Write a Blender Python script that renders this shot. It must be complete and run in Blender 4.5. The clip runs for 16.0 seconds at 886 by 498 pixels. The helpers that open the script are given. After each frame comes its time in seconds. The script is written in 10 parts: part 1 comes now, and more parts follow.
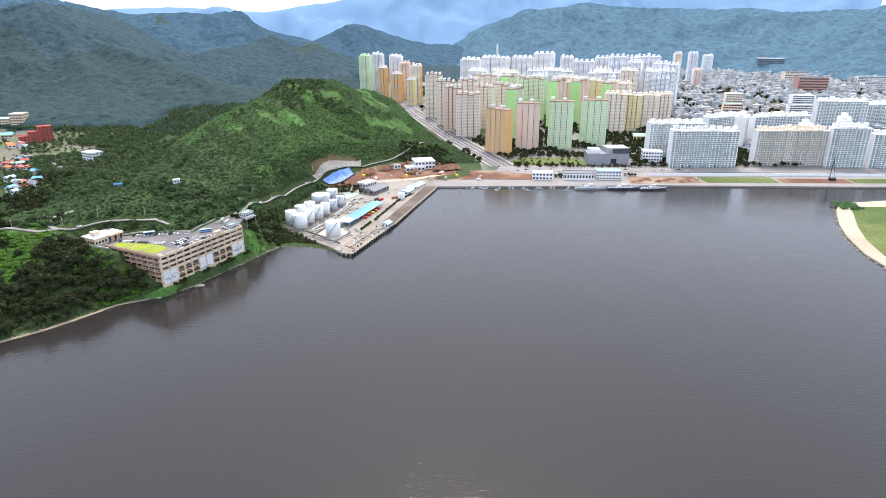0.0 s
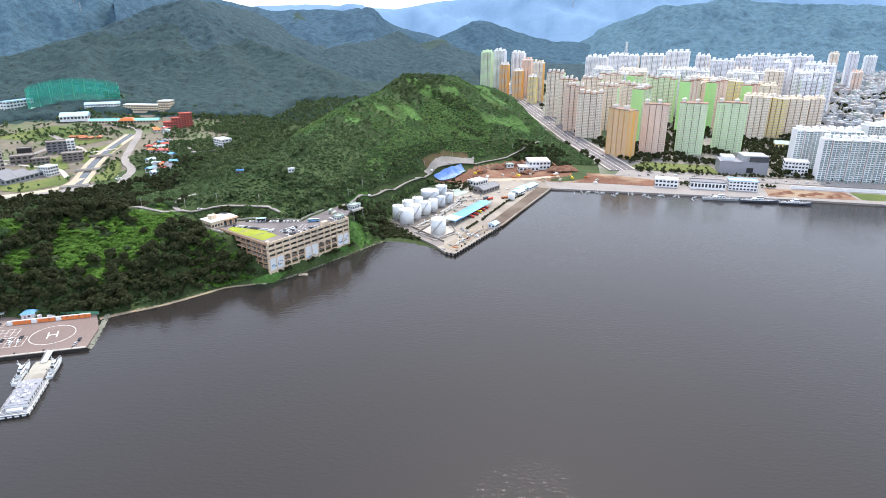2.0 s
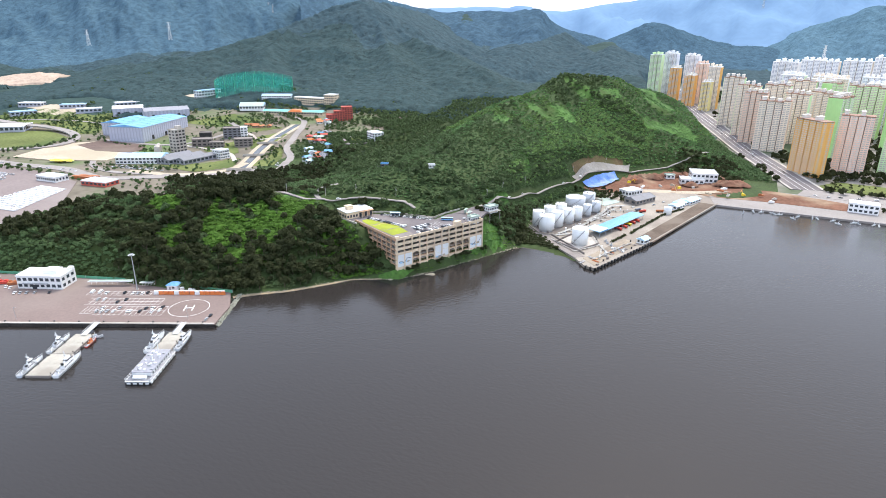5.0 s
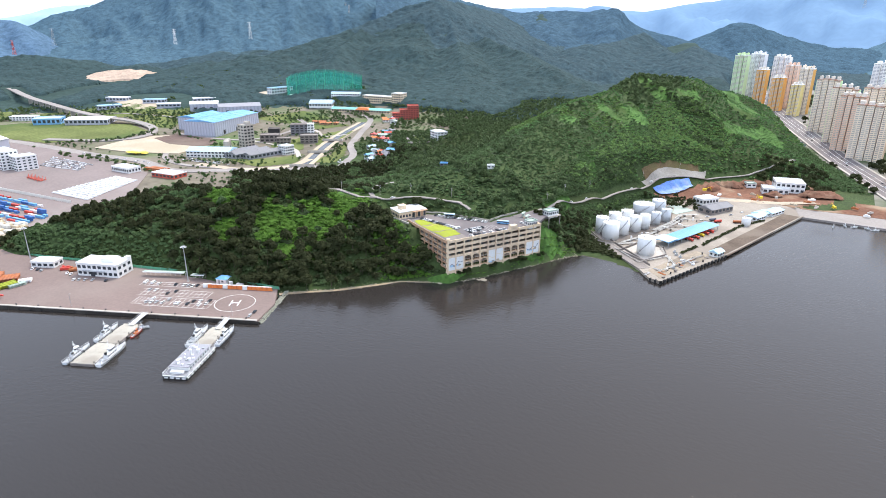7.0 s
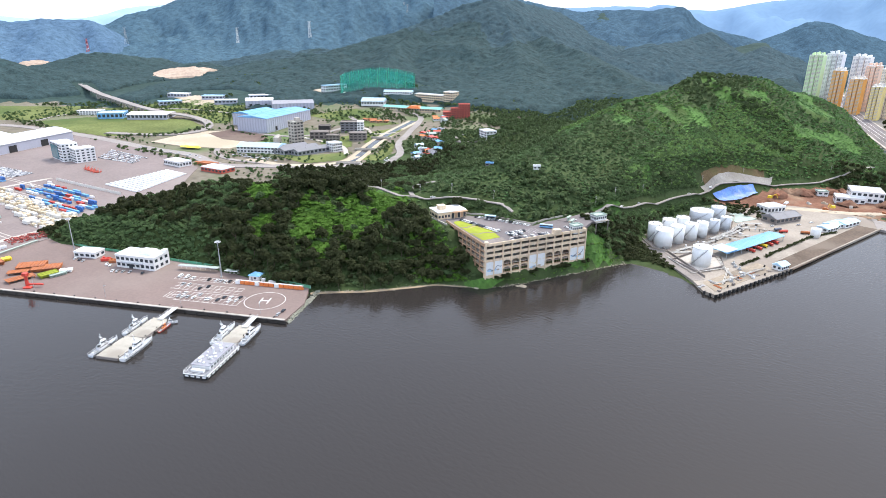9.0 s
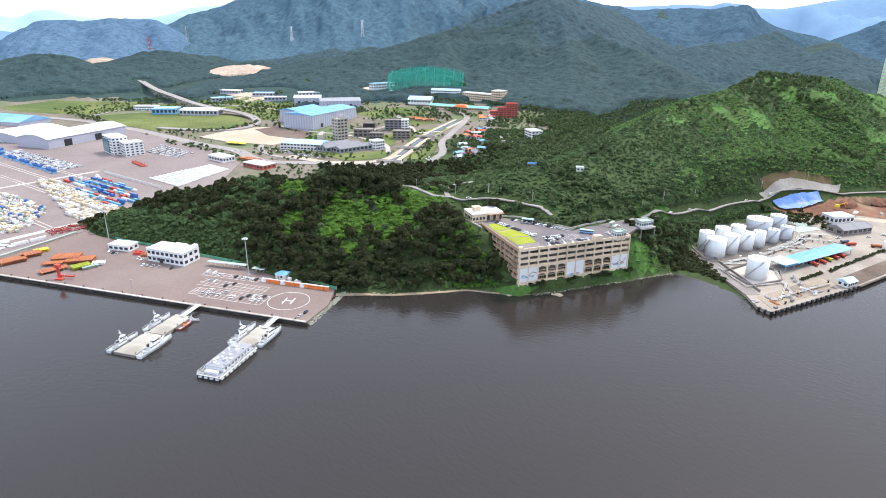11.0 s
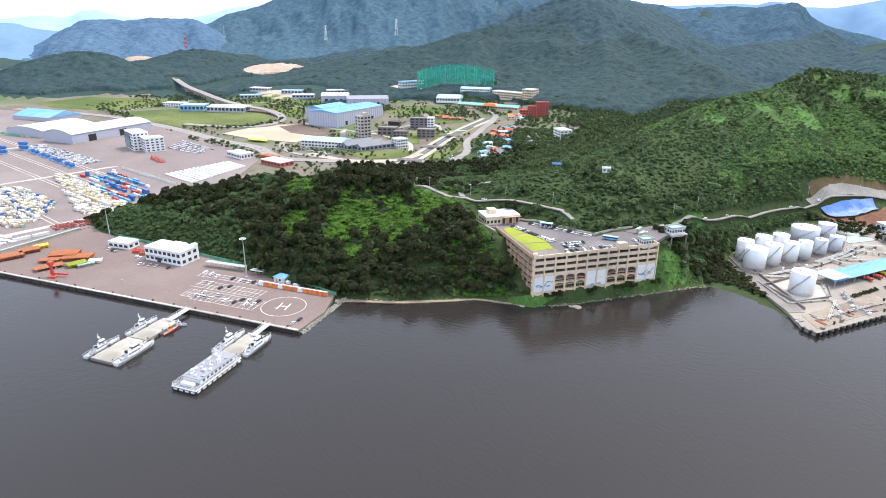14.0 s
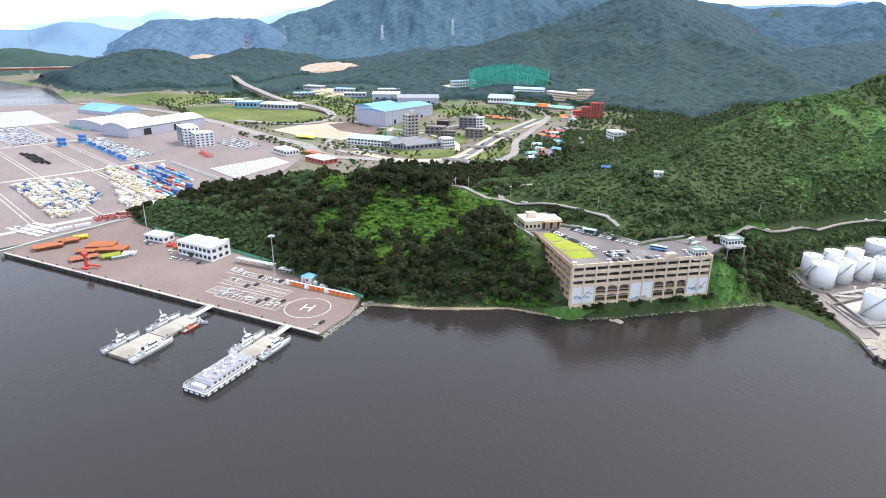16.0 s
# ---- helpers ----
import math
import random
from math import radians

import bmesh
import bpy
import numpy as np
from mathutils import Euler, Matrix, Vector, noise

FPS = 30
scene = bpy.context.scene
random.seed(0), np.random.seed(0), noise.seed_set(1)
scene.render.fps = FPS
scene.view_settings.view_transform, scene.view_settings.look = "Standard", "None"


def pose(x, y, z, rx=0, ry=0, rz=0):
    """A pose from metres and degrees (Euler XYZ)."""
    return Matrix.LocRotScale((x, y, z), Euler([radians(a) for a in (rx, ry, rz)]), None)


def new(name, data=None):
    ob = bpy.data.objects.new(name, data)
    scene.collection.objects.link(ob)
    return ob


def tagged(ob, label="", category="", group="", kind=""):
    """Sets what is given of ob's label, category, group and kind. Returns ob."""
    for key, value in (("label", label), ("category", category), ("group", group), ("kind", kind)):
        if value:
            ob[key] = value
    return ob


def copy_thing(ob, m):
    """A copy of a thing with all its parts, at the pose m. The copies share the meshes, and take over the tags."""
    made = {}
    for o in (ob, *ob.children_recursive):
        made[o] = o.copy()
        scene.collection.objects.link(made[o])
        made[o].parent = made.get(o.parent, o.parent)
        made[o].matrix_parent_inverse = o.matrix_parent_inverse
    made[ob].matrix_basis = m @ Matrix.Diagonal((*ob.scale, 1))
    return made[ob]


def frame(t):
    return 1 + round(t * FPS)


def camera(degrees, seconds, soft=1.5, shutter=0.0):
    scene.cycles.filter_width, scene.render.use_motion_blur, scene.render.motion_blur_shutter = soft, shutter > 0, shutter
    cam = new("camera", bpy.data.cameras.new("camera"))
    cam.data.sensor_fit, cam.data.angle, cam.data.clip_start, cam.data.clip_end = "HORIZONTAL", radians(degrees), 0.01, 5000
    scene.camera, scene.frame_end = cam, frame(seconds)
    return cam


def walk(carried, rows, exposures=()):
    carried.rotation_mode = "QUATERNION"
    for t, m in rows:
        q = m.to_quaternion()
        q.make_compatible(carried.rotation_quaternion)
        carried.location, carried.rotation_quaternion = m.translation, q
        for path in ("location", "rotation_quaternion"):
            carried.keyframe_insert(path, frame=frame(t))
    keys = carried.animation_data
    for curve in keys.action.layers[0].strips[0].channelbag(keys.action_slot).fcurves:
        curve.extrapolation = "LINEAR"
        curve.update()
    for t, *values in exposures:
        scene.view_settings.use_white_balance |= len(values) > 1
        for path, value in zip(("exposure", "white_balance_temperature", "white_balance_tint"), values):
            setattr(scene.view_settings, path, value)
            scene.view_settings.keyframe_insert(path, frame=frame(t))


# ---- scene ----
cam = camera(71.89, 16.0, 0.8)
# seconds, x, y, z, pitch, roll, yaw (to the left from +y)
ROWS = [
    (0, 0.25, 0.27, 212.80, -20.260, -0.123, 0.005),
    (0.5, 1.77, 6.62, 211.71, -20.321, -0.072, 2.817),
    (1, 2.92, 13.75, 210.95, -20.399, -0.068, 5.628),
    (1.5, 3.64, 19.90, 210.07, -20.466, -0.004, 8.317),
    (2, 4.49, 24.97, 208.21, -20.440, 0.045, 11.108),
    (2.5, 5.07, 31.07, 205.90, -20.369, 0.035, 14.270),
    (3, 5.69, 37.33, 203.87, -20.304, 0.077, 17.467),
    (3.5, 5.50, 43.70, 202.27, -20.276, 0.157, 20.357),
    (4, 5.69, 49.59, 200.33, -20.196, 0.233, 22.756),
    (4.5, 6.14, 55.57, 199.29, -20.191, 0.294, 24.273),
    (5, 6.37, 61.49, 198.02, -20.171, 0.319, 25.827),
    (7.5, 6.28, 92.17, 190.83, -20.088, 0.357, 33.927),
    (8, 6.03, 98.08, 189.54, -20.091, 0.354, 35.172),
    (8.5, 5.41, 103.99, 187.98, -20.047, 0.366, 36.451),
    (9, 4.64, 110.08, 186.55, -20.068, 0.362, 37.822),
    (9.5, 3.66, 116.38, 185.17, -20.086, 0.360, 39.148),
    (10, 2.79, 122.44, 183.90, -20.087, 0.350, 40.411),
    (12.5, -3.44, 152.71, 176.76, -20.067, 0.355, 44.419),
    (13, -5.56, 158.45, 175.13, -20.054, 0.308, 44.341),
    (13.5, -7.39, 164.28, 173.79, -20.039, 0.367, 44.892),
    (14, -8.84, 170.51, 172.20, -19.990, 0.338, 46.149),
    (14.5, -10.56, 176.44, 170.91, -19.973, 0.359, 46.654),
    (15, -12.64, 182.46, 169.36, -19.936, 0.365, 47.353),
    (15.5, -14.57, 188.25, 167.91, -19.929, 0.407, 49.242),
    (16, -16.24, 194.41, 166.45, -19.907, 0.475, 51.372),
]
walk(cam, [(t, pose(x, y, z, 0, 0, yaw) @ pose(0, 0, 0, 90 + pitch) @ pose(0, 0, 0, 0, 0, roll)) for t, x, y, z, pitch, roll, yaw in ROWS])

# ---- world, sun, exposure ----
SUN_AZ, SUN_EL = radians(2), radians(56)  # azimuth from +y, to the right; hazy sun ahead of the flight
world = bpy.data.worlds.new("sky")
scene.world = world
world.use_nodes = True
wn = world.node_tree
wn.nodes.clear()
sky = wn.nodes.new("ShaderNodeTexSky")
sky.sky_type, sky.sun_disc = "NISHITA", False
sky.sun_elevation, sky.sun_rotation = SUN_EL, SUN_AZ
sky.air_density, sky.dust_density, sky.ozone_density = 1.0, 3.5, 1.0
veil = wn.nodes.new("ShaderNodeMix")  # thin high cloud over the whole sky
veil.data_type = "RGBA"
veil.inputs[0].default_value = 0.62
veil.inputs[7].default_value = (8.4, 9.5, 11.8, 1)
bgn, wout = wn.nodes.new("ShaderNodeBackground"), wn.nodes.new("ShaderNodeOutputWorld")
bgn.inputs[1].default_value = 0.14
wn.links.new(sky.outputs[0], veil.inputs[6])
wn.links.new(veil.outputs[2], bgn.inputs[0])
wn.links.new(bgn.outputs[0], wout.inputs[0])
sun = new("sun", bpy.data.lights.new("sun", "SUN"))
sun.data.energy, sun.data.angle, sun.data.color = 2.3, radians(12), (1.0, 0.94, 0.84)
sun_dir = Vector((math.sin(SUN_AZ) * math.cos(SUN_EL), math.cos(SUN_AZ) * math.cos(SUN_EL), math.sin(SUN_EL)))
sun.matrix_world = Matrix.Translation((0, 0, 400)) @ sun_dir.to_track_quat("Z", "Y").to_matrix().to_4x4()
scene.view_settings.exposure = 0.52

# ---- helpers of this scene ----
def vnoise(x, y, seed=0):
    """Smooth value noise on arrays, 0 to 1."""
    x, y = np.asarray(x, float), np.asarray(y, float)
    xi, yi = np.floor(x).astype(np.int64), np.floor(y).astype(np.int64)
    fx, fy = x - xi, y - yi
    fx, fy = fx * fx * (3 - 2 * fx), fy * fy * (3 - 2 * fy)

    def h(a, b):
        n = (a * 374761393 + b * 668265263 + seed * 1442695041) & 0xFFFFFFFF
        n = ((n ^ (n >> 13)) * 1274126177) & 0xFFFFFFFF
        return ((n ^ (n >> 16)) & 0xFFFF) / 65535.0

    a, b, c, d = h(xi, yi), h(xi + 1, yi), h(xi, yi + 1), h(xi + 1, yi + 1)
    return (a * (1 - fx) + b * fx) * (1 - fy) + (c * (1 - fx) + d * fx) * fy


def fbm(x, y, octaves=4, seed=0):
    out, amp, tot = 0, 1.0, 0.0
    for k in range(octaves):
        out = out + amp * vnoise(x * 2**k, y * 2**k, seed + k)
        tot += amp
        amp *= 0.5
    return out / tot


def crowns(x, y, size, seed):
    """Rounded tree crowns packed side by side: their height over the floor, 0 to 1."""
    i, j = np.floor(x / size), np.floor(y / size)
    best = np.zeros(np.shape(x))
    for di in (-1, 0, 1):
        for dj in (-1, 0, 1):
            a, b = (i + di).astype(np.int64), (j + dj).astype(np.int64)
            n = (a * 374761393 + b * 668265263 + seed * 1442695041) & 0xFFFFFFFF
            n = ((n ^ (n >> 13)) * 1274126177) & 0xFFFFFFFF
            u, v, w = (n & 255) / 255, ((n >> 8) & 255) / 255, ((n >> 16) & 255) / 255
            d = np.hypot(x - (a + 0.15 + 0.7 * u) * size, y - (b + 0.15 + 0.7 * v) * size) / (size * (0.6 + 0.35 * w))
            best = np.maximum(best, np.sqrt(np.clip(1 - d * d, 0, 1)) * (0.6 + 0.4 * w))
    return best


def obj(name, me, mat=None, parent=None, label=""):
    ob = new(name, me)
    if mat is not None and me is not None and not me.materials:
        for m in mat if isinstance(mat, (list, tuple)) else (mat,):
            me.materials.append(m)
    if parent is not None:
        ob.parent = parent
    if label:
        ob["label"] = label
    return ob


def mesh_of(bm, name="mesh"):
    me = bpy.data.meshes.new(name)
    bm.to_mesh(me)
    bm.free()
    return me


def part(name, bm, mat, parent=None, label=""):
    return obj(name, mesh_of(bm, name), mat, parent, label)


def thing(name, label, category, m, group="", kind=""):
    """An Empty at the base of a thing."""
    e = new(name)
    e.matrix_world = m
    e.empty_display_size = 0.5
    return tagged(e, label, category, group, kind)


def box(bm, cx, cy, z0, sx, sy, sz, rz=0.0, bev=0.0, taper=1.0):
    """A box on z0, turned by rz degrees."""
    g = bmesh.ops.create_cube(bm, size=1.0)
    vs = g["verts"]
    for v in vs:
        k = taper if v.co.z > 0 else 1.0
        v.co = Vector((v.co.x * sx * k, v.co.y * sy * k, (v.co.z + 0.5) * sz))
    if bev:
        es = list({e for v in vs for e in v.link_edges})
        r = bmesh.ops.bevel(bm, geom=es, offset=bev, segments=1, affect="EDGES")
        vs = list({v for f in r["faces"] for v in f.verts} | {v for v in vs if v.is_valid})
    bmesh.ops.transform(bm, matrix=pose(cx, cy, z0, 0, 0, rz), verts=vs)
    return vs


def boxm(sx, sy, sz, bev=0.0, cx=0, cy=0, z0=0, rz=0):
    bm = bmesh.new()
    box(bm, cx, cy, z0, sx, sy, sz, rz, bev)
    return bm


def cyl(bm, cx, cy, z0, r, h, n=16, r2=None, m=None):
    g = bmesh.ops.create_cone(bm, cap_ends=True, segments=n, radius1=r, radius2=r if r2 is None else r2, depth=h)
    mm = pose(cx, cy, z0 + h / 2)
    bmesh.ops.transform(bm, matrix=m @ mm if m else mm, verts=g["verts"])
    return g["verts"]


def rod(bm, a, b, r, n=6):
    a, b = Vector(a), Vector(b)
    d = b - a
    g = bmesh.ops.create_cone(bm, cap_ends=True, segments=n, radius1=r, radius2=r, depth=d.length)
    bmesh.ops.transform(bm, matrix=Matrix.Translation((a + b) / 2) @ d.to_track_quat("Z", "Y").to_matrix().to_4x4(), verts=g["verts"])


def poly(bm, pts, z0, z1):
    """A flat prism over the outline pts."""
    if sum(a[0] * b[1] - b[0] * a[1] for a, b in zip(pts, pts[1:] + pts[:1])) < 0:
        pts = pts[::-1]
    lo, hi = [bm.verts.new((x, y, z0)) for x, y in pts], [bm.verts.new((x, y, z1)) for x, y in pts]
    bm.faces.new(hi)
    bm.faces.new(lo[::-1])
    n = len(pts)
    for i in range(n):
        bm.faces.new((lo[i], lo[(i + 1) % n], hi[(i + 1) % n], hi[i]))


def strip(bm, pts, width, z, thick=0.3):
    """A road-like band along pts (x, y or x, y, z)."""
    p = [Vector((q[0], q[1], q[2] if len(q) > 2 else z)) for q in pts]
    rows = []
    for i, a in enumerate(p):
        d = (p[min(i + 1, len(p) - 1)] - p[max(i - 1, 0)])
        d.z = 0
        d.normalize()
        s = Vector((-d.y, d.x, 0)) * width / 2
        rows.append([bm.verts.new(a + s), bm.verts.new(a - s), bm.verts.new(a - s - Vector((0, 0, thick))), bm.verts.new(a + s - Vector((0, 0, thick)))])
    for a, b in zip(rows, rows[1:]):
        for k in range(4):
            bm.faces.new((a[k], a[(k + 1) % 4], b[(k + 1) % 4], b[k]))
    bm.faces.new(rows[0][::-1])
    bm.faces.new(rows[-1])
    bmesh.ops.recalc_face_normals(bm, faces=bm.faces)


def smooth_line(pts, n=8):
    """A Catmull-Rom curve through pts."""
    p = [np.array(q, float) for q in pts]
    p = [2 * p[0] - p[1]] + p + [2 * p[-1] - p[-2]]
    out = []
    for a, b, c, d in zip(p, p[1:], p[2:], p[3:]):
        for k in range(n):
            t = k / n
            out.append(tuple(0.5 * (2 * b + (c - a) * t + (2 * a - 5 * b + 4 * c - d) * t * t + (3 * b - a - 3 * c + d) * t**3)))
    return out + [tuple(p[-2])]


# ---- materials ----
def mat(name, base, rough=0.7, var=0.25, scale=0.3, fine=4.0, bump=0.0, bump_scale=None, metal=0.0, island=0.0, stain=None, stain_amt=0.0, stretch=(1, 1, 1), spec=0.5, each=0.0, thin=0.0):
    """A surface with two scales of mottling in object space; island: change from piece to piece; thin: light let through, as by leaves."""
    m = bpy.data.materials.new(name)
    m.use_nodes = True
    nt = m.node_tree
    b = nt.nodes["Principled BSDF"]
    b.inputs["Roughness"].default_value, b.inputs["Metallic"].default_value = rough, metal
    b.inputs["Specular IOR Level"].default_value = spec
    tc, mp = nt.nodes.new("ShaderNodeTexCoord"), nt.nodes.new("ShaderNodeMapping")
    mp.inputs["Scale"].default_value = stretch
    nt.links.new(tc.outputs["Object"], mp.inputs[0])
    n1, n2 = nt.nodes.new("ShaderNodeTexNoise"), nt.nodes.new("ShaderNodeTexNoise")
    n1.inputs["Scale"].default_value, n2.inputs["Scale"].default_value = scale, fine
    n1.inputs["Detail"].default_value, n2.inputs["Detail"].default_value = 5, 3
    nt.links.new(mp.outputs[0], n1.inputs["Vector"])
    nt.links.new(mp.outputs[0], n2.inputs["Vector"])
    add = nt.nodes.new("ShaderNodeMath")
    add.operation = "ADD"
    nt.links.new(n1.outputs[0], add.inputs[0])
    nt.links.new(n2.outputs[0], add.inputs[1])
    last = add.outputs[0]
    lo = 0.6
    hi = 1.4
    if island:
        geo = nt.nodes.new("ShaderNodeNewGeometry")
        mul = nt.nodes.new("ShaderNodeMath")
        mul.operation = "MULTIPLY_ADD"
        nt.links.new(geo.outputs["Random Per Island"], mul.inputs[0])
        mul.inputs[1].default_value = island
        nt.links.new(last, mul.inputs[2])
        last = mul.outputs[0]
        hi += island
    if each:
        info = nt.nodes.new("ShaderNodeObjectInfo")
        mul = nt.nodes.new("ShaderNodeMath")
        mul.operation = "MULTIPLY_ADD"
        nt.links.new(info.outputs["Random"], mul.inputs[0])
        mul.inputs[1].default_value = each
        nt.links.new(last, mul.inputs[2])
        last = mul.outputs[0]
        hi += each
    rng = nt.nodes.new("ShaderNodeMapRange")
    rng.inputs[1].default_value, rng.inputs[2].default_value = lo, hi
    rng.inputs[3].default_value, rng.inputs[4].default_value = 1 - var, 1 + var
    nt.links.new(last, rng.inputs[0])
    hsv = nt.nodes.new("ShaderNodeHueSaturation")
    hsv.inputs["Color"].default_value = (*base, 1)
    nt.links.new(rng.outputs[0], hsv.inputs["Value"])
    col = hsv.outputs[0]
    if stain:
        n3 = nt.nodes.new("ShaderNodeTexNoise")
        n3.inputs["Scale"].default_value, n3.inputs["Detail"].default_value = scale * 0.45, 6
        nt.links.new(mp.outputs[0], n3.inputs["Vector"])
        r3 = nt.nodes.new("ShaderNodeMapRange")
        r3.inputs[1].default_value, r3.inputs[2].default_value, r3.inputs[4].default_value = 0.5, 0.62, stain_amt
        nt.links.new(n3.outputs[0], r3.inputs[0])
        mix = nt.nodes.new("ShaderNodeMix")
        mix.data_type = "RGBA"
        mix.inputs[7].default_value = (*stain, 1)
        nt.links.new(r3.outputs[0], mix.inputs[0])
        nt.links.new(col, mix.inputs[6])
        col = mix.outputs[2]
    nt.links.new(col, b.inputs["Base Color"])
    if bump:
        bp = nt.nodes.new("ShaderNodeBump")
        bp.inputs["Strength"].default_value, bp.inputs["Distance"].default_value = 0.8, bump
        n4 = n2
        if bump_scale:
            n4 = nt.nodes.new("ShaderNodeTexNoise")
            n4.inputs["Scale"].default_value, n4.inputs["Detail"].default_value = bump_scale, 4
            nt.links.new(mp.outputs[0], n4.inputs["Vector"])
        nt.links.new(n4.outputs[0], bp.inputs["Height"])
        nt.links.new(bp.outputs[0], b.inputs["Normal"])
    if thin:
        tr, mixs = nt.nodes.new("ShaderNodeBsdfTranslucent"), nt.nodes.new("ShaderNodeMixShader")
        mixs.inputs[0].default_value = thin
        nt.links.new(col, tr.inputs["Color"])
        nt.links.new(b.outputs[0], mixs.inputs[1])
        nt.links.new(tr.outputs[0], mixs.inputs[2])
        nt.links.new(mixs.outputs[0], nt.nodes["Material Output"].inputs[0])
    return m


# foliage and ground
M_grass = mat("meadow_grass", (0.050, 0.078, 0.026), 0.9, 0.5, 0.03, 0.35, 0.6, 1.2, stain=(0.042, 0.060, 0.016), stain_amt=0.8, spec=0.2)
M_leaf = mat("leaf_dark", (0.047, 0.056, 0.021), 0.8, 0.55, 0.13, 0.5, island=0.45, spec=0.2, each=0.45, thin=0.34)
# a little extra blue in this green stands for haze over the hill
M_leaf_b = mat("leaf_bright", (0.124, 0.240, 0.082), 0.8, 0.45, 0.08, 0.4, island=0.4, spec=0.25, thin=0.35)
M_meadow = mat("bright_meadow", (0.074, 0.158, 0.034), 0.9, 0.6, 0.05, 0.5, 0.5, 1.2, stain=(0.048, 0.080, 0.016), stain_amt=0.85, spec=0.2)
# scrub green, likewise shifted slightly to blue for the haze
M_leaf_s = mat("leaf_scrub", (0.100, 0.160, 0.064), 0.8, 0.55, 0.03, 0.25, island=0.5, spec=0.2, thin=0.35)
# far woods: the blue of distance haze is mixed into these base colours
M_leaf_far_haze = mat("leaf_far_wood_hazed", (0.053, 0.090, 0.104), 0.9, 0.5, 0.08, 0.35, spec=0.1, thin=0.15)
M_leaf_mid_haze = mat("leaf_mountain_foot_hazed", (0.046, 0.078, 0.080), 0.9, 0.5, 0.08, 0.35, spec=0.1, thin=0.15)
M_wood_far_haze = mat("far_wood_floor_hazed", (0.042, 0.072, 0.064), 0.95, 0.35, 0.006, 0.12, 2.0, 0.1, spec=0.1)
M_leaf_h = mat("leaf_hill_scrub", (0.158, 0.258, 0.080), 0.8, 0.55, 0.03, 0.25, island=0.5, spec=0.2, thin=0.35)
M_leaf_t = mat("leaf_hill_tree", (0.094, 0.136, 0.056), 0.8, 0.55, 0.1, 0.4, island=0.45, spec=0.2, thin=0.3)
M_leaf_c = mat("leaf_clearing", (0.104, 0.212, 0.030), 0.8, 0.5, 0.08, 0.4, island=0.4, spec=0.25, thin=0.35)
M_plain = mat("plain_ground", (0.20, 0.175, 0.135), 0.95, 0.3, 0.015, 0.12, spec=0.1, stain=(0.11, 0.17, 0.06), stain_amt=0.95)
M_field = mat("reed_field", (0.15, 0.175, 0.060), 0.95, 0.4, 0.02, 0.3, spec=0.1, stain=(0.085, 0.125, 0.040), stain_amt=0.85)
M_bark = mat("bark", (0.11, 0.085, 0.06), 0.9, 0.3, 0.6, 5)
M_soil = mat("red_soil", (0.205, 0.105, 0.070), 0.95, 0.4, 0.04, 0.4, 0.4, 0.5, stain=(0.37, 0.28, 0.19), stain_amt=0.9, spec=0.1)
M_sand = mat("pale_sand", (0.50, 0.42, 0.32), 0.95, 0.2, 0.03, 0.4, stain=(0.42, 0.36, 0.26), stain_amt=0.7, spec=0.1)
M_rock = mat("shore_rock", (0.36, 0.31, 0.24), 0.9, 0.35, 0.3, 2.5, 0.1, island=0.6, spec=0.2)
M_rockd = mat("mossy_rock", (0.30, 0.30, 0.24), 0.9, 0.35, 0.3, 2.5, 0.1, island=0.6, spec=0.2)
M_seabed = mat("sea_mud", (0.08, 0.07, 0.05), 0.95, 0.3, 0.05, 0.4)
# mineral surfaces
M_yard = mat("yard_paving", (0.215, 0.160, 0.142), 0.85, 0.16, 0.03, 0.8, stain=(0.29, 0.24, 0.21), stain_amt=0.5, spec=0.3)
M_asph = mat("asphalt", (0.17, 0.15, 0.15), 0.85, 0.22, 0.05, 1.0, spec=0.3, stain=(0.24, 0.21, 0.2), stain_amt=0.5)
M_road = mat("road_surface", (0.30, 0.27, 0.25), 0.85, 0.2, 0.04, 0.6, spec=0.3)
M_term = mat("worn_concrete", (0.345, 0.30, 0.25), 0.85, 0.25, 0.06, 0.7, stain=(0.24, 0.20, 0.165), stain_amt=0.7, spec=0.3)
M_face = mat("wet_quay_face", (0.045, 0.038, 0.032), 0.8, 0.4, 0.1, 1.0, stain=(0.09, 0.08, 0.07), stain_amt=0.6)
M_conc = mat("concrete", (0.48, 0.44, 0.39), 0.85, 0.22, 0.08, 0.9, stain=(0.32, 0.27, 0.22), stain_amt=0.6, spec=0.3)
M_concd = mat("dark_concrete", (0.24, 0.21, 0.19), 0.85, 0.3, 0.1, 1.0, spec=0.3)
M_ground_city = mat("city_ground", (0.25, 0.23, 0.20), 0.9, 0.3, 0.02, 0.2, stain=(0.075, 0.11, 0.045), stain_amt=0.9, spec=0.2)
M_pdeck = mat("worn_grey_deck", (0.42, 0.39, 0.33), 0.85, 0.3, 0.15, 1.5, stain=(0.27, 0.24, 0.20), stain_amt=0.8)
M_white = mat("white_paint", (0.80, 0.80, 0.79), 0.55, 0.07, 0.2, 2.0)
M_line = mat("road_paint", (0.78, 0.77, 0.74), 0.7, 0.12, 0.3, 3.0)
M_tank = mat("tank_paint", (0.80, 0.81, 0.80), 0.45, 0.06, 0.15, 1.0, stain=(0.66, 0.63, 0.57), stain_amt=0.45, stretch=(1, 1, 0.2))
M_steel = mat("grey_steel", (0.40, 0.41, 0.42), 0.5, 0.15, 0.3, 2.0, metal=0.2)
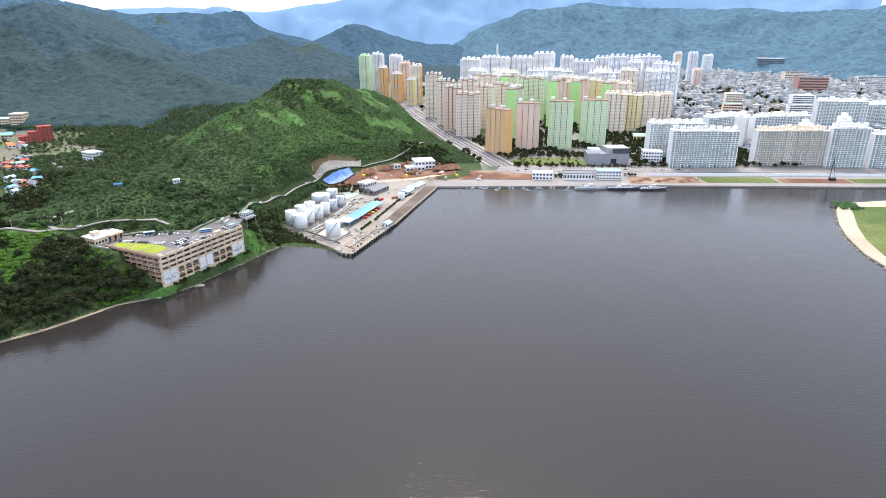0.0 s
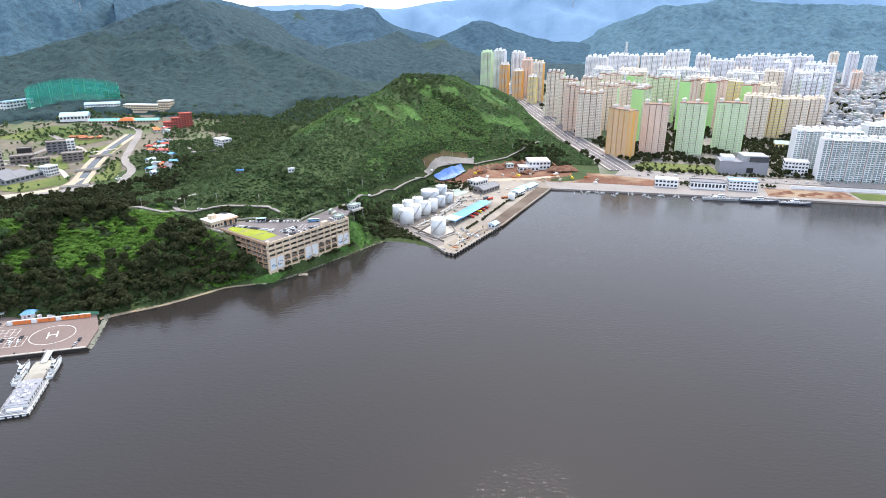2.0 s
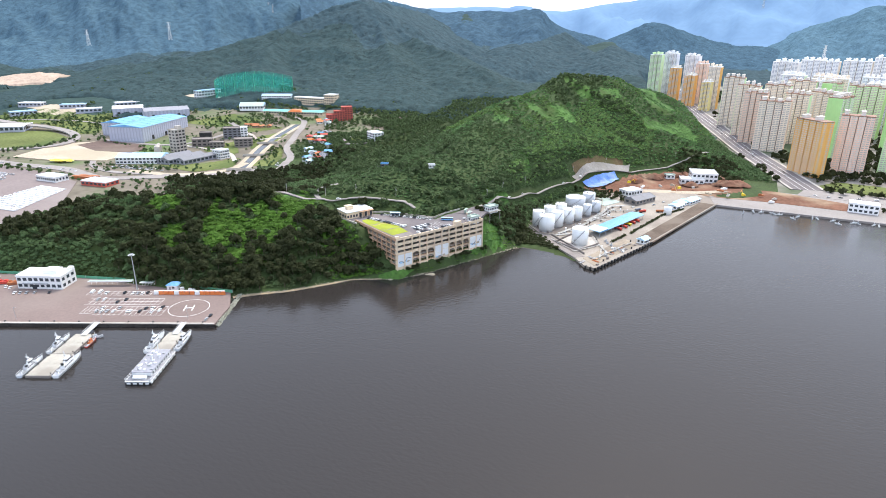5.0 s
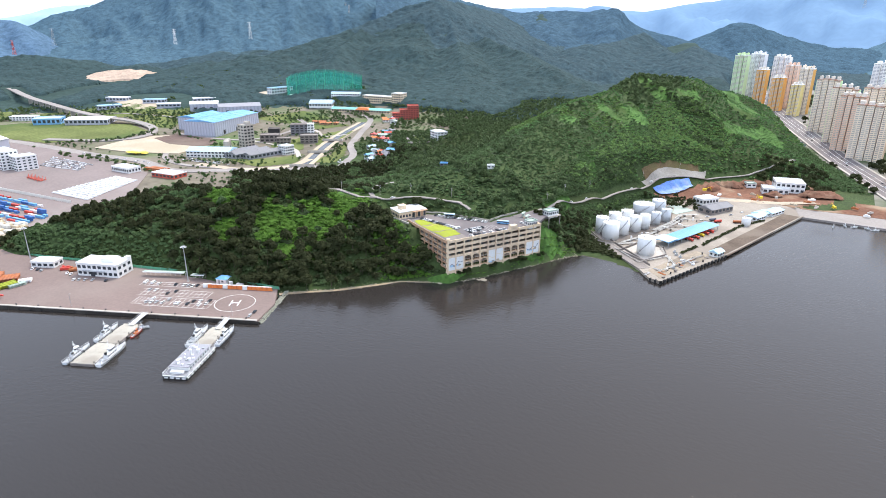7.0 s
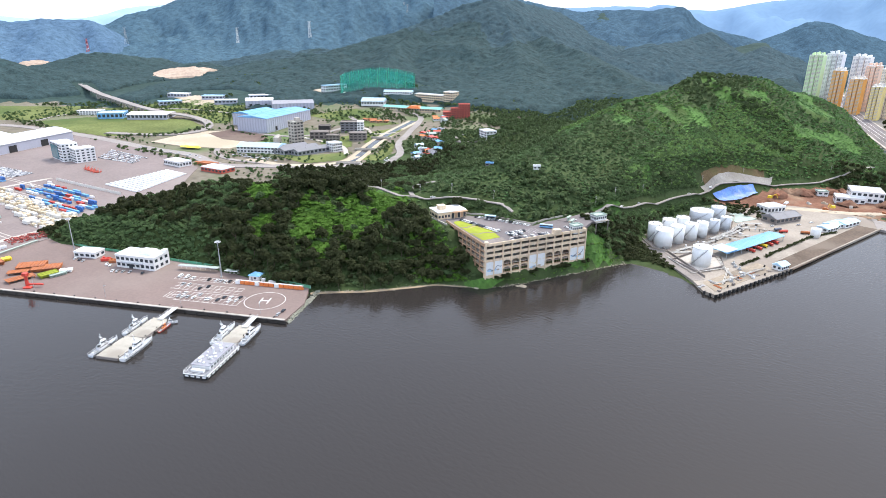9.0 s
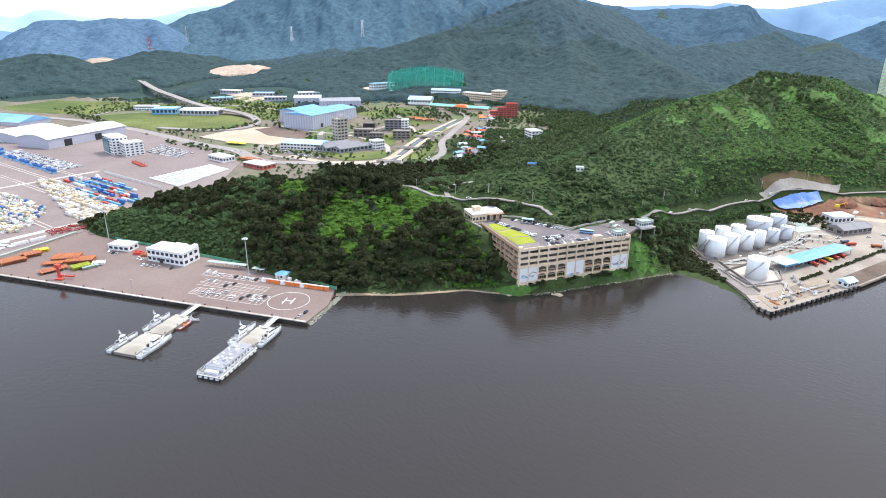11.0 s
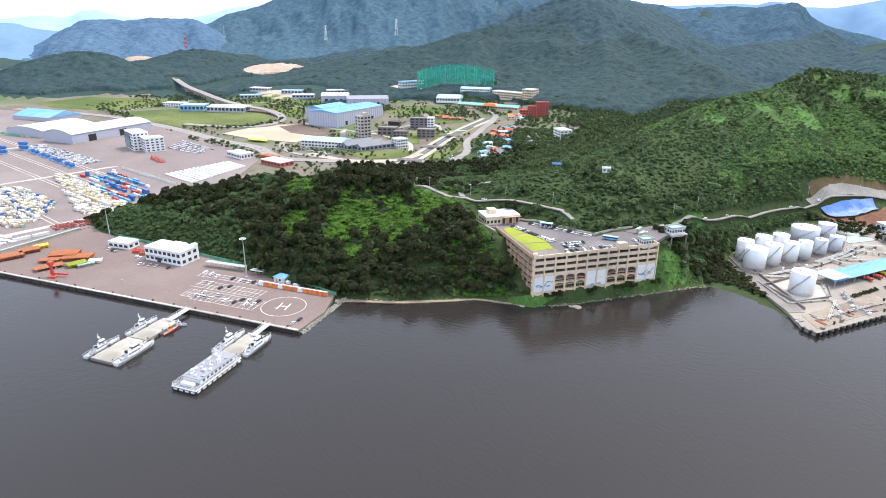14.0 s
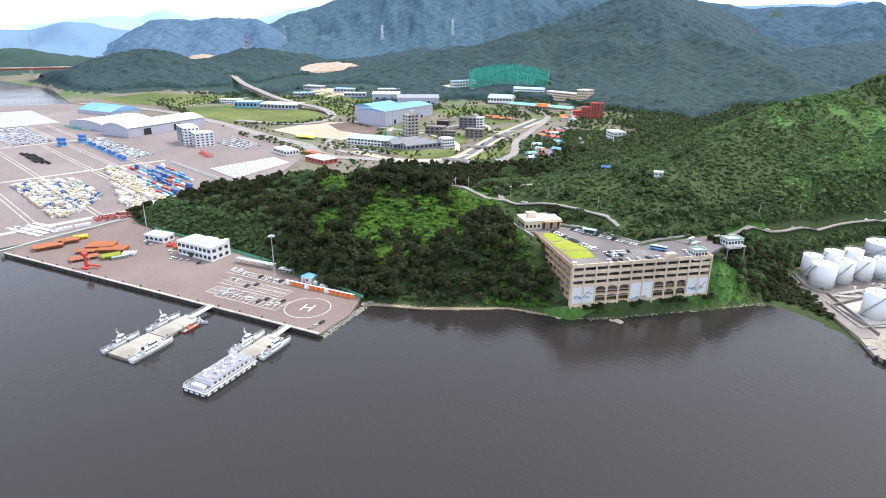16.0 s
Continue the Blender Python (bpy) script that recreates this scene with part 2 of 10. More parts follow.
# for dark ironwork, and as painted shade inside doorways and open floors
M_dark = mat("near_black_and_opening_shade", (0.022, 0.021, 0.022), 0.6, 0.3, 0.3, 2.0)
M_glass = mat("window_glass", (0.045, 0.055, 0.065), 0.12, 0.35, 0.3, 1.5, island=0.6)
M_beige = mat("beige_render", (0.78, 0.62, 0.435), 0.85, 0.16, 0.1, 1.2, stain=(0.52, 0.41, 0.30), stain_amt=0.5, stretch=(1, 1, 0.25))
M_brownp = mat("brown_render", (0.50, 0.32, 0.20), 0.85, 0.2, 0.1, 1.2)
M_turf = mat("yellow_turf", (0.30, 0.34, 0.045), 0.9, 0.2, 0.1, 1.0, stain=(0.24, 0.27, 0.05), stain_amt=0.7, spec=0.1)
M_blue = mat("blue_sheet_roof", (0.17, 0.40, 0.66), 0.55, 0.14, 0.1, 1.0, stain=(0.30, 0.48, 0.66), stain_amt=0.5, spec=0.3)
M_bluel = mat("pale_blue_roof", (0.42, 0.62, 0.78), 0.5, 0.1, 0.1, 1.0)
M_blued = mat("strong_blue", (0.045, 0.15, 0.42), 0.5, 0.15, 0.3, 1.5)
M_tarp = mat("blue_tarpaulin", (0.10, 0.22, 0.55), 0.55, 0.35, 0.2, 1.2, bump=0.5, bump_scale=0.8, stain=(0.30, 0.36, 0.50), stain_amt=0.6)
M_red = mat("red_paint", (0.55, 0.06, 0.04), 0.5, 0.2, 0.3, 2.0)
M_rust = mat("rust_primer", (0.42, 0.14, 0.05), 0.75, 0.25, 0.3, 2.5, stain=(0.28, 0.10, 0.05), stain_amt=0.7)
M_orange = mat("orange_plastic", (0.70, 0.20, 0.05), 0.55, 0.12, 0.3, 2.0)
M_yellow = mat("yellow_paint", (0.75, 0.55, 0.03), 0.5, 0.15, 0.3, 2.0)
M_green = mat("green_paint", (0.10, 0.36, 0.22), 0.6, 0.15, 0.2, 1.5)
M_greenr = mat("green_roof", (0.38, 0.46, 0.40), 0.7, 0.15, 0.2, 1.5)
M_brick = mat("red_brick_wall", (0.50, 0.10, 0.07), 0.8, 0.2, 0.1, 1.5)
M_black = mat("black_rubber", (0.02, 0.02, 0.02), 0.7, 0.2, 0.5, 3.0)
M_slate = mat("grey_roof", (0.20, 0.20, 0.215), 0.65, 0.15, 0.1, 1.0)
M_greyb = mat("grey_cladding", (0.30, 0.30, 0.33), 0.6, 0.12, 0.1, 1.0)

# ---- ground, hills, sea ----
SEA = 1.4  # the water's level
COAST = [(-1500, -260), (-1000, -146), (-402, 140), (-381, 151), (-210, 233), (-227, 263), (-216, 274), (-206, 283), (-191, 302), (-184, 312), (-169, 321), (-159.5, 327), (-149.5, 341),
         (-142, 358), (-134, 373), (-126, 390), (-116.5, 406), (-107, 408), (-86, 403), (-62, 389), (-39, 453), (-4, 576), (205, 575), (420, 567), (1200, 545), (4600, 420)]
LAND = COAST + [(4600, 4800), (-4800, 4800), (-4800, 120), (-1900, 180), (-1420, 300), (-1120, 285), (-1180, 40)]


def seg_dist(x, y, a, b):
    """Distance to the segment a-b, and how far along it."""
    ax, ay, bx, by = a[0], a[1], b[0], b[1]
    dx, dy = bx - ax, by - ay
    t = np.clip(((x - ax) * dx + (y - ay) * dy) / (dx * dx + dy * dy), 0, 1)
    return np.hypot(x - ax - t * dx, y - ay - t * dy), t


def inside(x, y, pts):
    r = np.zeros(np.shape(x), bool)
    for (ax, ay), (bx, by) in zip(pts, pts[1:] + pts[:1]):
        with np.errstate(divide="ignore", invalid="ignore"):
            r ^= ((ay > y) != (by > y)) & (x < (bx - ax) * (y - ay) / (by - ay + 1e-12) + ax)
    return r


def edge_dist(x, y, pts):
    d = np.full(np.shape(x), 1e9)
    for a, b in zip(pts, pts[1:] + pts[:1]):
        d = np.minimum(d, seg_dist(x, y, a, b)[0])
    return d


# ridges: crest points (x, y, z), the half width of the foot, how rough and how hollow the flanks are
RIDGES = [
    ([(-425, 228, 6), (-385, 262, 20), (-340, 296, 32), (-300, 318, 37), (-268, 350, 32), (-248, 368, 28)], 92, 0.10, 1.15),  # wooded knoll
    ([(-262, 366, 27), (-228, 394, 37), (-192, 430, 46), (-196, 520, 55), (-202, 600, 63), (-185, 715, 76), (-172, 815, 84), (-150, 850, 82), (-118, 915, 58), (-70, 960, 26)], 165, 0.12, 1.15),
    ([(-202, 600, 60), (-262, 660, 33), (-330, 620, 27), (-372, 640, 21)], 110, 0.12, 1.15),
    ([(-185, 740, 78), (-128, 742, 62), (-84, 730, 38), (-60, 735, 24)], 105, 0.14, 1.15),
    ([(-196, 520, 55), (-160, 545, 44), (-134, 560, 26)], 70, 0.14, 1.1),
    ([(-1010, 800, 20), (-987, 995, 65), (-950, 1130, 103), (-900, 1273, 155), (-824, 1329, 180), (-786, 1332, 156)], 430, 0.22, 1.7),
    ([(-824, 1329, 180), (-900, 1700, 166), (-1000, 2050, 150)], 480, 0.22, 1.5),
    ([(-560, 1600, 75), (-500, 1900, 100)], 420, 0.24, 1.4),
    ([(-330, 1700, 70), (-400, 2100, 100)], 380, 0.24, 1.4),
    # spurs of the mountains
    ([(-900, 1273, 150), (-908, 1157, 114), (-882, 1061, 82), (-834, 982, 58), (-780, 910, 38)], 190, 0.16, 1.2),
    ([(-824, 1328, 179), (-750, 1272, 131), (-687, 1194, 93), (-617, 1096, 60), (-538, 980, 30)], 210, 0.16, 1.2),
    ([(-824, 1329, 180), (-786, 1332, 155), (-685, 1288, 106), (-585, 1228, 80), (-492, 1162, 64), (-406, 1090, 50), (-347, 1027, 42), (-270, 990, 24)], 230, 0.16, 1.25),
    ([(-941, 2166, 179), (-843, 1936, 128), (-686, 1710, 76), (-545, 1465, 45)], 260, 0.16, 1.2),
    ([(-679, 2213, 144), (-620, 1969, 92), (-572, 1722, 62), (-503, 1427, 36)], 240, 0.16, 1.2),
    ([(-620, 2050, 108), (-594, 1967, 92), (-468, 1806, 82), (-354, 1628, 74), (-265, 1494, 62), (-189, 1355, 33), (-150, 1280, 20)], 250, 0.16, 1.2),
    ([(-1056, 1130, 74), (-1101, 1083, 56), (-1151, 1026, 44), (-1150, 946, 31), (-1145, 869, 14)], 190, 0.16, 1.2),
    ([(-1446, 350, 4), (-1440, 388, 32), (-1431, 431, 71), (-1422, 472, 76), (-1409, 522, 66), (-1394, 573, 51), (-1377, 640, 20)], 210, 0.12, 1.15),
    ([(-1720, 704, 34), (-1690, 788, 65), (-1662, 855, 58), (-1625, 950, 15)], 260, 0.12, 1.15),
    ([(-1500, 1000, 35), (-1380, 1150, 62), (-1280, 1180, 60), (-1150, 1150, 58), (-1050, 1060, 50)], 330, 0.12, 1.15),
    ([(-2106, 240, 64), (-2101, 344, 57), (-2094, 430, 20)], 300, 0.12, 1.15),
]
# level pads: outline, height, width of the bank round it
LOT = [(-162 + 0.447 * u - 0.894 * w, 326 + 0.894 * u + 0.447 * w) for u, w in ((-2, 40), (-2, 70), (16, 54), (24, 47), (34, 31), (42, 19.5), (54, 23), (71, 25), (88, 27), (96, 22), (88, 14), (76, 12), (66, 14), (50, 15), (30, 20), (14, 32))]
UNDER_DECK = [(-162 + 0.447 * u - 0.894 * w, 326 + 0.894 * u + 0.447 * w) for u, w in ((0, 0), (65, 0), (65, 10), (36, 15), (18, 42), (0, 42))]
SITE = [(-112, 574), (-98, 606), (-84, 640), (-52, 672), (-20, 690), (12, 668), (16, 625), (-20, 590), (-64, 596), (-90, 574)]
CITY = [(16, 586), (44, 640), (44, 676), (22, 745), (-4, 830), (-38, 950), (-78, 1090), (-122, 1250), (-190, 1500), (4500, 1500), (4500, 425), (1200, 548), (420, 570)]
PADS = [
    (CITY, None, 34),
    (LOT, 24.2, 12),
    (SITE, 4.2, 20),
    ([(-395, 140), (-210, 233), (-231, 263), (-262, 253), (-312, 246), (-352, 231), (-400, 214), (-440, 212), (-520, 80)], 2.4, 14),
    ([(-110, 404), (-62, 392), (-4, 576), (-40, 640), (-118, 560), (-128, 500), (-122, 430)], 2.4, 18),
    ([(-440, 205), (-432, 260), (-470, 330), (-520, 420), (-1100, 420), (-1200, 40), (-700, -100)], 2.4, 25),
]


def plain(x, y):
    """The level of the flat land."""
    return 2.6 + np.clip((y - 800) * 0.022, 0, 30) * (x > -150) + np.clip((y - 560) * 0.05, 0, 15) * np.clip((-x - 400) / 100, 0, 1) * (x > -1300)


def height(x, y):
    x, y = np.asarray(x, float), np.asarray(y, float)
    base = plain(x, y)
    h = np.zeros_like(base)
    for crest, wide, rough, hollow in RIDGES:
        top = np.zeros_like(base)
        n = fbm(x / (wide * 0.42), y / (wide * 0.42), 4, 3) - 0.5
        for a, b in zip(crest, crest[1:]):
            d, t = seg_dist(x, y, a, b)
            zc = a[2] + (b[2] - a[2]) * t
            dd = np.clip(d * (1 + 4.0 * rough * n) / wide, 0, 1)
            top = np.maximum(top, zc * (1 - dd) ** hollow * (1 + 0.6 * rough * n * np.clip(dd * 5, 0, 1)))
        low = np.minimum(h, top)
        h = np.maximum(h, top) + (0.12 * low * (low > 6) if hollow < 1.18 else 0)
    near = np.clip((420 - np.hypot(x + 220, y - 380)) / 300, 0, 1)
    # gullies running down the flanks
    gully = 1 - np.abs(2 * fbm(x / 105 + 0.3 * fbm(x / 60, y / 60, 2, 5), y / 105, 3, 61) - 1)
    big = np.clip((np.hypot(x + 150, y - 400) - 260) / 500, 0, 1)
    h = h - (5 + 14 * big) * (gully - 0.45) * np.clip((h - 8) / 30, 0, 1) * np.clip(1.5 - h / 190, 0.15, 1)
    z = np.maximum(base + h * 0.97, base) + near * 0.8 * (fbm(x / 18, y / 18, 3, 9) - 0.5)
    for outline, level, bank in PADS:
        d = np.where(inside(x, y, outline), 0, edge_dist(x, y, outline))
        k = np.clip(d / bank, 0, 1)
        z = (base if level is None else level) * (1 - k) + z * k
    dc = edge_dist(x, y, LAND)
    land = inside(x, y, LAND)
    steep = np.clip((seg_dist(x, y, (-164, 322), (-130, 386))[0] - 5) / 20, 0, 1)
    beach = np.clip(dc / (9 + 17 * steep), 0, 1) ** 1.2
    z = np.where(inside(x, y, UNDER_DECK), np.minimum(z, 13), z)
    z = np.where(land, SEA + 0.1 + (z - SEA - 0.1) * beach, SEA - np.clip(dc * 0.35, 0.2, 6))
    return z


def graded(lo, hi, fine_lo, fine_hi, step, grow=1.05, most=24):
    mid = list(np.arange(fine_lo, fine_hi + step, step))
    out, s, v = [], step, fine_hi + step
    while v < hi:
        s = min(s * grow, most if abs(v) < 2300 else 70)
        v += s
        out.append(v)
    left, s, v = [], step, fine_lo
    while v > lo:
        s = min(s * grow, most if abs(v) < 2300 else 70)
        v -= s
        left.append(v)
    return np.array(left[::-1] + mid + out)


def grid_mesh(name, X, Y, Z):
    ny, nx = X.shape
    v = np.stack([X, Y, Z], -1).reshape(-1, 3)
    i = np.arange(ny * nx).reshape(ny, nx)
    q = np.stack([i[:-1, :-1], i[:-1, 1:], i[1:, 1:], i[1:, :-1]], -1).reshape(-1, 4)
    me = bpy.data.meshes.new(name)
    me.from_pydata(v.tolist(), [], q.tolist())
    me.polygons.foreach_set("use_smooth", [True] * len(me.polygons))
    return me


gx, gy = graded(-4700, 4500, -470, 110, 4.0), graded(-400, 4700, 200, 740, 4.0)
GX, GY = np.meshgrid(gx, gy)
GZ = height(GX, GY)
gme = grid_mesh("ground", GX, GY, GZ)
for m in (M_grass, M_wood_far_haze, M_ground_city, M_seabed, M_rock, M_plain):
    gme.materials.append(m)
cx, cy = 0.25 * (GX[:-1, :-1] + GX[1:, 1:] + GX[:-1, 1:] + GX[1:, :-1]), 0.25 * (GY[:-1, :-1] + GY[1:, 1:] + GY[:-1, 1:] + GY[1:, :-1])
cz = 0.25 * (GZ[:-1, :-1] + GZ[1:, 1:] + GZ[:-1, 1:] + GZ[1:, :-1])
rise = cz - plain(cx, cy)
idx = np.zeros(cx.shape, int)
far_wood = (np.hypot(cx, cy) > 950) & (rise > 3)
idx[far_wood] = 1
idx[(cx < -430) & (rise < 3)] = 5
idx[(cy > 880) & (rise < 3)] = 5
idx[(cy > 880) & (cx > -400) & (rise < 3)] = 1
idx[inside(cx, cy, CITY) & (cy < 1900)] = 2
idx[cz < SEA - 0.4] = 3
gme.polygons.foreach_set("material_index", idx.ravel().astype(np.int32))
ground = tagged(obj("ground", gme), "green hills and flat shore land around the bay", "ground", kind="structure")


def zg(x, y):
    return float(height(np.array([x]), np.array([y]))[0])


# sea
M_water = bpy.data.materials.new("bay_water")
M_water.use_nodes = True
nt = M_water.node_tree
b = nt.nodes["Principled BSDF"]
b.inputs["Base Color"].default_value = (0.031, 0.027, 0.0245, 1)
b.inputs["Roughness"].default_value, b.inputs["IOR"].default_value = 0.07, 1.33
tc = nt.nodes.new("ShaderNodeTexCoord")
mp = nt.nodes.new("ShaderNodeMapping")
mp.inputs["Scale"].default_value = (0.5, 1.0, 1)
w1, w2 = nt.nodes.new("ShaderNodeTexNoise"), nt.nodes.new("ShaderNodeTexNoise")
w1.inputs["Scale"].default_value, w1.inputs["Detail"].default_value = 0.75, 5
w2.inputs["Scale"].default_value, w2.inputs["Detail"].default_value = 0.02, 3
bp = nt.nodes.new("ShaderNodeBump")
bp.inputs["Strength"].default_value, bp.inputs["Distance"].default_value = 0.8, 0.21
nt.links.new(tc.outputs["Object"], mp.inputs[0])
nt.links.new(mp.outputs[0], w1.inputs["Vector"])
nt.links.new(tc.outputs["Object"], w2.inputs["Vector"])
mw = nt.nodes.new("ShaderNodeMath")
mw.operation = "MULTIPLY"
rw = nt.nodes.new("ShaderNodeMapRange")
rw.inputs[1].default_value, rw.inputs[2].default_value, rw.inputs[3].default_value, rw.inputs[4].default_value = 0.35, 0.65, 0.55, 1.2
nt.links.new(w2.outputs[0], rw.inputs[0])
nt.links.new(w1.outputs[0], mw.inputs[0])
nt.links.new(rw.outputs[0], mw.inputs[1])
nt.links.new(mw.outputs[0], bp.inputs["Height"])
nt.links.new(bp.outputs[0], b.inputs["Normal"])
bm = bmesh.new()
bmesh.ops.create_grid(bm, x_segments=1, y_segments=1, size=4900)
sea = tagged(part("water", bm, M_water), "dark grey-brown calm bay water with fine ripples", "water", kind="structure")
sea.location.z = SEA


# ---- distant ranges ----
def far_range(name, label, pts, front, haze_tint, seed, glow=0.0, step=7):
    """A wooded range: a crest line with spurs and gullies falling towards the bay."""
    # distance haze is put into the base colour of each range
    m = mat("range_" + str(seed), haze_tint, 0.95, 0.08 if glow else 0.45, 0.003 if glow else 0.06, 0.05 if glow else 0.25, spec=0.0)
    # emission on the farthest ranges imitates light scattered by haze
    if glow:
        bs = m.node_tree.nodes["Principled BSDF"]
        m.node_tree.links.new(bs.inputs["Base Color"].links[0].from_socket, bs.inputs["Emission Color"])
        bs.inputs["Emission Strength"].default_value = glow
    line = smooth_line(pts, 8)
    p = np.array(line)
    if glow:  # the farthest ranges, drawn in towards the bay
        p = np.array((0, 60, 135)) + 0.76 * (p - (0, 60, 135))
    s = np.r_[0, np.cumsum(np.hypot(*np.diff(p[:, :2], axis=0).T))]
    u = np.linspace(0, s[-1], int(s[-1] / step))
    c = np.stack([np.interp(u, s, p[:, k]) for k in range(3)], -1)
    to = -c[:, :2] / np.linalg.norm(c[:, :2], axis=1)[:, None]
    v = np.r_[np.linspace(-0.35, 0, 8)[:-1], np.linspace(0, 1, max(16, int(front / step)))]
    U, V = np.meshgrid(u, v)
    X, Y = c[None, :, 0] + V * front * to[None, :, 0], c[None, :, 1] + V * front * to[None, :, 1]
    n = fbm(U / 210, V * front / 420, 4, seed)
    prof = np.where(V < 0, 1 + V * 1.6, (1 - np.clip(V, 0, 1)) ** 1.1)
    spur = (n - 0.5) * 1.5 * np.clip(V * 4, 0, 1) * (1 - np.clip(V, 0, 1))
    Z = c[None, :, 2] * np.clip(prof + spur, 0, 1.2) + 9 * (fbm(X / 40, Y / 40, 3, seed + 5) - 0.5) * np.clip(prof, 0, 1) - 6 * np.clip(V, 0, 1)
    if not glow:  # the canopy's lumps
        Z = Z + 4.0 * crowns(X, Y, 15, seed) + 1.5 * (fbm(X / 9, Y / 9, 2, seed + 9) - 0.5) + 12 * (1 - np.abs(2 * fbm(X / 95, Y / 95, 3, seed + 3) - 1) - 0.6) * np.clip(V * 3, 0, 1)
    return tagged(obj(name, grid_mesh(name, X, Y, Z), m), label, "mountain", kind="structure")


# colours run bluer and paler with distance, as painted haze
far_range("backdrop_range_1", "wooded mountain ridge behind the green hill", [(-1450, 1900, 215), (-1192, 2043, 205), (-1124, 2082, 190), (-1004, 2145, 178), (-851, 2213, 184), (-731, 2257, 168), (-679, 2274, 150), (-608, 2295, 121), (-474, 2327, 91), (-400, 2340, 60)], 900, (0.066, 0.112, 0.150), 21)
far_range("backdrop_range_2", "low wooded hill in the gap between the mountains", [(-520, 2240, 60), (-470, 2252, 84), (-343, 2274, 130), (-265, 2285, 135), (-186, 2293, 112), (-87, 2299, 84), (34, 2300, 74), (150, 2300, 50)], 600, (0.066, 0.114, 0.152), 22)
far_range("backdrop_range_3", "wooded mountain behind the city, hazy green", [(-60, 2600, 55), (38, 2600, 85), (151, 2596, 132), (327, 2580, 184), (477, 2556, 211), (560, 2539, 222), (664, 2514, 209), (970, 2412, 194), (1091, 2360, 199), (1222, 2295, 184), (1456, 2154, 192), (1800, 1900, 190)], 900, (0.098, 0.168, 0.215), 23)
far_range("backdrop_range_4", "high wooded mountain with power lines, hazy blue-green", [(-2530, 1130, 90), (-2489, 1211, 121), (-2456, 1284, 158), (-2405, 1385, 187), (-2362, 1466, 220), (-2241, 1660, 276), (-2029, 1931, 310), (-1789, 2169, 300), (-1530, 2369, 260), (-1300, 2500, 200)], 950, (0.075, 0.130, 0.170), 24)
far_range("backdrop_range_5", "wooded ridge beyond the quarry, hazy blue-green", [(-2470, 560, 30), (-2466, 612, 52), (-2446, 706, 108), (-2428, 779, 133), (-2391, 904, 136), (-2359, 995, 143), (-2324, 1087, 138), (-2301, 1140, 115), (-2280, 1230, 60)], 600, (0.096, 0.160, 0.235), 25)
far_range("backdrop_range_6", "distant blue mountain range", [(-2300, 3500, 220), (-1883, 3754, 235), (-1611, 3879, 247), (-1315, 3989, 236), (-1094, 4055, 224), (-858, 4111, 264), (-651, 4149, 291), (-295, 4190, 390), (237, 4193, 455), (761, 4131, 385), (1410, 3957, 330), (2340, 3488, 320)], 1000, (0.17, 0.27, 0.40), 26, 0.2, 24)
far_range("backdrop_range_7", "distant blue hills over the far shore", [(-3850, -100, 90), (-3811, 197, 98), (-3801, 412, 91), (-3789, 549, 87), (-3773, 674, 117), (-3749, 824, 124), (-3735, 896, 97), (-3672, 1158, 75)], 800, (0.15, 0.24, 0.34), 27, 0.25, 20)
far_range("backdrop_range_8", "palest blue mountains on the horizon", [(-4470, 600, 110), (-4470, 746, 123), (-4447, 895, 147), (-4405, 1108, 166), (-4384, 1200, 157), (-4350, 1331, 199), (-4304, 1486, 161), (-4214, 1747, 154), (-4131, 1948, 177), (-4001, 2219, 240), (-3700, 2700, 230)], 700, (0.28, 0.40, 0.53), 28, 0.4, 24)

# ---- woods, scrub and trees ----
rng = np.random.default_rng(7)
bm = bmesh.new()
bmesh.ops.create_icosphere(bm, subdivisions=1, radius=1.0)
ICO_V = np.array([v.co[:] for v in bm.verts])
ICO_F = np.array([[v.index for v in f.verts] for f in bm.faces if f.normal.z > -0.55])  # undersides stay open: hidden in the crown
bm.free()


def leafy(lobes, leaves, r_out, h_out, size, seed, up=0.25):
    """A crown of several lobes, each covered with small leaf sprays: verts and faces, standing on 0; up: how far the leaves turn to the sky."""
    g = np.random.default_rng(seed)
    a, rr = g.uniform(0, 2 * np.pi, lobes), r_out * 0.62 * np.sqrt(g.uniform(0, 1, lobes))
    c = np.stack([rr * np.cos(a), rr * np.sin(a), h_out * (0.36 + 0.34 * g.uniform(0, 1, lobes)) * (1 - 0.3 * (rr / r_out) ** 2)], -1)
    rl = r_out * g.uniform(0.40, 0.60, lobes)
    k = g.integers(0, lobes, leaves)
    z = g.uniform(-0.35, 1.0, leaves)
    b = g.uniform(0, 2 * np.pi, leaves)
    out = np.stack([np.sqrt(1 - z * z) * np.cos(b), np.sqrt(1 - z * z) * np.sin(b), z], -1)
    p = c[k] + out * (rl[k] * g.uniform(0.82, 1.06, leaves))[:, None] * (1, 1, 0.8 * h_out / (1.6 * r_out))
    p[:, 2] = np.clip(p[:, 2], 0.05 * h_out, None)
    n = out + 0.5 * g.normal(size=(leaves, 3)) + (0, 0, up)
    n /= np.linalg.norm(n, axis=1)[:, None]
    u = np.cross(n, g.normal(size=(leaves, 3)))
    u /= np.linalg.norm(u, axis=1)[:, None]
    w = np.cross(n, u)
    s = size * g.uniform(0.7, 1.35, leaves)[:, None]
    v = np.stack([p + u * s, p - 0.55 * u * s + 0.85 * w * s, p - 0.45 * u * s - 0.8 * w * s], 1).reshape(-1, 3)
    return v, np.arange(leaves * 3).reshape(-1, 3)


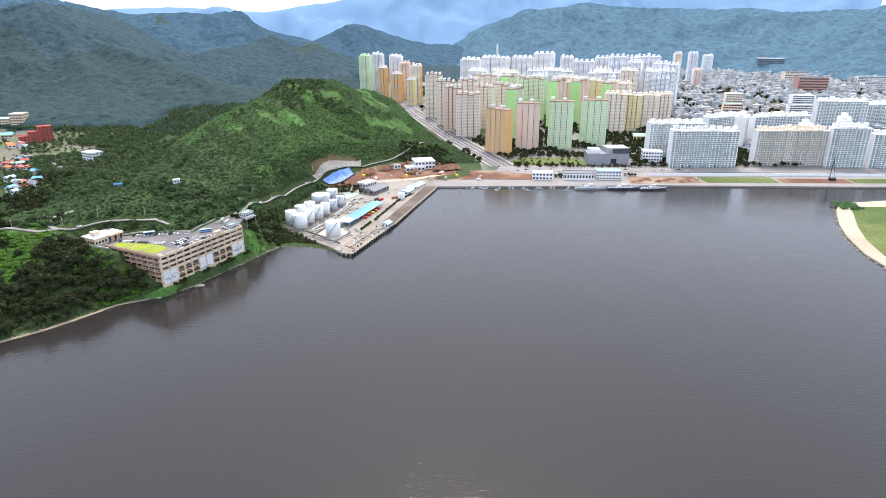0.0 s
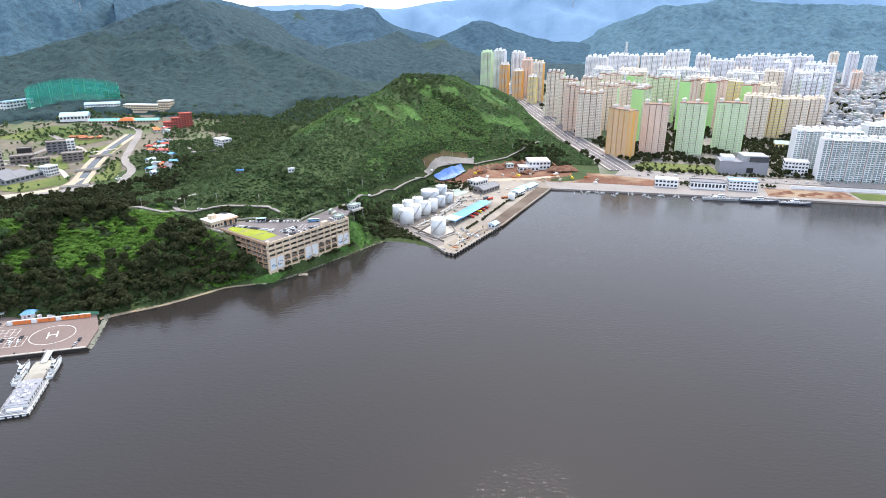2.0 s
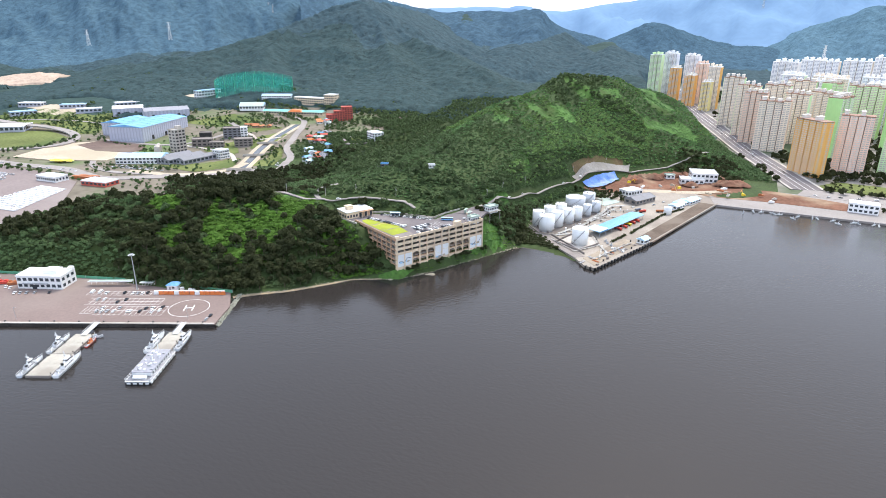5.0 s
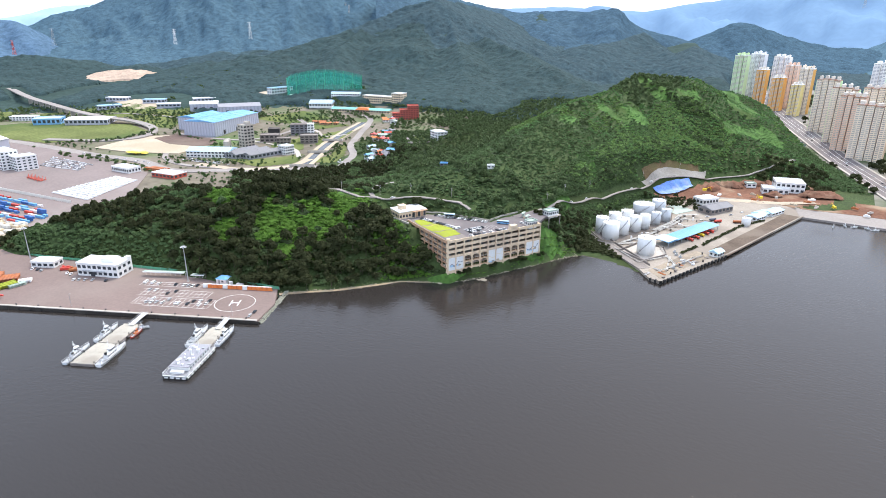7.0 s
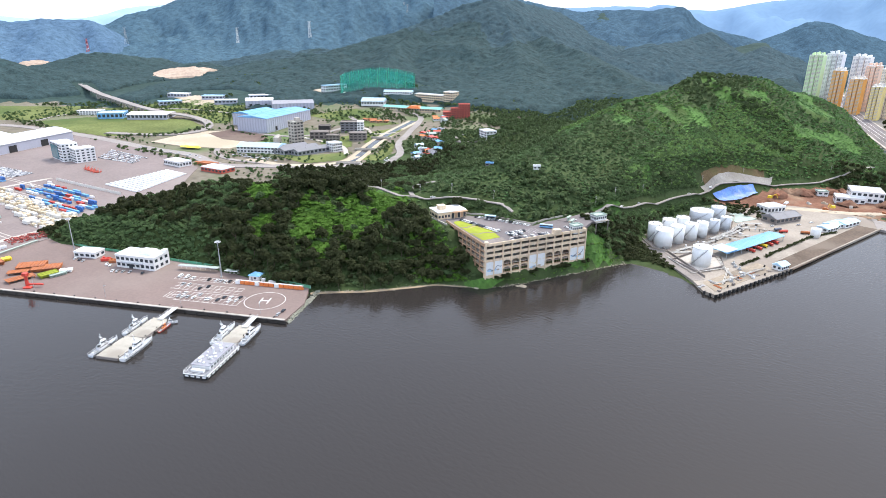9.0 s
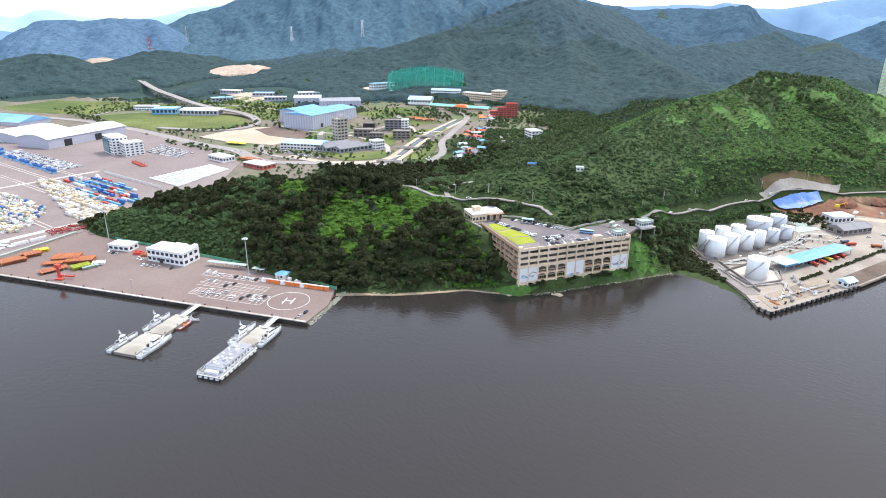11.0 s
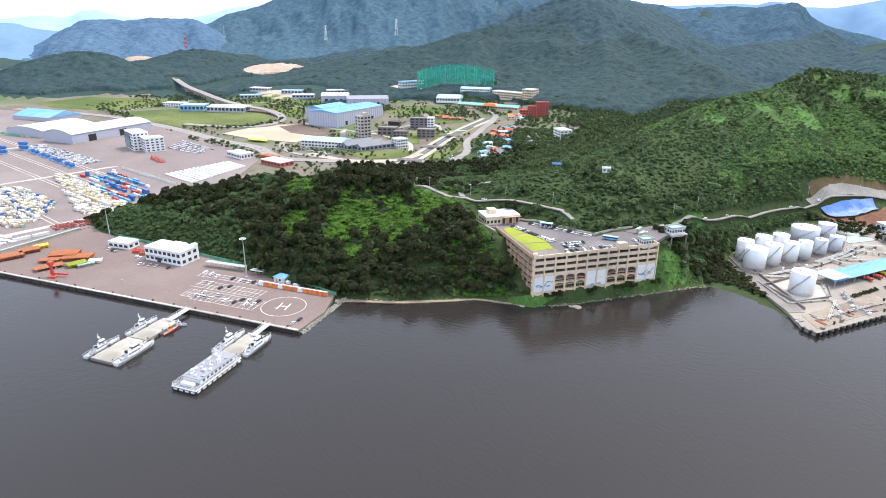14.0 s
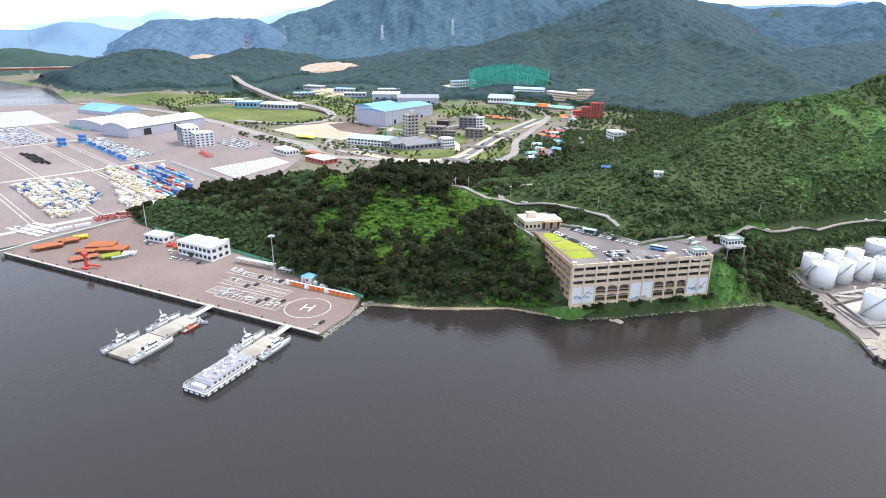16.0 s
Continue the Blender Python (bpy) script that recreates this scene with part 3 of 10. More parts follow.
def joined(name, kinds, pos, size, m, label, category, flat=1.0):
    """One object of kind stuff: a clump at every place."""
    pick = rng.integers(0, len(kinds), len(pos))
    turn = rng.uniform(0, 2 * np.pi, len(pos))
    vs, fs, off = [], [], 0
    for k, (v, f) in enumerate(kinds):
        sel = pick == k
        n = int(sel.sum())
        c, s = np.cos(turn[sel])[:, None], np.sin(turn[sel])[:, None]
        sz = size[sel][:, None]
        x = (v[None, :, 0] * c - v[None, :, 1] * s) * sz + pos[sel][:, 0:1]
        y = (v[None, :, 0] * s + v[None, :, 1] * c) * sz + pos[sel][:, 1:2]
        z = v[None, :, 2] * flat * sz * rng.uniform(0.8, 1.25, (n, 1)) + pos[sel][:, 2:3]
        vs.append(np.stack([x, y, z], -1).reshape(-1, 3))
        fs.append((f[None] + (np.arange(n) * len(v))[:, None, None]).reshape(-1, 3) + off)
        off += n * len(v)
    v, f = np.concatenate(vs), np.concatenate(fs)
    me = bpy.data.meshes.new(name)
    me.vertices.add(len(v))
    me.vertices.foreach_set("co", v.astype(np.float32).ravel())
    me.loops.add(f.size)
    me.loops.foreach_set("vertex_index", f.astype(np.int32).ravel())
    me.polygons.add(len(f))
    me.polygons.foreach_set("loop_start", np.arange(0, f.size, 3, dtype=np.int32))
    me.update(calc_edges=True)
    return tagged(obj(name, me, m), label, category, kind="stuff")


def scatter(x0, x1, y0, y1, step, keep):
    """Places on a shaken grid, with the ground's height, where keep(x, y, z) says so."""
    X, Y = np.meshgrid(np.arange(x0, x1, step), np.arange(y0, y1, step))
    x = (X + rng.uniform(-0.45, 0.45, X.shape) * step).ravel()
    y = (Y + rng.uniform(-0.45, 0.45, Y.shape) * step).ravel()
    z = height(x, y)
    k = keep(x, y, z)
    return np.stack([x, y, z], -1)[k]


def ell(x, y, cx, cy, rx, ry):
    return ((x - cx) / rx) ** 2 + ((y - cy) / ry) ** 2


ROAD_UPPER = smooth_line([(-330, 352), (-290, 352), (-268, 353), (-253, 357), (-237, 360), (-226, 366), (-217, 371), (-200, 378), (-187, 381), (-178, 379)], 5)
ROAD_LOWER = smooth_line([(-148, 412), (-142, 424), (-137, 443), (-135, 490), (-129, 532), (-121, 570), (-113, 593), (-92, 634), (-56, 677), (-39, 699), (-24, 730)], 5)
HILL_TRACK = smooth_line([(-240, 360), (-247, 366), (-251, 374), (-249, 382), (-243, 386)], 4)


DECK = [(-162 + 0.447 * u - 0.894 * w, 326 + 0.894 * u + 0.447 * w) for u, w in ((-3, -2), (67, -2), (67, 18), (42, 19), (24, 47), (16, 54), (0, 75), (-5, 75))]
LOT_BACK = [(-162 + 0.447 * u - 0.894 * w, 326 + 0.894 * u + 0.447 * w) for u, w in ((14, 60), (26, 52), (36, 37), (44, 27), (54, 29), (72, 32))]


WALL_LINE = [(-162 + 0.447 * u - 0.894 * w, 326 + 0.894 * u + 0.447 * w) for u, w in ((-5, 28), (-6, 50), (-7, 74), (10, 84))]


def line_dist(x, y, line):
    d = np.full(np.shape(x), 1e9)
    for a, b in zip(line, line[1:]):
        d = np.minimum(d, seg_dist(x, y, a, b)[0])
    return d


def off_road(x, y):
    return np.minimum(line_dist(x, y, ROAD_UPPER), line_dist(x, y, ROAD_LOWER))


def free_of_pads(x, y, gap=2.0):
    k = np.ones(np.shape(x), bool)
    for outline, _, _ in PADS:
        k &= ~inside(x, y, outline) & (edge_dist(x, y, outline) > gap)
    return k


YOUNG = [(-410, 222), (-375, 233), (-345, 243), (-315, 252)]


def clearing(x, y):
    """Sunny openings in the wood of the knoll."""
    n = 2.6 * (fbm(x / 16, y / 16, 4, 31) - 0.5)
    u, v = 0.77 * (x + 258) + 0.64 * (y - 304), 0.64 * (x + 258) - 0.77 * (y - 304)
    n = n + 1.6 * (fbm(x / 7, y / 7, 2, 35) - 0.5)
    return ((u / 36) ** 2 + (v / 25) ** 2 + n < 1) | (ell(x, y, -246, 348, 17, 13) + n < 1) | (ell(x, y, -314, 301, 13, 6) + n < 1)


def on_knoll(x, y, z):
    s = y - (372 + 0.35 * (x + 245))  # north of the crest road the hill begins
    return (z > SEA + 0.4) & (line_dist(x, y, WALL_LINE) > 7) & (x < -168) & (x > -470) & (y < 376) & (y < 352 + (x + 245) * -0.12 + 22) & free_of_pads(x, y, 1.5) & (off_road(x, y) > 5) & ~inside(x, y, DECK) & (edge_dist(x, y, LAND) > 2.2)


def young(x, y):
    """Young growth behind the quay yard."""
    return line_dist(x, y, YOUNG) + 14 * (fbm(x / 14, y / 14, 3, 8) - 0.5) < 9


def deep(x, y, z):
    return on_knoll(x, y, z) & ~clearing(x, y) & ~young(x, y)


# single trees on the bay side of the knoll
CROWNS = [mesh_of(bmesh.new(), "crown") for _ in range(7)]
for k, me in enumerate(CROWNS):
    v, f = leafy(7, 420, 2.7, 5.4, 0.52, 40 + k, 0.4)
    me.from_pydata((v + (0, 0, 0.9)).tolist(), [], f.tolist())
    me.materials.append(M_leaf)
TRUNKS = []
for k in range(3):
    bm = bmesh.new()
    cyl(bm, 0, 0, -0.6, 0.22, 3.6, 7, 0.12)
    for j in range(4):
        a = j * 1.6 + k
        rod(bm, (0, 0, 1.6 + 0.35 * j), (1.5 * math.cos(a), 1.5 * math.sin(a), 3.6 + 0.3 * j), 0.07, 5)
    TRUNKS.append(mesh_of(bm, "trunk"))
    TRUNKS[-1].materials.append(M_bark)
near_trees = scatter(-300, -150, 240, 345, 5.0, deep)
near_trees = near_trees[np.argsort(near_trees[:, 1] * 0.9 - near_trees[:, 0] * 0.3)][:290]
for k, (x, y, z) in enumerate(near_trees):
    s = float(rng.uniform(0.7, 1.5))
    t_ob = thing("tree", "dark green broadleaf tree on the wooded shore slope", "tree", pose(x, y, z, 0, 0, float(rng.uniform(0, 360))) @ Matrix.Diagonal((s, s, s * float(rng.uniform(0.85, 1.15)), 1)), "trees of the shore wood")
    obj("trunk", TRUNKS[k % 3], None, t_ob)
    obj("crown", CROWNS[k % 7], None, t_ob)
taken = near_trees[:, :2]

FULL = [leafy(6, 220, 2.8, 5.6, 0.68, 60 + k, 0.45) for k in range(6)]
LIGHT = [leafy(5, 95, 2.6, 4.8, 0.88, 70 + k, 0.5) for k in range(6)]
BUSH = [leafy(4, 36, 1.4, 1.6, 0.62, 80 + k, 0.9) for k in range(6)]
MASS = [leafy(3, 36, 2.5, 4.4, 1.35, 120 + k) for k in range(6)]
wood = scatter(-470, -160, 205, 380, 5.2, deep)
d2 = np.min((wood[:, None, 0] - taken[None, :, 0]) ** 2 + (wood[:, None, 1] - taken[None, :, 1]) ** 2, axis=1)
wood = wood[d2 > 9]
mixed = fbm(wood[:, 0] / 12, wood[:, 1] / 12, 2, 71) + rng.uniform(-0.15, 0.15, len(wood)) > 0.62
joined("knoll_wood", FULL, wood[~mixed], rng.uniform(0.55, 1.4, int((~mixed).sum())), M_leaf, "dense dark broadleaf wood covering the knoll", "wood")
joined("knoll_wood_light", FULL, wood[mixed], rng.uniform(0.5, 1.1, int(mixed.sum())), M_leaf_s, "lighter green young trees among the wood", "wood")
open_land = lambda x, y, z: (z > SEA + 0.4) & (on_knoll(x, y, z) | ((x > -245) & (y < 352) & (z < 24) & free_of_pads(x, y, 3) & ~inside(x, y, DECK))) & (edge_dist(x, y, LAND) > 2.5)
under = scatter(-470, -150, 205, 400, 1.5, lambda x, y, z: open_land(x, y, z) & clearing(x, y))
joined("knoll_scrub", BUSH, under, rng.choice((0.5, 0.7, 0.9, 1.2, 1.9), len(under)), M_leaf_c, "green scrub in the clearings of the knoll", "scrub", 0.7)
grow = scatter(-470, -150, 205, 400, 2.0, lambda x, y, z: open_land(x, y, z) & ~clearing(x, y) & young(x, y))
joined("knoll_young_growth", BUSH, grow, rng.uniform(0.6, 1.6, len(grow)), M_leaf_s, "young mid-green growth behind the quay yard", "scrub")
# undergrowth coloured lighter than the crowns, to lift the shade in the gaps
under = scatter(-470, -150, 205, 400, 3.0, lambda x, y, z: open_land(x, y, z) & ~clearing(x, y) & ~young(x, y))
joined("knoll_undergrowth", BUSH, under, rng.uniform(0.7, 1.5, len(under)), M_leaf_t, "undergrowth below the trees of the knoll", "scrub")


SIDE = [(-222, 356), (-190, 344), (-170, 322), (-160, 312), (-176, 296), (-215, 318)]
side_t = scatter(-225, -158, 294, 358, 4.3, lambda x, y, z: inside(x, y, SIDE) & ~inside(x, y, DECK) & (line_dist(x, y, WALL_LINE) > 4.5) & (z > SEA + 0.6) & (edge_dist(x, y, LAND) > 3) & (off_road(x, y) > 5))
joined("side_wood", FULL, side_t, rng.uniform(0.45, 0.95, len(side_t)), M_leaf, "dark trees on the slope beside the car park", "wood")
side_b = scatter(-225, -150, 294, 358, 1.8, lambda x, y, z: inside(x, y, SIDE) & ~inside(x, y, DECK) & (line_dist(x, y, WALL_LINE) > 1.5) & (z > SEA + 0.5) & (edge_dist(x, y, LAND) > 1.5))
joined("side_brush", BUSH, side_b, rng.uniform(0.6, 1.3, len(side_b)), M_leaf_c, "green brush on the slope beside the car park", "scrub")

CUT = [(-131, 564), (-121, 592), (-114, 598), (-94, 638), (-86, 622), (-98, 574), (-118, 570)]


SCAR = [(-126, 574), (-119.6, 593), (-112.6, 612), (-95, 645), (-86, 650), (-88, 640), (-104, 611), (-112, 594), (-120, 573), (-124, 562)]


def on_hill(x, y, z):
    return ~inside(x, y, CUT) & ~inside(x + 3 * (fbm(x / 5, y / 5, 2, 9) - 0.5), y, SCAR) & (z - plain(x, y) > 3.0) & (y > 352) & (x > -420) & (x < 10) & free_of_pads(x, y, 1.2) & (off_road(x, y) > 3.2) & (line_dist(x, y, HILL_TRACK) > 3.5) & ~on_knoll(x, y, z) & ~inside(x, y, DECK)


def meadow(x, y):
    """Bright grass between the scrub of the hill."""
    n = 2.2 * (fbm(x / 14, y / 14, 4, 55) - 0.5)
    out = np.zeros(np.shape(x), bool)
    for mx, my, rx, ry in ((-162, 740, 22, 20), (-160, 646, 15, 22), (-224, 552, 12, 18), (-256, 562, 15, 13), (-90, 856, 22, 34), (-113, 898, 22, 18), (-144, 622, 12, 18), (-50, 789, 26, 30), (-84, 760, 22, 34), (-140, 790, 14, 26), (-144, 432, 8, 13), (-210, 533, 12, 16), (-178, 628, 12, 10), (-150, 502, 8, 9), (-131, 396, 7, 16), (-186, 560, 7, 18)):
        out |= ell(x, y, mx, my, rx, ry) + n < 1
    return out


def thicket(x, y):
    """Dark knots of trees on the hill."""
    n = 3 * (fbm(x / 9, y / 9, 3, 57) - 0.5)
    out = np.zeros(np.shape(x), bool)
    for mx, my, rx, ry in ((-172, 681, 10, 10), (-127, 735, 20, 12), (-148, 736, 11, 8), (-97, 685, 13, 9), (-117, 610, 12, 6), (-196, 599, 8, 10), (-176, 806, 18, 20), (-192, 770, 8, 30), (-168, 392, 18, 7), (-156, 404, 11, 8), (-205, 470, 6, 9), (-176, 560, 5, 8), (-110, 655, 8, 5)):
        out |= ell(x, y, mx, my, rx, ry) + n < 1
    return out


def west_wood(x, y):
    crest = -205 - 0.10 * (y - 430)
    n = 60 * (fbm(x / 60, y / 60, 3, 12) - 0.5)
    band = (ell(x, y, -178, 415, 34, 12) < 1) | (ell(x, y, -142, 448, 14, 40) < 1) | (ell(x, y, -118, 470, 10, 60) < 1)
    band |= line_dist(x, y, LOT_BACK) < 8
    band |= line_dist(x, y, [(-150, 414), (-140, 404), (-131, 404), (-122, 412), (-127, 436), (-129, 470)]) < 10
    band |= (np.abs(off_road(x, y) - 6.5) < 2.6) & (fbm(x / 14, y / 14, 2, 6) > 0.5) & (y < 560)
    knots = thicket(x, y)
    return (x + n < crest - 38) & (y > 470) | band | knots | ((y > 690) & (x < -158 + n * 0.4))


HILL = (-420, 10, 350, 1000)
trees_b = scatter(*HILL, 5.6, lambda x, y, z: on_hill(x, y, z) & west_wood(x, y))
near_b = trees_b[:, 1] < 600
joined("hill_wood", LIGHT, trees_b[near_b], rng.uniform(0.5, 1.2, int(near_b.sum())), M_leaf_t, "dark trees on the flanks of the green hill", "wood")
joined("hill_wood_far", MASS, trees_b[~near_b], rng.uniform(0.6, 1.2, int((~near_b).sum())), M_leaf_t, "dark trees on the far flanks of the green hill", "wood")


gme.materials.append(M_meadow)
gme.materials.append(M_soil)
idx[inside(cx + 10 * (fbm(cx / 15, cy / 15, 2, 4) - 0.5), cy, SITE)] = 7
idx[(clearing(cx, cy) & (cz > 5) & (cy < 380)) | (meadow(cx, cy) & (rise > 1))] = 6
gme.polygons.foreach_set("material_index", idx.ravel().astype(np.int32))
near_s = scatter(-345, -96, 352, 560, 2.85, lambda x, y, z: on_hill(x, y, z) & (fbm(x / 8, y / 8, 2, 91) > 0.2))
near_s = near_s[~meadow(near_s[:, 0], near_s[:, 1]) | (rng.uniform(0, 1, len(near_s)) < 0.3)]
joined("near_scrub", BUSH, near_s, rng.uniform(0.5, 1.3, len(near_s)), M_leaf_s, "dense dark green scrub on the lower hillside", "scrub", 0.8)
steep = scatter(-150, -76, 470, 760, 2.7, lambda x, y, z: on_hill(x, y, z) & ~meadow(x, y) & (fbm(x / 9, y / 9, 2, 47) > 0.25))
joined("steep_brush", BUSH, steep, rng.uniform(0.6, 1.5, len(steep)), M_leaf_h, "green brush on the steep lower hillside", "scrub")
scrub_d = scatter(*HILL, 3.1, lambda x, y, z: (y > 556) & on_hill(x, y, z) & ~west_wood(x, y) & ~meadow(x, y) & (y < 985))
pale = fbm(scrub_d[:, 0] / 14, scrub_d[:, 1] / 14, 3, 58) + rng.uniform(-0.1, 0.1, len(scrub_d)) > 0.58 - 0.26 * np.clip((scrub_d[:, 0] + 205) / 80, 0, 1)
joined("hill_scrub", BUSH, scrub_d[~pale], rng.uniform(0.6, 1.5, int((~pale).sum())), M_leaf_h, "dark green scrub over the hillside", "scrub")
joined("crest_scrub", BUSH, scrub_d[pale], rng.uniform(0.5, 1.3, int(pale.sum())), M_leaf_b, "bright green scrub along the hill's crest", "scrub")
scrub_b = scatter(*HILL, 3.0, lambda x, y, z: on_hill(x, y, z) & ~west_wood(x, y) & (meadow(x, y) | (fbm(x / 24, y / 24, 4, 91) < 0.40)) & (fbm(x / 8, y / 8, 2, 92) > np.where(meadow(x, y) & (y < 620), 0.2, 0.42)) & (y < 930))
joined("hill_brush", BUSH, scrub_b, rng.uniform(0.4, 0.95, len(scrub_b)), M_leaf_b, "bright green brush and tall grass on the hillside", "scrub", 0.7)
clumps = scatter(-330, -40, 380, 900, 8.0, lambda x, y, z: on_hill(x, y, z) & ~west_wood(x, y) & ~meadow(x, y) & (fbm(x / 30, y / 30, 3, 77) > 0.52))
joined("hill_clumps", LIGHT, clumps, rng.uniform(0.35, 0.75, len(clumps)), M_leaf_t, "dark clumps of taller shrubs on the hillside", "scrub")
# trees along the bank between the hill road and the terminal
low_bank = scatter(-150, -100, 425, 600, 4.2, lambda x, y, z: (off_road(x, y) > 3.6) & ~inside(x, y, CUT) & ~inside(x, y, SCAR) & free_of_pads(x, y, 0.6) & (x > -138 + 0.1 * (y - 440)) & (fbm(x / 12, y / 12, 2, 33) > 0.30))
joined("road_bank_wood", LIGHT, low_bank, rng.uniform(0.35, 0.9, len(low_bank)), M_leaf, "dark trees on the bank below the hill road", "wood")
low_brush = scatter(-155, -84, 395, 640, 2.4, lambda x, y, z: (off_road(x, y) > 2.7) & free_of_pads(x, y, 0.4) & ~inside(x, y, CUT) & ~inside(x, y, SCAR) & ~inside(x, y, DECK) & (z > SEA + 0.5) & (x < -112 + 0.2 * (y - 560)))
joined("road_bank_brush", BUSH, low_brush, rng.uniform(0.5, 1.2, len(low_brush)), M_leaf_s, "green brush on the bank below the hill road", "scrub")


def canopy(name, x0, x1, y0, y1, step, keep, mats, split, label):
    """A far wood as one closed canopy of rounded crowns over the slope."""
    X, Yy = np.meshgrid(np.arange(x0, x1, step), np.arange(y0, y1, step))
    H = height(X, Yy)
    ok = keep(X, Yy, H)
    core, depth = ok.copy(), np.zeros(ok.shape)
    for _ in range(3):  # the wood grows taller away from its edge
        for ax in (0, 1):
            for sh in (-1, 1):
                core = core & np.roll(ok if sh < 0 else core, sh, ax)
        depth += core / 3
    gen = np.random.default_rng(31)
    X, Yy = X + gen.uniform(-0.32, 0.32, X.shape) * step, Yy + gen.uniform(-0.32, 0.32, X.shape) * step
    lump = 1.5 + 5.0 * crowns(X, Yy, 8.6, 5) + gen.uniform(-0.7, 0.7, X.shape)
    Z = height(X, Yy) + np.where(depth > 0, depth * lump, -2.5)
    ny, nx = X.shape
    q = np.arange(ny * nx).reshape(ny, nx)
    use = ok[:-1, :-1] & ok[1:, 1:] & ok[1:, :-1] & ok[:-1, 1:]
    f = np.stack([q[:-1, :-1][use], q[:-1, 1:][use], q[1:, 1:][use], q[1:, :-1][use]], -1)
    me = bpy.data.meshes.new(name)
    me.from_pydata(np.stack([X, Yy, Z], -1).reshape(-1, 3).tolist(), [], f.tolist())
    me.polygons.foreach_set("use_smooth", [True] * len(f))
    for m in mats:
        me.materials.append(m)
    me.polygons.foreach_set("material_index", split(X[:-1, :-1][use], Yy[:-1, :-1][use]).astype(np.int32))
    return tagged(obj(name, me), label, "wood", kind="stuff")


# past the split line the canopy takes the bluer colour, as deeper haze
canopy("mountain_wood", -1250, 300, 640, 1900, 3.6, lambda x, y, z: ((x > -1024) | (y > 1290)) & ((y > 800) | (x < -690) & (np.hypot(x, y) > 940)) & (ell(x, y, -800, 798, 36, 26) > 1) & (ell(x, y, -930, 645, 105, 72) > 1) & ((z - plain(x, y) > np.where(y < 1000, 3.4, 2.8)) | (x > -420) & (y > 960)) & ~inside(x, y, CITY) & ~(on_hill(x, y, z) & (y < 975)) & (ell(x, y, -735, 880, 60, 45) > 1), (M_leaf_far_haze, M_leaf_mid_haze), lambda x, y: y - 0.25 * (x + 600) + 260 * (fbm(x / 90, y / 90, 4, 12) - 0.5) < 1250, "dense wood on the mountain flanks")
canopy("far_hill_wood", -1800, -1000, 300, 1300, 4.2, lambda x, y, z: (z - plain(x, y) > 5.5) & (x < -1020) & (ell(x, y, -1400, 890, 90, 60) > 1) & (ell(x, y, -1790, 700, 60, 45) > 1) & (line_dist(x, y, [(-1300, 610), (-1142, 570), (-1000, 547)]) > 14), (M_leaf_far_haze, M_leaf_mid_haze), lambda x, y: y - 0.25 * (x + 600) + 260 * (fbm(x / 90, y / 90, 4, 12) - 0.5) < 1250, "dense wood on the low hills beyond the plain")

bank_p = [(-150, 420), (-143, 398), (-128, 399), (-117, 409), (-111, 413), (-122, 440), (-127, 480), (-132, 522), (-141, 522), (-141, 432)]
bw = scatter(-152, -108, 396, 524, 3.4, lambda x, y, z: inside(x, y, bank_p) & (z > SEA + 0.5) & (off_road(x, y) > 4) & (fbm(x / 10, y / 10, 2, 3) > 0.36))
joined("bank_wood", FULL, bw, rng.uniform(0.4, 0.85, len(bw)), M_leaf, "dark trees on the bank between car park and terminal", "wood")
fb = scatter(-134, -78, 398, 450, 2.2, lambda x, y, z: inside(x, y, [(-120, 408), (-107, 410), (-88, 405), (-80, 402), (-100, 424), (-124, 447), (-132, 440)]) & (z > SEA + 0.3))
joined("bank_brush", BUSH, fb, rng.uniform(0.6, 1.5, len(fb)), M_leaf, "dark bushes between the shore and the tank road", "bushes")

road_side = scatter(-142, -108, 436, 604, 1.7, lambda x, y, z: (off_road(x, y) > 2.4) & free_of_pads(x, y, 0.2) & ~inside(x, y, CUT) & ~inside(x, y, SCAR))
joined("road_side_brush", BUSH, road_side, rng.uniform(0.45, 1.0, len(road_side)), M_leaf_s, "green brush on the slopes beside the hill road", "scrub")

steep_face = scatter(-147, -106, 425, 612, 1.05, lambda x, y, z: (off_road(x, y) > 2.0) & (off_road(x, y) < 6.5) & ~inside(x, y, CUT) & ~inside(x, y, SCAR) & ~inside(x, y, DECK) & free_of_pads(x, y, 0.2))
joined("steep_face_brush", BUSH, steep_face, rng.uniform(0.5, 1.0, len(steep_face)), M_leaf_s, "green brush on the steep banks above and below the road", "scrub")

# roads over the hill
def road_on_hill(name, line, wide, label):
    bm = bmesh.new()
    strip(bm, [(x, y, zg(x, y) + 0.3) for x, y in line], wide, 0, 0.6)
    return tagged(part(name, bm, M_road), label, "road", kind="structure")


road_on_hill("road_hill_upper", ROAD_UPPER, 3.2, "narrow grey road winding down to the car park")
road_on_hill("road_hill_lower", ROAD_LOWER, 3.6, "narrow grey road along the foot of the hill")
road_on_hill("road_track", HILL_TRACK, 3.5, "pale track climbing from the road")

# ---- the city across the bay ----
def paint(name, c, **k):
    return mat(name, c, 0.8, 0.07, 0.05, 0.7, stretch=(1, 1, 0.3), **k)


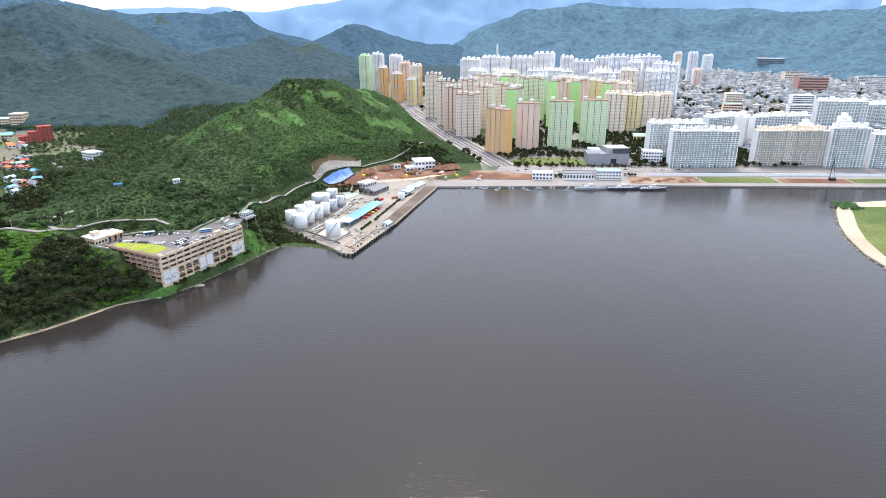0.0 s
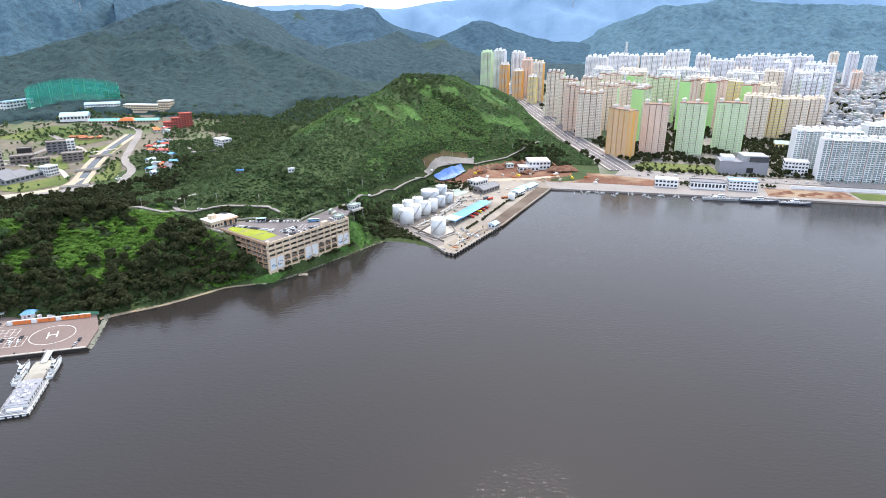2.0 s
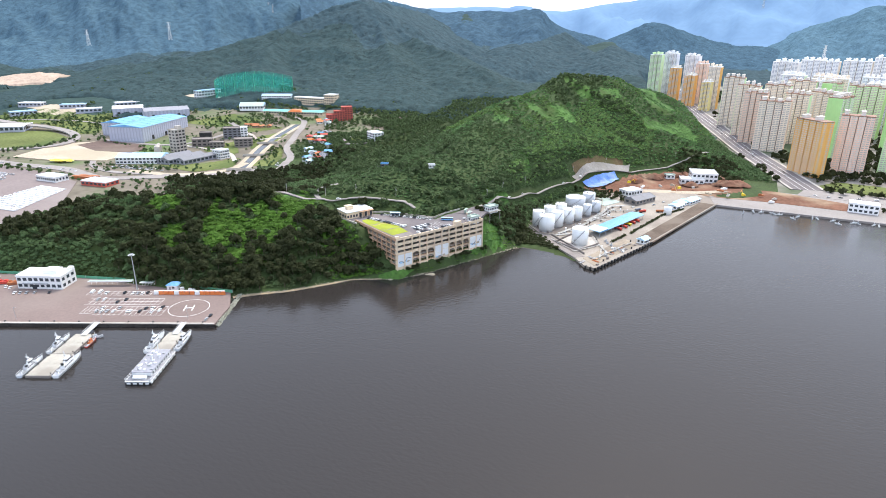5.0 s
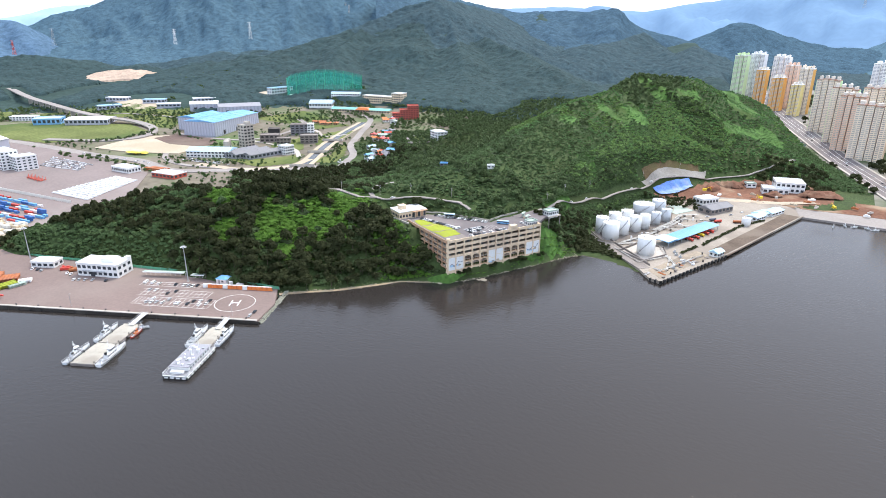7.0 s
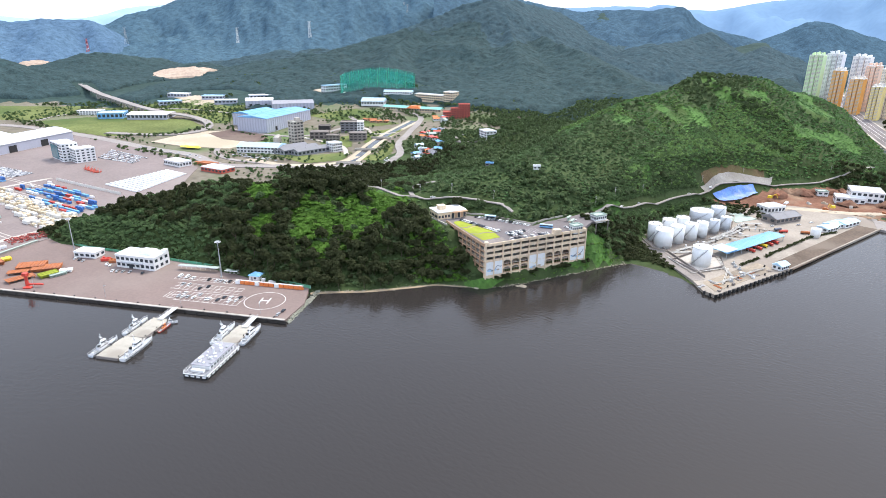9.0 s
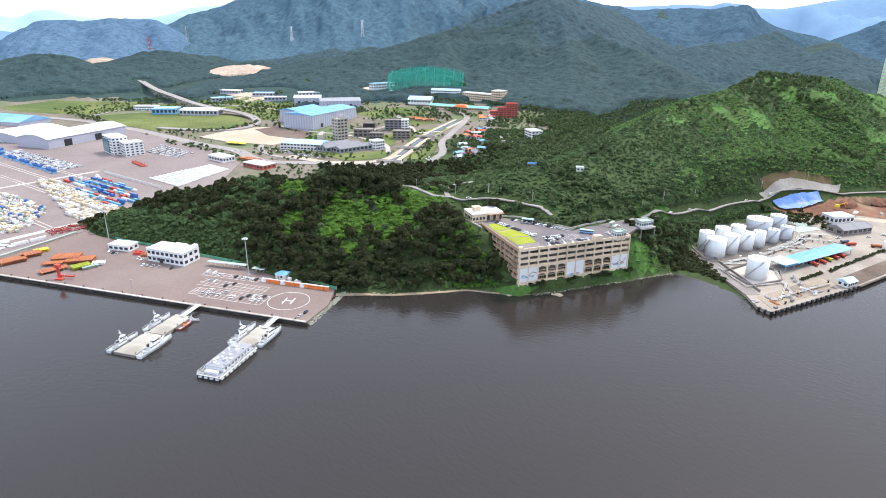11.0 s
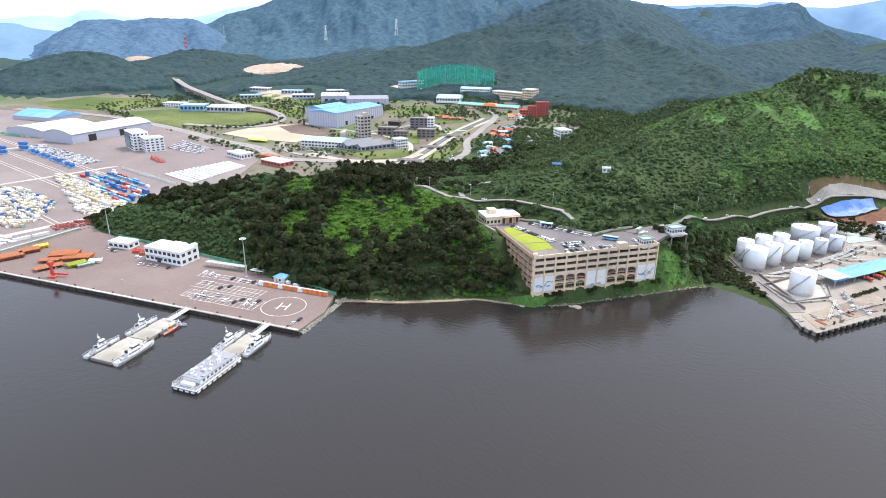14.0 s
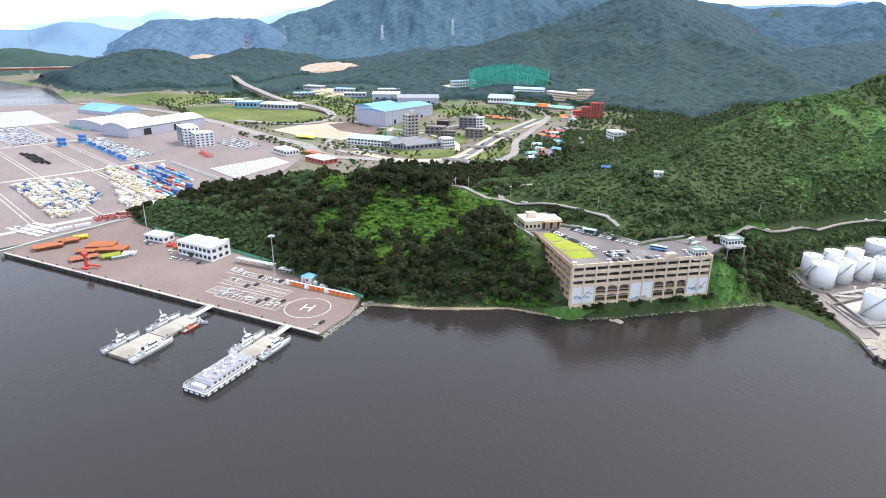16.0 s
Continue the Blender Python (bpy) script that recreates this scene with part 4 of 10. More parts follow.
P_orange, P_brown, P_green, P_pgreen = paint("orange_render", (0.84, 0.46, 0.13)), paint("pinkish_render", (0.86, 0.63, 0.50)), paint("lime_render", (0.50, 0.80, 0.33)), paint("pale_green_render", (0.66, 0.84, 0.50))
P_cream, P_yell, P_white, P_cool = paint("cream_render", (0.90, 0.78, 0.64)), paint("yellow_render", (0.86, 0.70, 0.30)), paint("white_render", (0.87, 0.86, 0.85)), paint("cool_white_render", (0.80, 0.81, 0.86))
P_cap, P_frame = paint("brown_cornice", (0.33, 0.20, 0.14)), paint("pale_frame", (0.80, 0.76, 0.70))
M_panew = mat("cool_pane", (0.46, 0.48, 0.53), 0.25, 0.4, 0.1, 0.6, each=0.5)
M_pane = mat("far_pane", (0.64, 0.60, 0.54), 0.25, 0.4, 0.1, 0.6, each=0.5)
M_balcony = mat("balcony_glass", (0.56, 0.50, 0.45), 0.3, 0.35, 0.1, 0.7, each=0.4)
# darker than the walls: the shade of the joints is in this colour
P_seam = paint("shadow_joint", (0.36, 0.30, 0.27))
M_dglass = mat("slab_glass", (0.20, 0.27, 0.28), 0.2, 0.4, 0.1, 0.6, each=0.5)
_mesh_cache = {}


def shared_box(sx, sy, sz, m, name):
    key = (round(sx, 2), round(sy, 2), round(sz, 2), m.name)
    if key not in _mesh_cache:
        _mesh_cache[key] = mesh_of(boxm(sx, sy, sz), name)
        _mesh_cache[key].materials.append(m)
    return _mesh_cache[key]


def bay_mesh(wide, floors, pitch, m, apart, tall=False):
    """Two vertical runs of windows, a pair to a floor."""
    key = ("bay", round(wide, 1), floors, round(pitch, 2), m.name, round(apart, 1), tall)
    if key not in _mesh_cache:
        vs, fs = [], []
        lo, hi = (0.22, 0.95) if tall else (0.36, 0.86)
        for k in range(floors):
            for x in (-apart / 2, apart / 2):
                n = len(vs)
                vs.extend([(px, py, (k + f) * pitch) for f in (lo, hi) for px, py in ((x - wide / 2, 0.1), (x + wide / 2, 0.1), (x + wide / 2, -0.1), (x - wide / 2, -0.1))])
                fs.extend([tuple(n + q for q in f) for f in ((3, 2, 6, 7), (2, 1, 5, 6), (0, 3, 7, 4), (4, 7, 6, 5), (0, 1, 2, 3))])
        me = bpy.data.meshes.new("window_bay")
        me.from_pydata(vs, [], fs)
        me.materials.append(m)
        _mesh_cache[key] = me
    return _mesh_cache[key]


def tower(label, x, y, w, d, h, rot, wall, side, cap=None, bays=4, single=False, base=None, group="apartment towers of the city", pane=None):
    """An apartment house: stacks of flats side by side with dark joints between, each with its own roof house."""
    z = zg(x, y) - 0.3 if base is None else base
    t_ob = thing("apartment_tower", label, "apartment tower", pose(x, y, z, 0, 0, rot), group)
    cap = cap or wall
    g = random.Random(int(x * 7 + y * 3))
    floors = max(5, int(h / 2.0))
    pitch = h / floors
    nb = bays
    bw = w / nb
    # recessed core, coloured dark as the shade between the stacks
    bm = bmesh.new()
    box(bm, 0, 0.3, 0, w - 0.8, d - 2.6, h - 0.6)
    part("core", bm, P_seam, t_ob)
    joint = 0.35 if single else 0.55
    step = 0 if single else 1
    fr = pane or (M_panew if wall in (P_white, P_cool) else M_balcony)
    for c in range(nb):
        px = -w / 2 + (c + 0.5) * bw
        top = h + step * g.choice((0, 0, 0.7, 1.4))
        out = 0 if single else (0.9 if c % 2 else 0.0)
        bm = bmesh.new()
        a, b2 = px - bw / 2 + joint, px + bw / 2 - joint
        if c == 0:
            a = -w / 2
        if c == nb - 1:
            b2 = w / 2
        poly(bm, [(a, -d / 2 - out), (b2, -d / 2 - out), (b2, d / 2), (px + bw * 0.2, d / 2), (px + bw * 0.2, d / 2 + 1.6), (px - bw * 0.2, d / 2 + 1.6), (px - bw * 0.2, d / 2), (a, d / 2)], 0, top)
        part("wing", bm, wall, t_ob)
        bm = bmesh.new()
        box(bm, (a + b2) / 2, -out / 2, top + 0.01, b2 - a + 0.7, d + out + 0.9, 0.8)
        part("roof", bm, cap, t_ob)
        if c % 2 == 0 or not single:
            bm = bmesh.new()
            hh = g.uniform(2.0, 3.6)
            box(bm, px, 0.5, top + 0.8, bw * 0.52, d * 0.5, hh)
            box(bm, px, 0.5, top + 0.8 + hh, bw * 0.62, d * 0.6, 0.45)
            box(bm, px + bw * 0.1, 0.5, top + 1.25 + hh, bw * 0.22, d * 0.25, g.uniform(0.6, 1.2))
            part("roof_house", bm, P_frame if cap is P_cap or wall in (P_orange, P_yell) else wall, t_ob)
        o = obj("window_bay", bay_mesh(bw * 0.34, floors, pitch, M_pane if single else fr, 0.48 * (b2 - a), tall=pane is not None), None, t_ob)
        o.location = ((a + b2) / 2, -d / 2 - out - 0.02, 0)
        o["kind"] = "stuff"
    for s2 in (-1, 1):
        bm = bmesh.new()
        e0, e1, e2 = s2 * (w / 2 + 0.01), s2 * (w / 2 + 0.35), s2 * (w / 2 + 0.12)
        poly(bm, [(e0, -d / 2 - 0.1), (e1, -d / 2 - 0.1), (e1, -1.0), (e2, -1.0), (e2, 1.0), (e1, 1.0), (e1, d / 2 + 0.3), (e0, d / 2 + 0.3)], 0, h)
        part("end_wall", bm, side, t_ob)
        if single:
            o = obj("window_bay", bay_mesh(d * 0.2, floors, pitch, M_pane, 0.6 * d), None, t_ob)
            o.location = (s2 * (w / 2 + 0.37), 0, 0)
            o.rotation_euler = (0, 0, radians(90 * s2))
            o["kind"] = "stuff"
    return t_ob


tower("orange apartment tower with pale window frames and brown cornice", 67, 733, 33, 12, 53, -52, P_orange, P_orange, P_cap, 4, True)
tower("pinkish beige apartment tower with brown cornice", 104, 753, 27, 13, 57, -8, P_brown, P_brown, P_cap, 4, True)
tower("lime green apartment tower with white windows", 146, 764, 29, 13, 58, -10, P_pgreen, P_green, P_cap, 4, True)
tower("pale green apartment tower with white windows", 192, 786, 32, 13, 57, -12, P_pgreen, P_green, P_cap, 4, True)
# second rank: x, y, width, height, turn
for x, y, w, h, r in ((35, 846, 32, 56, -8), (15, 886, 24, 60, -8), (6, 932, 26, 63, -8), (-14, 1004, 26, 66, -8), (60, 905, 26, 58, -14), (92, 950, 30, 56, -30), (40, 985, 30, 60, -10), (70, 1030, 34, 62, -10)):
    tower("cream apartment tower with brown roof trim", x, y, w, 13, h, r, P_cream if w > 25 else P_brown, P_brown if y < 900 else P_pgreen, P_cap, 4)
for x, y, w, h, r in ((98, 846, 30, 64, 62), (165, 905, 34, 68, 58), (205, 935, 40, 64, 58), (140, 985, 40, 62, -20), (112, 1040, 42, 60, 50), (255, 960, 36, 58, 60)):
    tower("bright green ended apartment slab", x, y, w, 14, h, r, P_pgreen if x < 150 else P_brown, P_green, P_cap, 5)
for x, y, w, h, r, m in ((243, 880, 28, 52, -4, P_cream), (270, 892, 24, 49, -4, P_yell), (296, 902, 30, 47, -4, P_cream), (322, 912, 22, 47, -4, P_cream), (198, 1000, 32, 55, -10, P_brown), (238, 1020, 40, 56, -10, P_yell), (285, 1010, 34, 52, -6, P_cream)):
    tower("cream and yellow apartment slab with ribbed balconies", x, y, w, 13, h, r, m, m, P_cream, 4)
# far left estate
for x, y, w, h, r, m in ((-150, 1236, 20, 76, -12, P_pgreen), (-128, 1262, 22, 79, -12, P_cool), (-91, 1253, 24, 77, -12, P_white), (-112, 1200, 15, 58, -12, P_orange), (-85, 1180, 17, 50, -12, P_orange), (-72, 1225, 18, 66, -12, P_brown), (-48, 1167, 18, 66, -12, P_cream), (-56, 1140, 14, 45, -12, P_yell)):
    tower("tall slender apartment tower beside the valley road", x, y, w, 14, h, r, m, m if m is not P_cream else P_orange, P_white, 3)
# the white ranks behind
for k, (x, y, w, h) in enumerate(((54, 1211, 37, 74), (99, 1183, 51, 79), (148, 1182, 37, 80), (188, 1181, 38, 86), (230, 1180, 22, 80), (258, 1162, 37, 74), (290, 1161, 24, 80), (313, 1144, 28, 84), (338, 1143, 22, 82), (374, 1160, 42, 82))):
    tower("white apartment tower in the rear rank", x, y, w, 15, h, -16, P_white if k < 5 else P_cool, P_cream if k % 3 else P_white, P_white, max(3, int(w / 8)))
for k in range(22):
    x = 60 + (k % 11) * 32 + 12 * math.sin(k * 2.3)
    y = 1085 + (k // 11) * -42 + 16 * math.cos(k * 1.7)
    if y > 1020 or x > 280:
        tower("pale apartment tower packed among its neighbours", x, y + (20 if x < 200 else 10), 27, 14, 62 + 7 * math.sin(k * 3.1), -16, (P_white, P_cream, P_cool)[k % 3], (P_cool, P_white, P_pgreen)[k % 3], P_white, 4)
for x, y, w, h, m in ((372, 1084, 22, 76, P_cool), (398, 1098, 20, 73, P_cool), (350, 1050, 24, 66, P_white), (330, 1090, 22, 78, P_cool), (531, 1445, 16, 68, P_cream), (566, 1444, 19, 69, P_cool), (554, 1379, 18, 39, P_brown), (715, 1723, 24, 44, P_white), (847, 1933, 46, 43, P_white)):
    tower("slim grey-white high-rise apartment tower", x, y, w, 14, h, -30 if x < 420 else -8, m, P_white, P_white, 3)
# white slabs on the waterfront
for x, y, w, h, r, b in ((264, 698, 62, 41, 3, 8), (281, 658, 70, 39, -2, 9), (359, 666, 37, 38, -2, 6), (397, 666, 37, 38, -2, 6), (434, 655, 37, 42, -8, 5), (478, 650, 40, 36, -8, 5), (376, 776, 46, 37, 62, 6), (441, 808, 80, 33, 10, 9), (551, 862, 66, 44, -4, 8), (500, 769, 44, 35, 60, 6), (382, 841, 60, 27, 20, 8), (590, 720, 60, 36, -20, 7), (640, 800, 60, 38, -10, 7), (620, 900, 50, 34, 10, 7), (430, 730, 40, 33, 62, 6), (560, 650, 50, 38, -8, 6)):
    tower("white waterfront apartment slab with long balconies", x, y, w, 12, h, r, P_cream if x in (359, 397) else P_white, P_white, P_cream if x in (359, 397) else P_white, b, group="white apartment slabs", pane=M_dglass)


# mid-rise and public buildings
BUILT = []


def block(name, label, category, x, y, z, w, d, h, rot, wall, roof, floors=2, cols=6, glass=None, parapet=0.8, group="", gable=0.0, bands=False, sides=True):
    """A plain building: walls, roof with parapet or gable, rows of separate windows."""
    BUILT.append((x, y, max(w, d) / 2 + 4))
    t_ob = thing(name, label, category, pose(x, y, z, 0, 0, rot), group)
    bm = bmesh.new()
    box(bm, 0, 0, -1.5, w, d, h + 1.5)
    part("wall", bm, wall, t_ob)
    bm = bmesh.new()
    if gable:
        r = [bm.verts.new(v) for v in ((-w / 2 - 0.5, -d / 2 - 0.6, h), (w / 2 + 0.5, -d / 2 - 0.6, h), (w / 2 + 0.5, d / 2 + 0.6, h), (-w / 2 - 0.5, d / 2 + 0.6, h), (-w / 2 - 0.5, 0, h + gable), (w / 2 + 0.5, 0, h + gable))]
        for f in ((0, 1, 5, 4), (2, 3, 4, 5), (0, 4, 3), (1, 2, 5), (3, 2, 1, 0)):
            bm.faces.new([r[i] for i in f])
        n = max(2, int(w / 12)) if w > 14 else 0
        for k in range(n + 1 if n else 0):  # standing seams, over the ridge
            seam = bmesh.new()
            for s in (-1, 1):
                rod(seam, (-w / 2 + k * w / n, s * (d / 2 + 0.6), h + 0.06), (-w / 2 + k * w / n, 0, h + gable + 0.06), 0.09, 4)
            part("seam", seam, roof, t_ob)
    else:
        box(bm, 0, 0, h + 0.01, w - 0.4, d - 0.4, 0.25)
        for sx, sy, lx, ly in ((0, -d / 2, w + 0.4, 0.35), (0, d / 2, w + 0.4, 0.35), (-w / 2, 0, 0.35, d), (w / 2, 0, 0.35, d)):
            box(bm, sx, sy, h + 0.02, lx, ly, parapet)
    part("roof", bm, roof, t_ob)
    fh = h / floors
    if bands:  # far off: one run of panes to a floor
        bm = bmesh.new()
        box(bm, 0, 0, 0, w - 1.5, 0.3, fh * 0.46)
        for c in range(1, cols):
            box(bm, -w / 2 + c * w / cols, -0.2, -0.1, 0.5, 0.3, fh * 0.5)
        me = mesh_of(bm, "window_band")
        me.materials.append(glass or M_glass)
        me.materials.append(wall)
        for i, p in enumerate(me.polygons):
            p.material_index = 0 if i < 6 else 1
        for f in range(floors):
            o = obj("window_band", me, None, t_ob)
            o.location = (0, -d / 2 - 0.05, f * fh + fh * 0.34)
    elif cols:
        cw = w / cols
        me = shared_box(cw * 0.62, 0.22, fh * 0.48, glass or M_glass, "window")
        for f in range(floors):
            for c in range(cols):
                o = obj("window", me, None, t_ob)
                o.location = (-w / 2 + (c + 0.5) * cw, -d / 2 - 0.02, f * fh + fh * 0.34)
        sc = max(1, int(d / (w / cols)))
        if sides:
            me = shared_box(d / sc * 0.5, 0.22, fh * 0.46, glass or M_glass, "window")
            for s in (-1, 1):
                for f in range(floors):
                    for c in range(sc):
                        o = obj("window", me, None, t_ob)
                        o.location = (s * (w / 2 + 0.02), -d / 2 + (c + 0.5) * d / sc, f * fh + fh * 0.34)
                        o.rotation_euler = (0, 0, radians(90))
    return t_ob


P_hosp = paint("brick_red_render", (0.50, 0.27, 0.21))
M_hglass = mat("blue_grey_glass", (0.16, 0.22, 0.28), 0.2, 0.2, 0.1, 1.0)
museum = block("museum_building", "grey stone-clad public building with dark glass prow", "public building", 183, 678, 2.5, 45, 24, 12, -3, M_greyb, M_greyb, 3, 0)
bm = bmesh.new()
box(bm, 10, 2, 12.2, 24, 20, 6, 8)
part("upper_block", bm, M_steel, museum)
bm = bmesh.new()
box(bm, 14, -9.2, 13.0, 18, 1.2, 4.6, 8)
part("glass_prow", bm, M_glass, museum)
bm = bmesh.new()
box(bm, -14, 2, 12.2, 12, 14, 4)
part("roof_plant", bm, M_white, museum)
bm = bmesh.new()
box(bm, 6, -12.15, 2, 6, 0.5, 5)
part("entrance", bm, M_dark, museum)
block("office_building", "white four-storey office with window bands", "office", 233, 676, 2.5, 21, 15, 14, -10, P_white, P_white, 4, 7)
block("hall", "yellow hall with pale green gabled roof and red base", "hall", 267, 817, 3, 26, 18, 6.5, -10, P_yell, M_greenr, 1, 6, gable=3)
block("warehouse", "long white quay warehouse with ribbed wall", "warehouse", 136, 602, 2.8, 30, 13, 6.3, -3, P_white, M_slate, 1, 10)
block("terminal_building", "blue and white glazed terminal on the quay", "terminal", 166, 603, 2.8, 24, 13, 8.6, -3, P_white, M_bluel, 3, 8)
block("harbour_office", "small white harbour office with flat roof", "office", 100, 602, 2.8, 20, 11, 7, -6, P_white, P_white, 2, 6)
block("hospital_building", "large red brick public building on the slope", "public building", 757, 1297, 13, 56, 30, 32, -10, P_hosp, M_slate, 6, 14, bands=True)
block("glass_office", "dark blue glass office block", "office", 884, 1723, 22, 65, 25, 38, -12, M_hglass, P_white, 8, 10, M_glass, bands=True)
for x, y, w, h in ((-168, 1500, 26, 20), (-150, 1445, 30, 22), (-138, 1405, 22, 16), (-128, 1368, 18, 12), (-121, 1335, 16, 9)):
    block("row_house", "white low-rise house beside the valley road", "house", x, y, zg(x, y), w, 16, h, -68, P_white, P_white, max(2, int(h / 6)), 4, M_panew, group="white low-rise houses")
for k, (x, y, w, h) in enumerate(((620, 1080, 34, 24), (690, 1130, 40, 18), (470, 1010, 30, 20), (520, 1120, 28, 22), (930, 1350, 60, 16), (1020, 1480, 90, 14), (1120, 1500, 100, 18), (820, 1480, 46, 26), (580, 1010, 36, 18), (740, 960, 44, 24), (960, 1180, 50, 22), (860, 1120, 36, 20))):
    block("city_block", "pale mid-rise city building among low houses", "city building", x, y, zg(x, y), w, 18, h, -10 + 7 * math.sin(k * 2), (P_white, P_cool, P_brown, P_cream)[k % 4], (P_white, M_slate, M_greenr)[k % 3], max(2, int(h / 3.4)), int(w / 4), bands=True, group="mid-rise city buildings")


# low houses, too many to count
def mottled(name, colors, rough=0.8):
    m = bpy.data.materials.new(name)
    m.use_nodes = True
    nt = m.node_tree
    geo, ramp = nt.nodes.new("ShaderNodeNewGeometry"), nt.nodes.new("ShaderNodeValToRGB")
    ramp.color_ramp.interpolation = "CONSTANT"
    els = ramp.color_ramp.elements
    while len(els) < len(colors):
        els.new(0.5)
    for k, c in enumerate(colors):
        els[k].position, els[k].color = k / len(colors), (*c, 1)
    tex = nt.nodes.new("ShaderNodeTexNoise")
    tex.inputs["Scale"].default_value = 0.4
    hsv = nt.nodes.new("ShaderNodeHueSaturation")
    mr = nt.nodes.new("ShaderNodeMapRange")
    mr.inputs[3].default_value, mr.inputs[4].default_value = 0.8, 1.2
    tc = nt.nodes.new("ShaderNodeTexCoord")
    nt.links.new(tc.outputs["Object"], tex.inputs["Vector"])
    nt.links.new(tex.outputs[0], mr.inputs[0])
    nt.links.new(geo.outputs["Random Per Island"], ramp.inputs[0])
    nt.links.new(ramp.outputs[0], hsv.inputs["Color"])
    nt.links.new(mr.outputs[0], hsv.inputs["Value"])
    b = nt.nodes["Principled BSDF"]
    nt.links.new(hsv.outputs[0], b.inputs["Base Color"])
    b.inputs["Roughness"].default_value = rough
    return m


M_houses = mottled("house_walls_and_roofs", [(0.58, 0.57, 0.56), (0.47, 0.47, 0.48), (0.39, 0.39, 0.41), (0.51, 0.47, 0.43), (0.62, 0.62, 0.62), (0.43, 0.36, 0.33), (0.39, 0.44, 0.48), (0.55, 0.53, 0.50), (0.33, 0.33, 0.34), (0.39, 0.45, 0.43), (0.61, 0.61, 0.60), (0.50, 0.51, 0.55)])


def house_field(name, label, places, m, lo=5, hi=10):
    vs, fs = [], []
    box_v = np.array([(-1, -1, 0), (1, -1, 0), (1, 1, 0), (-1, 1, 0), (-1, -1, 1), (1, -1, 1), (1, 1, 1), (-1, 1, 1)], float)
    box_f = [(4, 5, 6, 7), (0, 1, 5, 4), (1, 2, 6, 5), (2, 3, 7, 6), (3, 0, 4, 7)]
    for x, y, z in places:
        a = 0.35 + (0 if rng.random() < 0.7 else 0.4)
        c, s = math.cos(a), math.sin(a)
        w, d, h = rng.uniform(3.2, 6.5), rng.uniform(3.2, 5.5), rng.uniform(lo, hi)
        for sx, sy, ox, oy, z0, hh in ((w, d, 0, 0, -1.5, h + 1.5), (w * 0.35, d * 0.4, w * 0.3, d * 0.2, h, 2.2), (w * 1.06, d * 1.06, 0, 0, h - 0.5, 0.4)):
            n = len(vs)
            for v in box_v:
                px, py = v[0] * sx + ox, v[1] * sy + oy
                vs.append((x + px * c - py * s, y + px * s + py * c, z + z0 + v[2] * hh))
            fs += [tuple(n + i for i in f) for f in box_f]
    me = bpy.data.meshes.new(name)
    me.from_pydata(vs, [], fs)
    return tagged(obj(name, me, m), label, "houses", kind="stuff")


def town(x, y, z):
    street = (np.abs(((x * 0.94 + y * 0.34) % 46) - 23) > 3) & (np.abs(((-x * 0.34 + y * 0.94) % 60) - 30) > 3)
    return (x > 330 + np.clip(y - 900, 0, 300) * 0.3) & (x < 420 + (y - 560) * 1.35) & (y > 730) & (y < 1750) & street & (fbm(x / 60, y / 60, 2, 8) > 0.33)


house_field("town_houses", "crowded low houses with flat grey and coloured roofs", scatter(330, 1500, 720, 1750, 15, town), M_houses)
clear_of = lambda x, y: inside(x, y, CITY) & (line_dist(x, y, [(63, 676), (14, 830), (-60, 1090)]) > 16) & ~inside(x, y, [(66, 664), (160, 662), (215, 662), (215, 700), (92, 706)])
st = scatter(-40, 660, 640, 920, 7.2, lambda x, y, z: clear_of(x, y) & (y > 655) & (fbm(x / 30, y / 30, 3, 14) > 0.44))
street_trees = np.concatenate([st, scatter(-40, 1000, 900, 1400, 12, lambda x, y, z: clear_of(x, y) & (fbm(x / 45, y / 45, 3, 14) > 0.43))])
joined("city_trees", MASS, street_trees, rng.uniform(0.8, 1.5, len(street_trees)), M_leaf, "green trees between the apartment blocks", "trees")


# waterfront ground
def slab(name, pts, z0, z1, m, label, category="ground"):
    bm = bmesh.new()
    poly(bm, pts, z0, z1)
    return tagged(part(name, bm, m), label, category, kind="structure")


slab("city_quay", [(-6, 572), (205, 575), (420, 567), (1200, 545), (1200, 600), (420, 622), (205, 630), (40, 640), (-14, 612)], -4, 2.9, M_road, "pale concrete city quay along the water", "quay")
slab("pavement_sandy", [(56, 636), (205, 632), (700, 612), (700, 632), (205, 652), (64, 664)], 2.7, 3.05, M_road, "wide pale sandy waterfront road", "road")
slab("ground_soil_a", [(184, 582), (256, 583), (254, 608), (187, 610)], 2.8, 3.02, M_soil, "bare red-brown soil plot on the waterfront", "ground")
slab("ground_grass_a", [(259, 584), (330, 583), (330, 605), (258, 608)], 2.8, 3.02, M_field, "mown grass plot on the waterfront", "grass")
slab("ground_soil_b", [(333, 583), (400, 580), (402, 598), (335, 601)], 2.8, 3.02, M_soil, "churned red soil of a building site", "ground")
slab("ground_grass_b", [(403, 581), (470, 578), (470, 596), (404, 598)], 2.8, 3.02, M_field, "grass strip beside the building site", "grass")
slab("ground_soil_c", [(472, 578), (760, 562), (760, 590), (474, 597)], 2.8, 3.02, M_sand, "bare sandy waterfront plot", "ground")
slab("ground_park", [(66, 668), (160, 664), (158, 700), (92, 706)], 2.5, 3.0, M_field, "light green park in front of the towers", "park")
slab("ground_soil_d", [(-8, 596), (34, 600), (96, 598), (96, 622), (40, 640), (-2, 636)], 2.6, 3.1, M_soil, "red soil and rails of a cleared yard", "ground")
bm = bmesh.new()
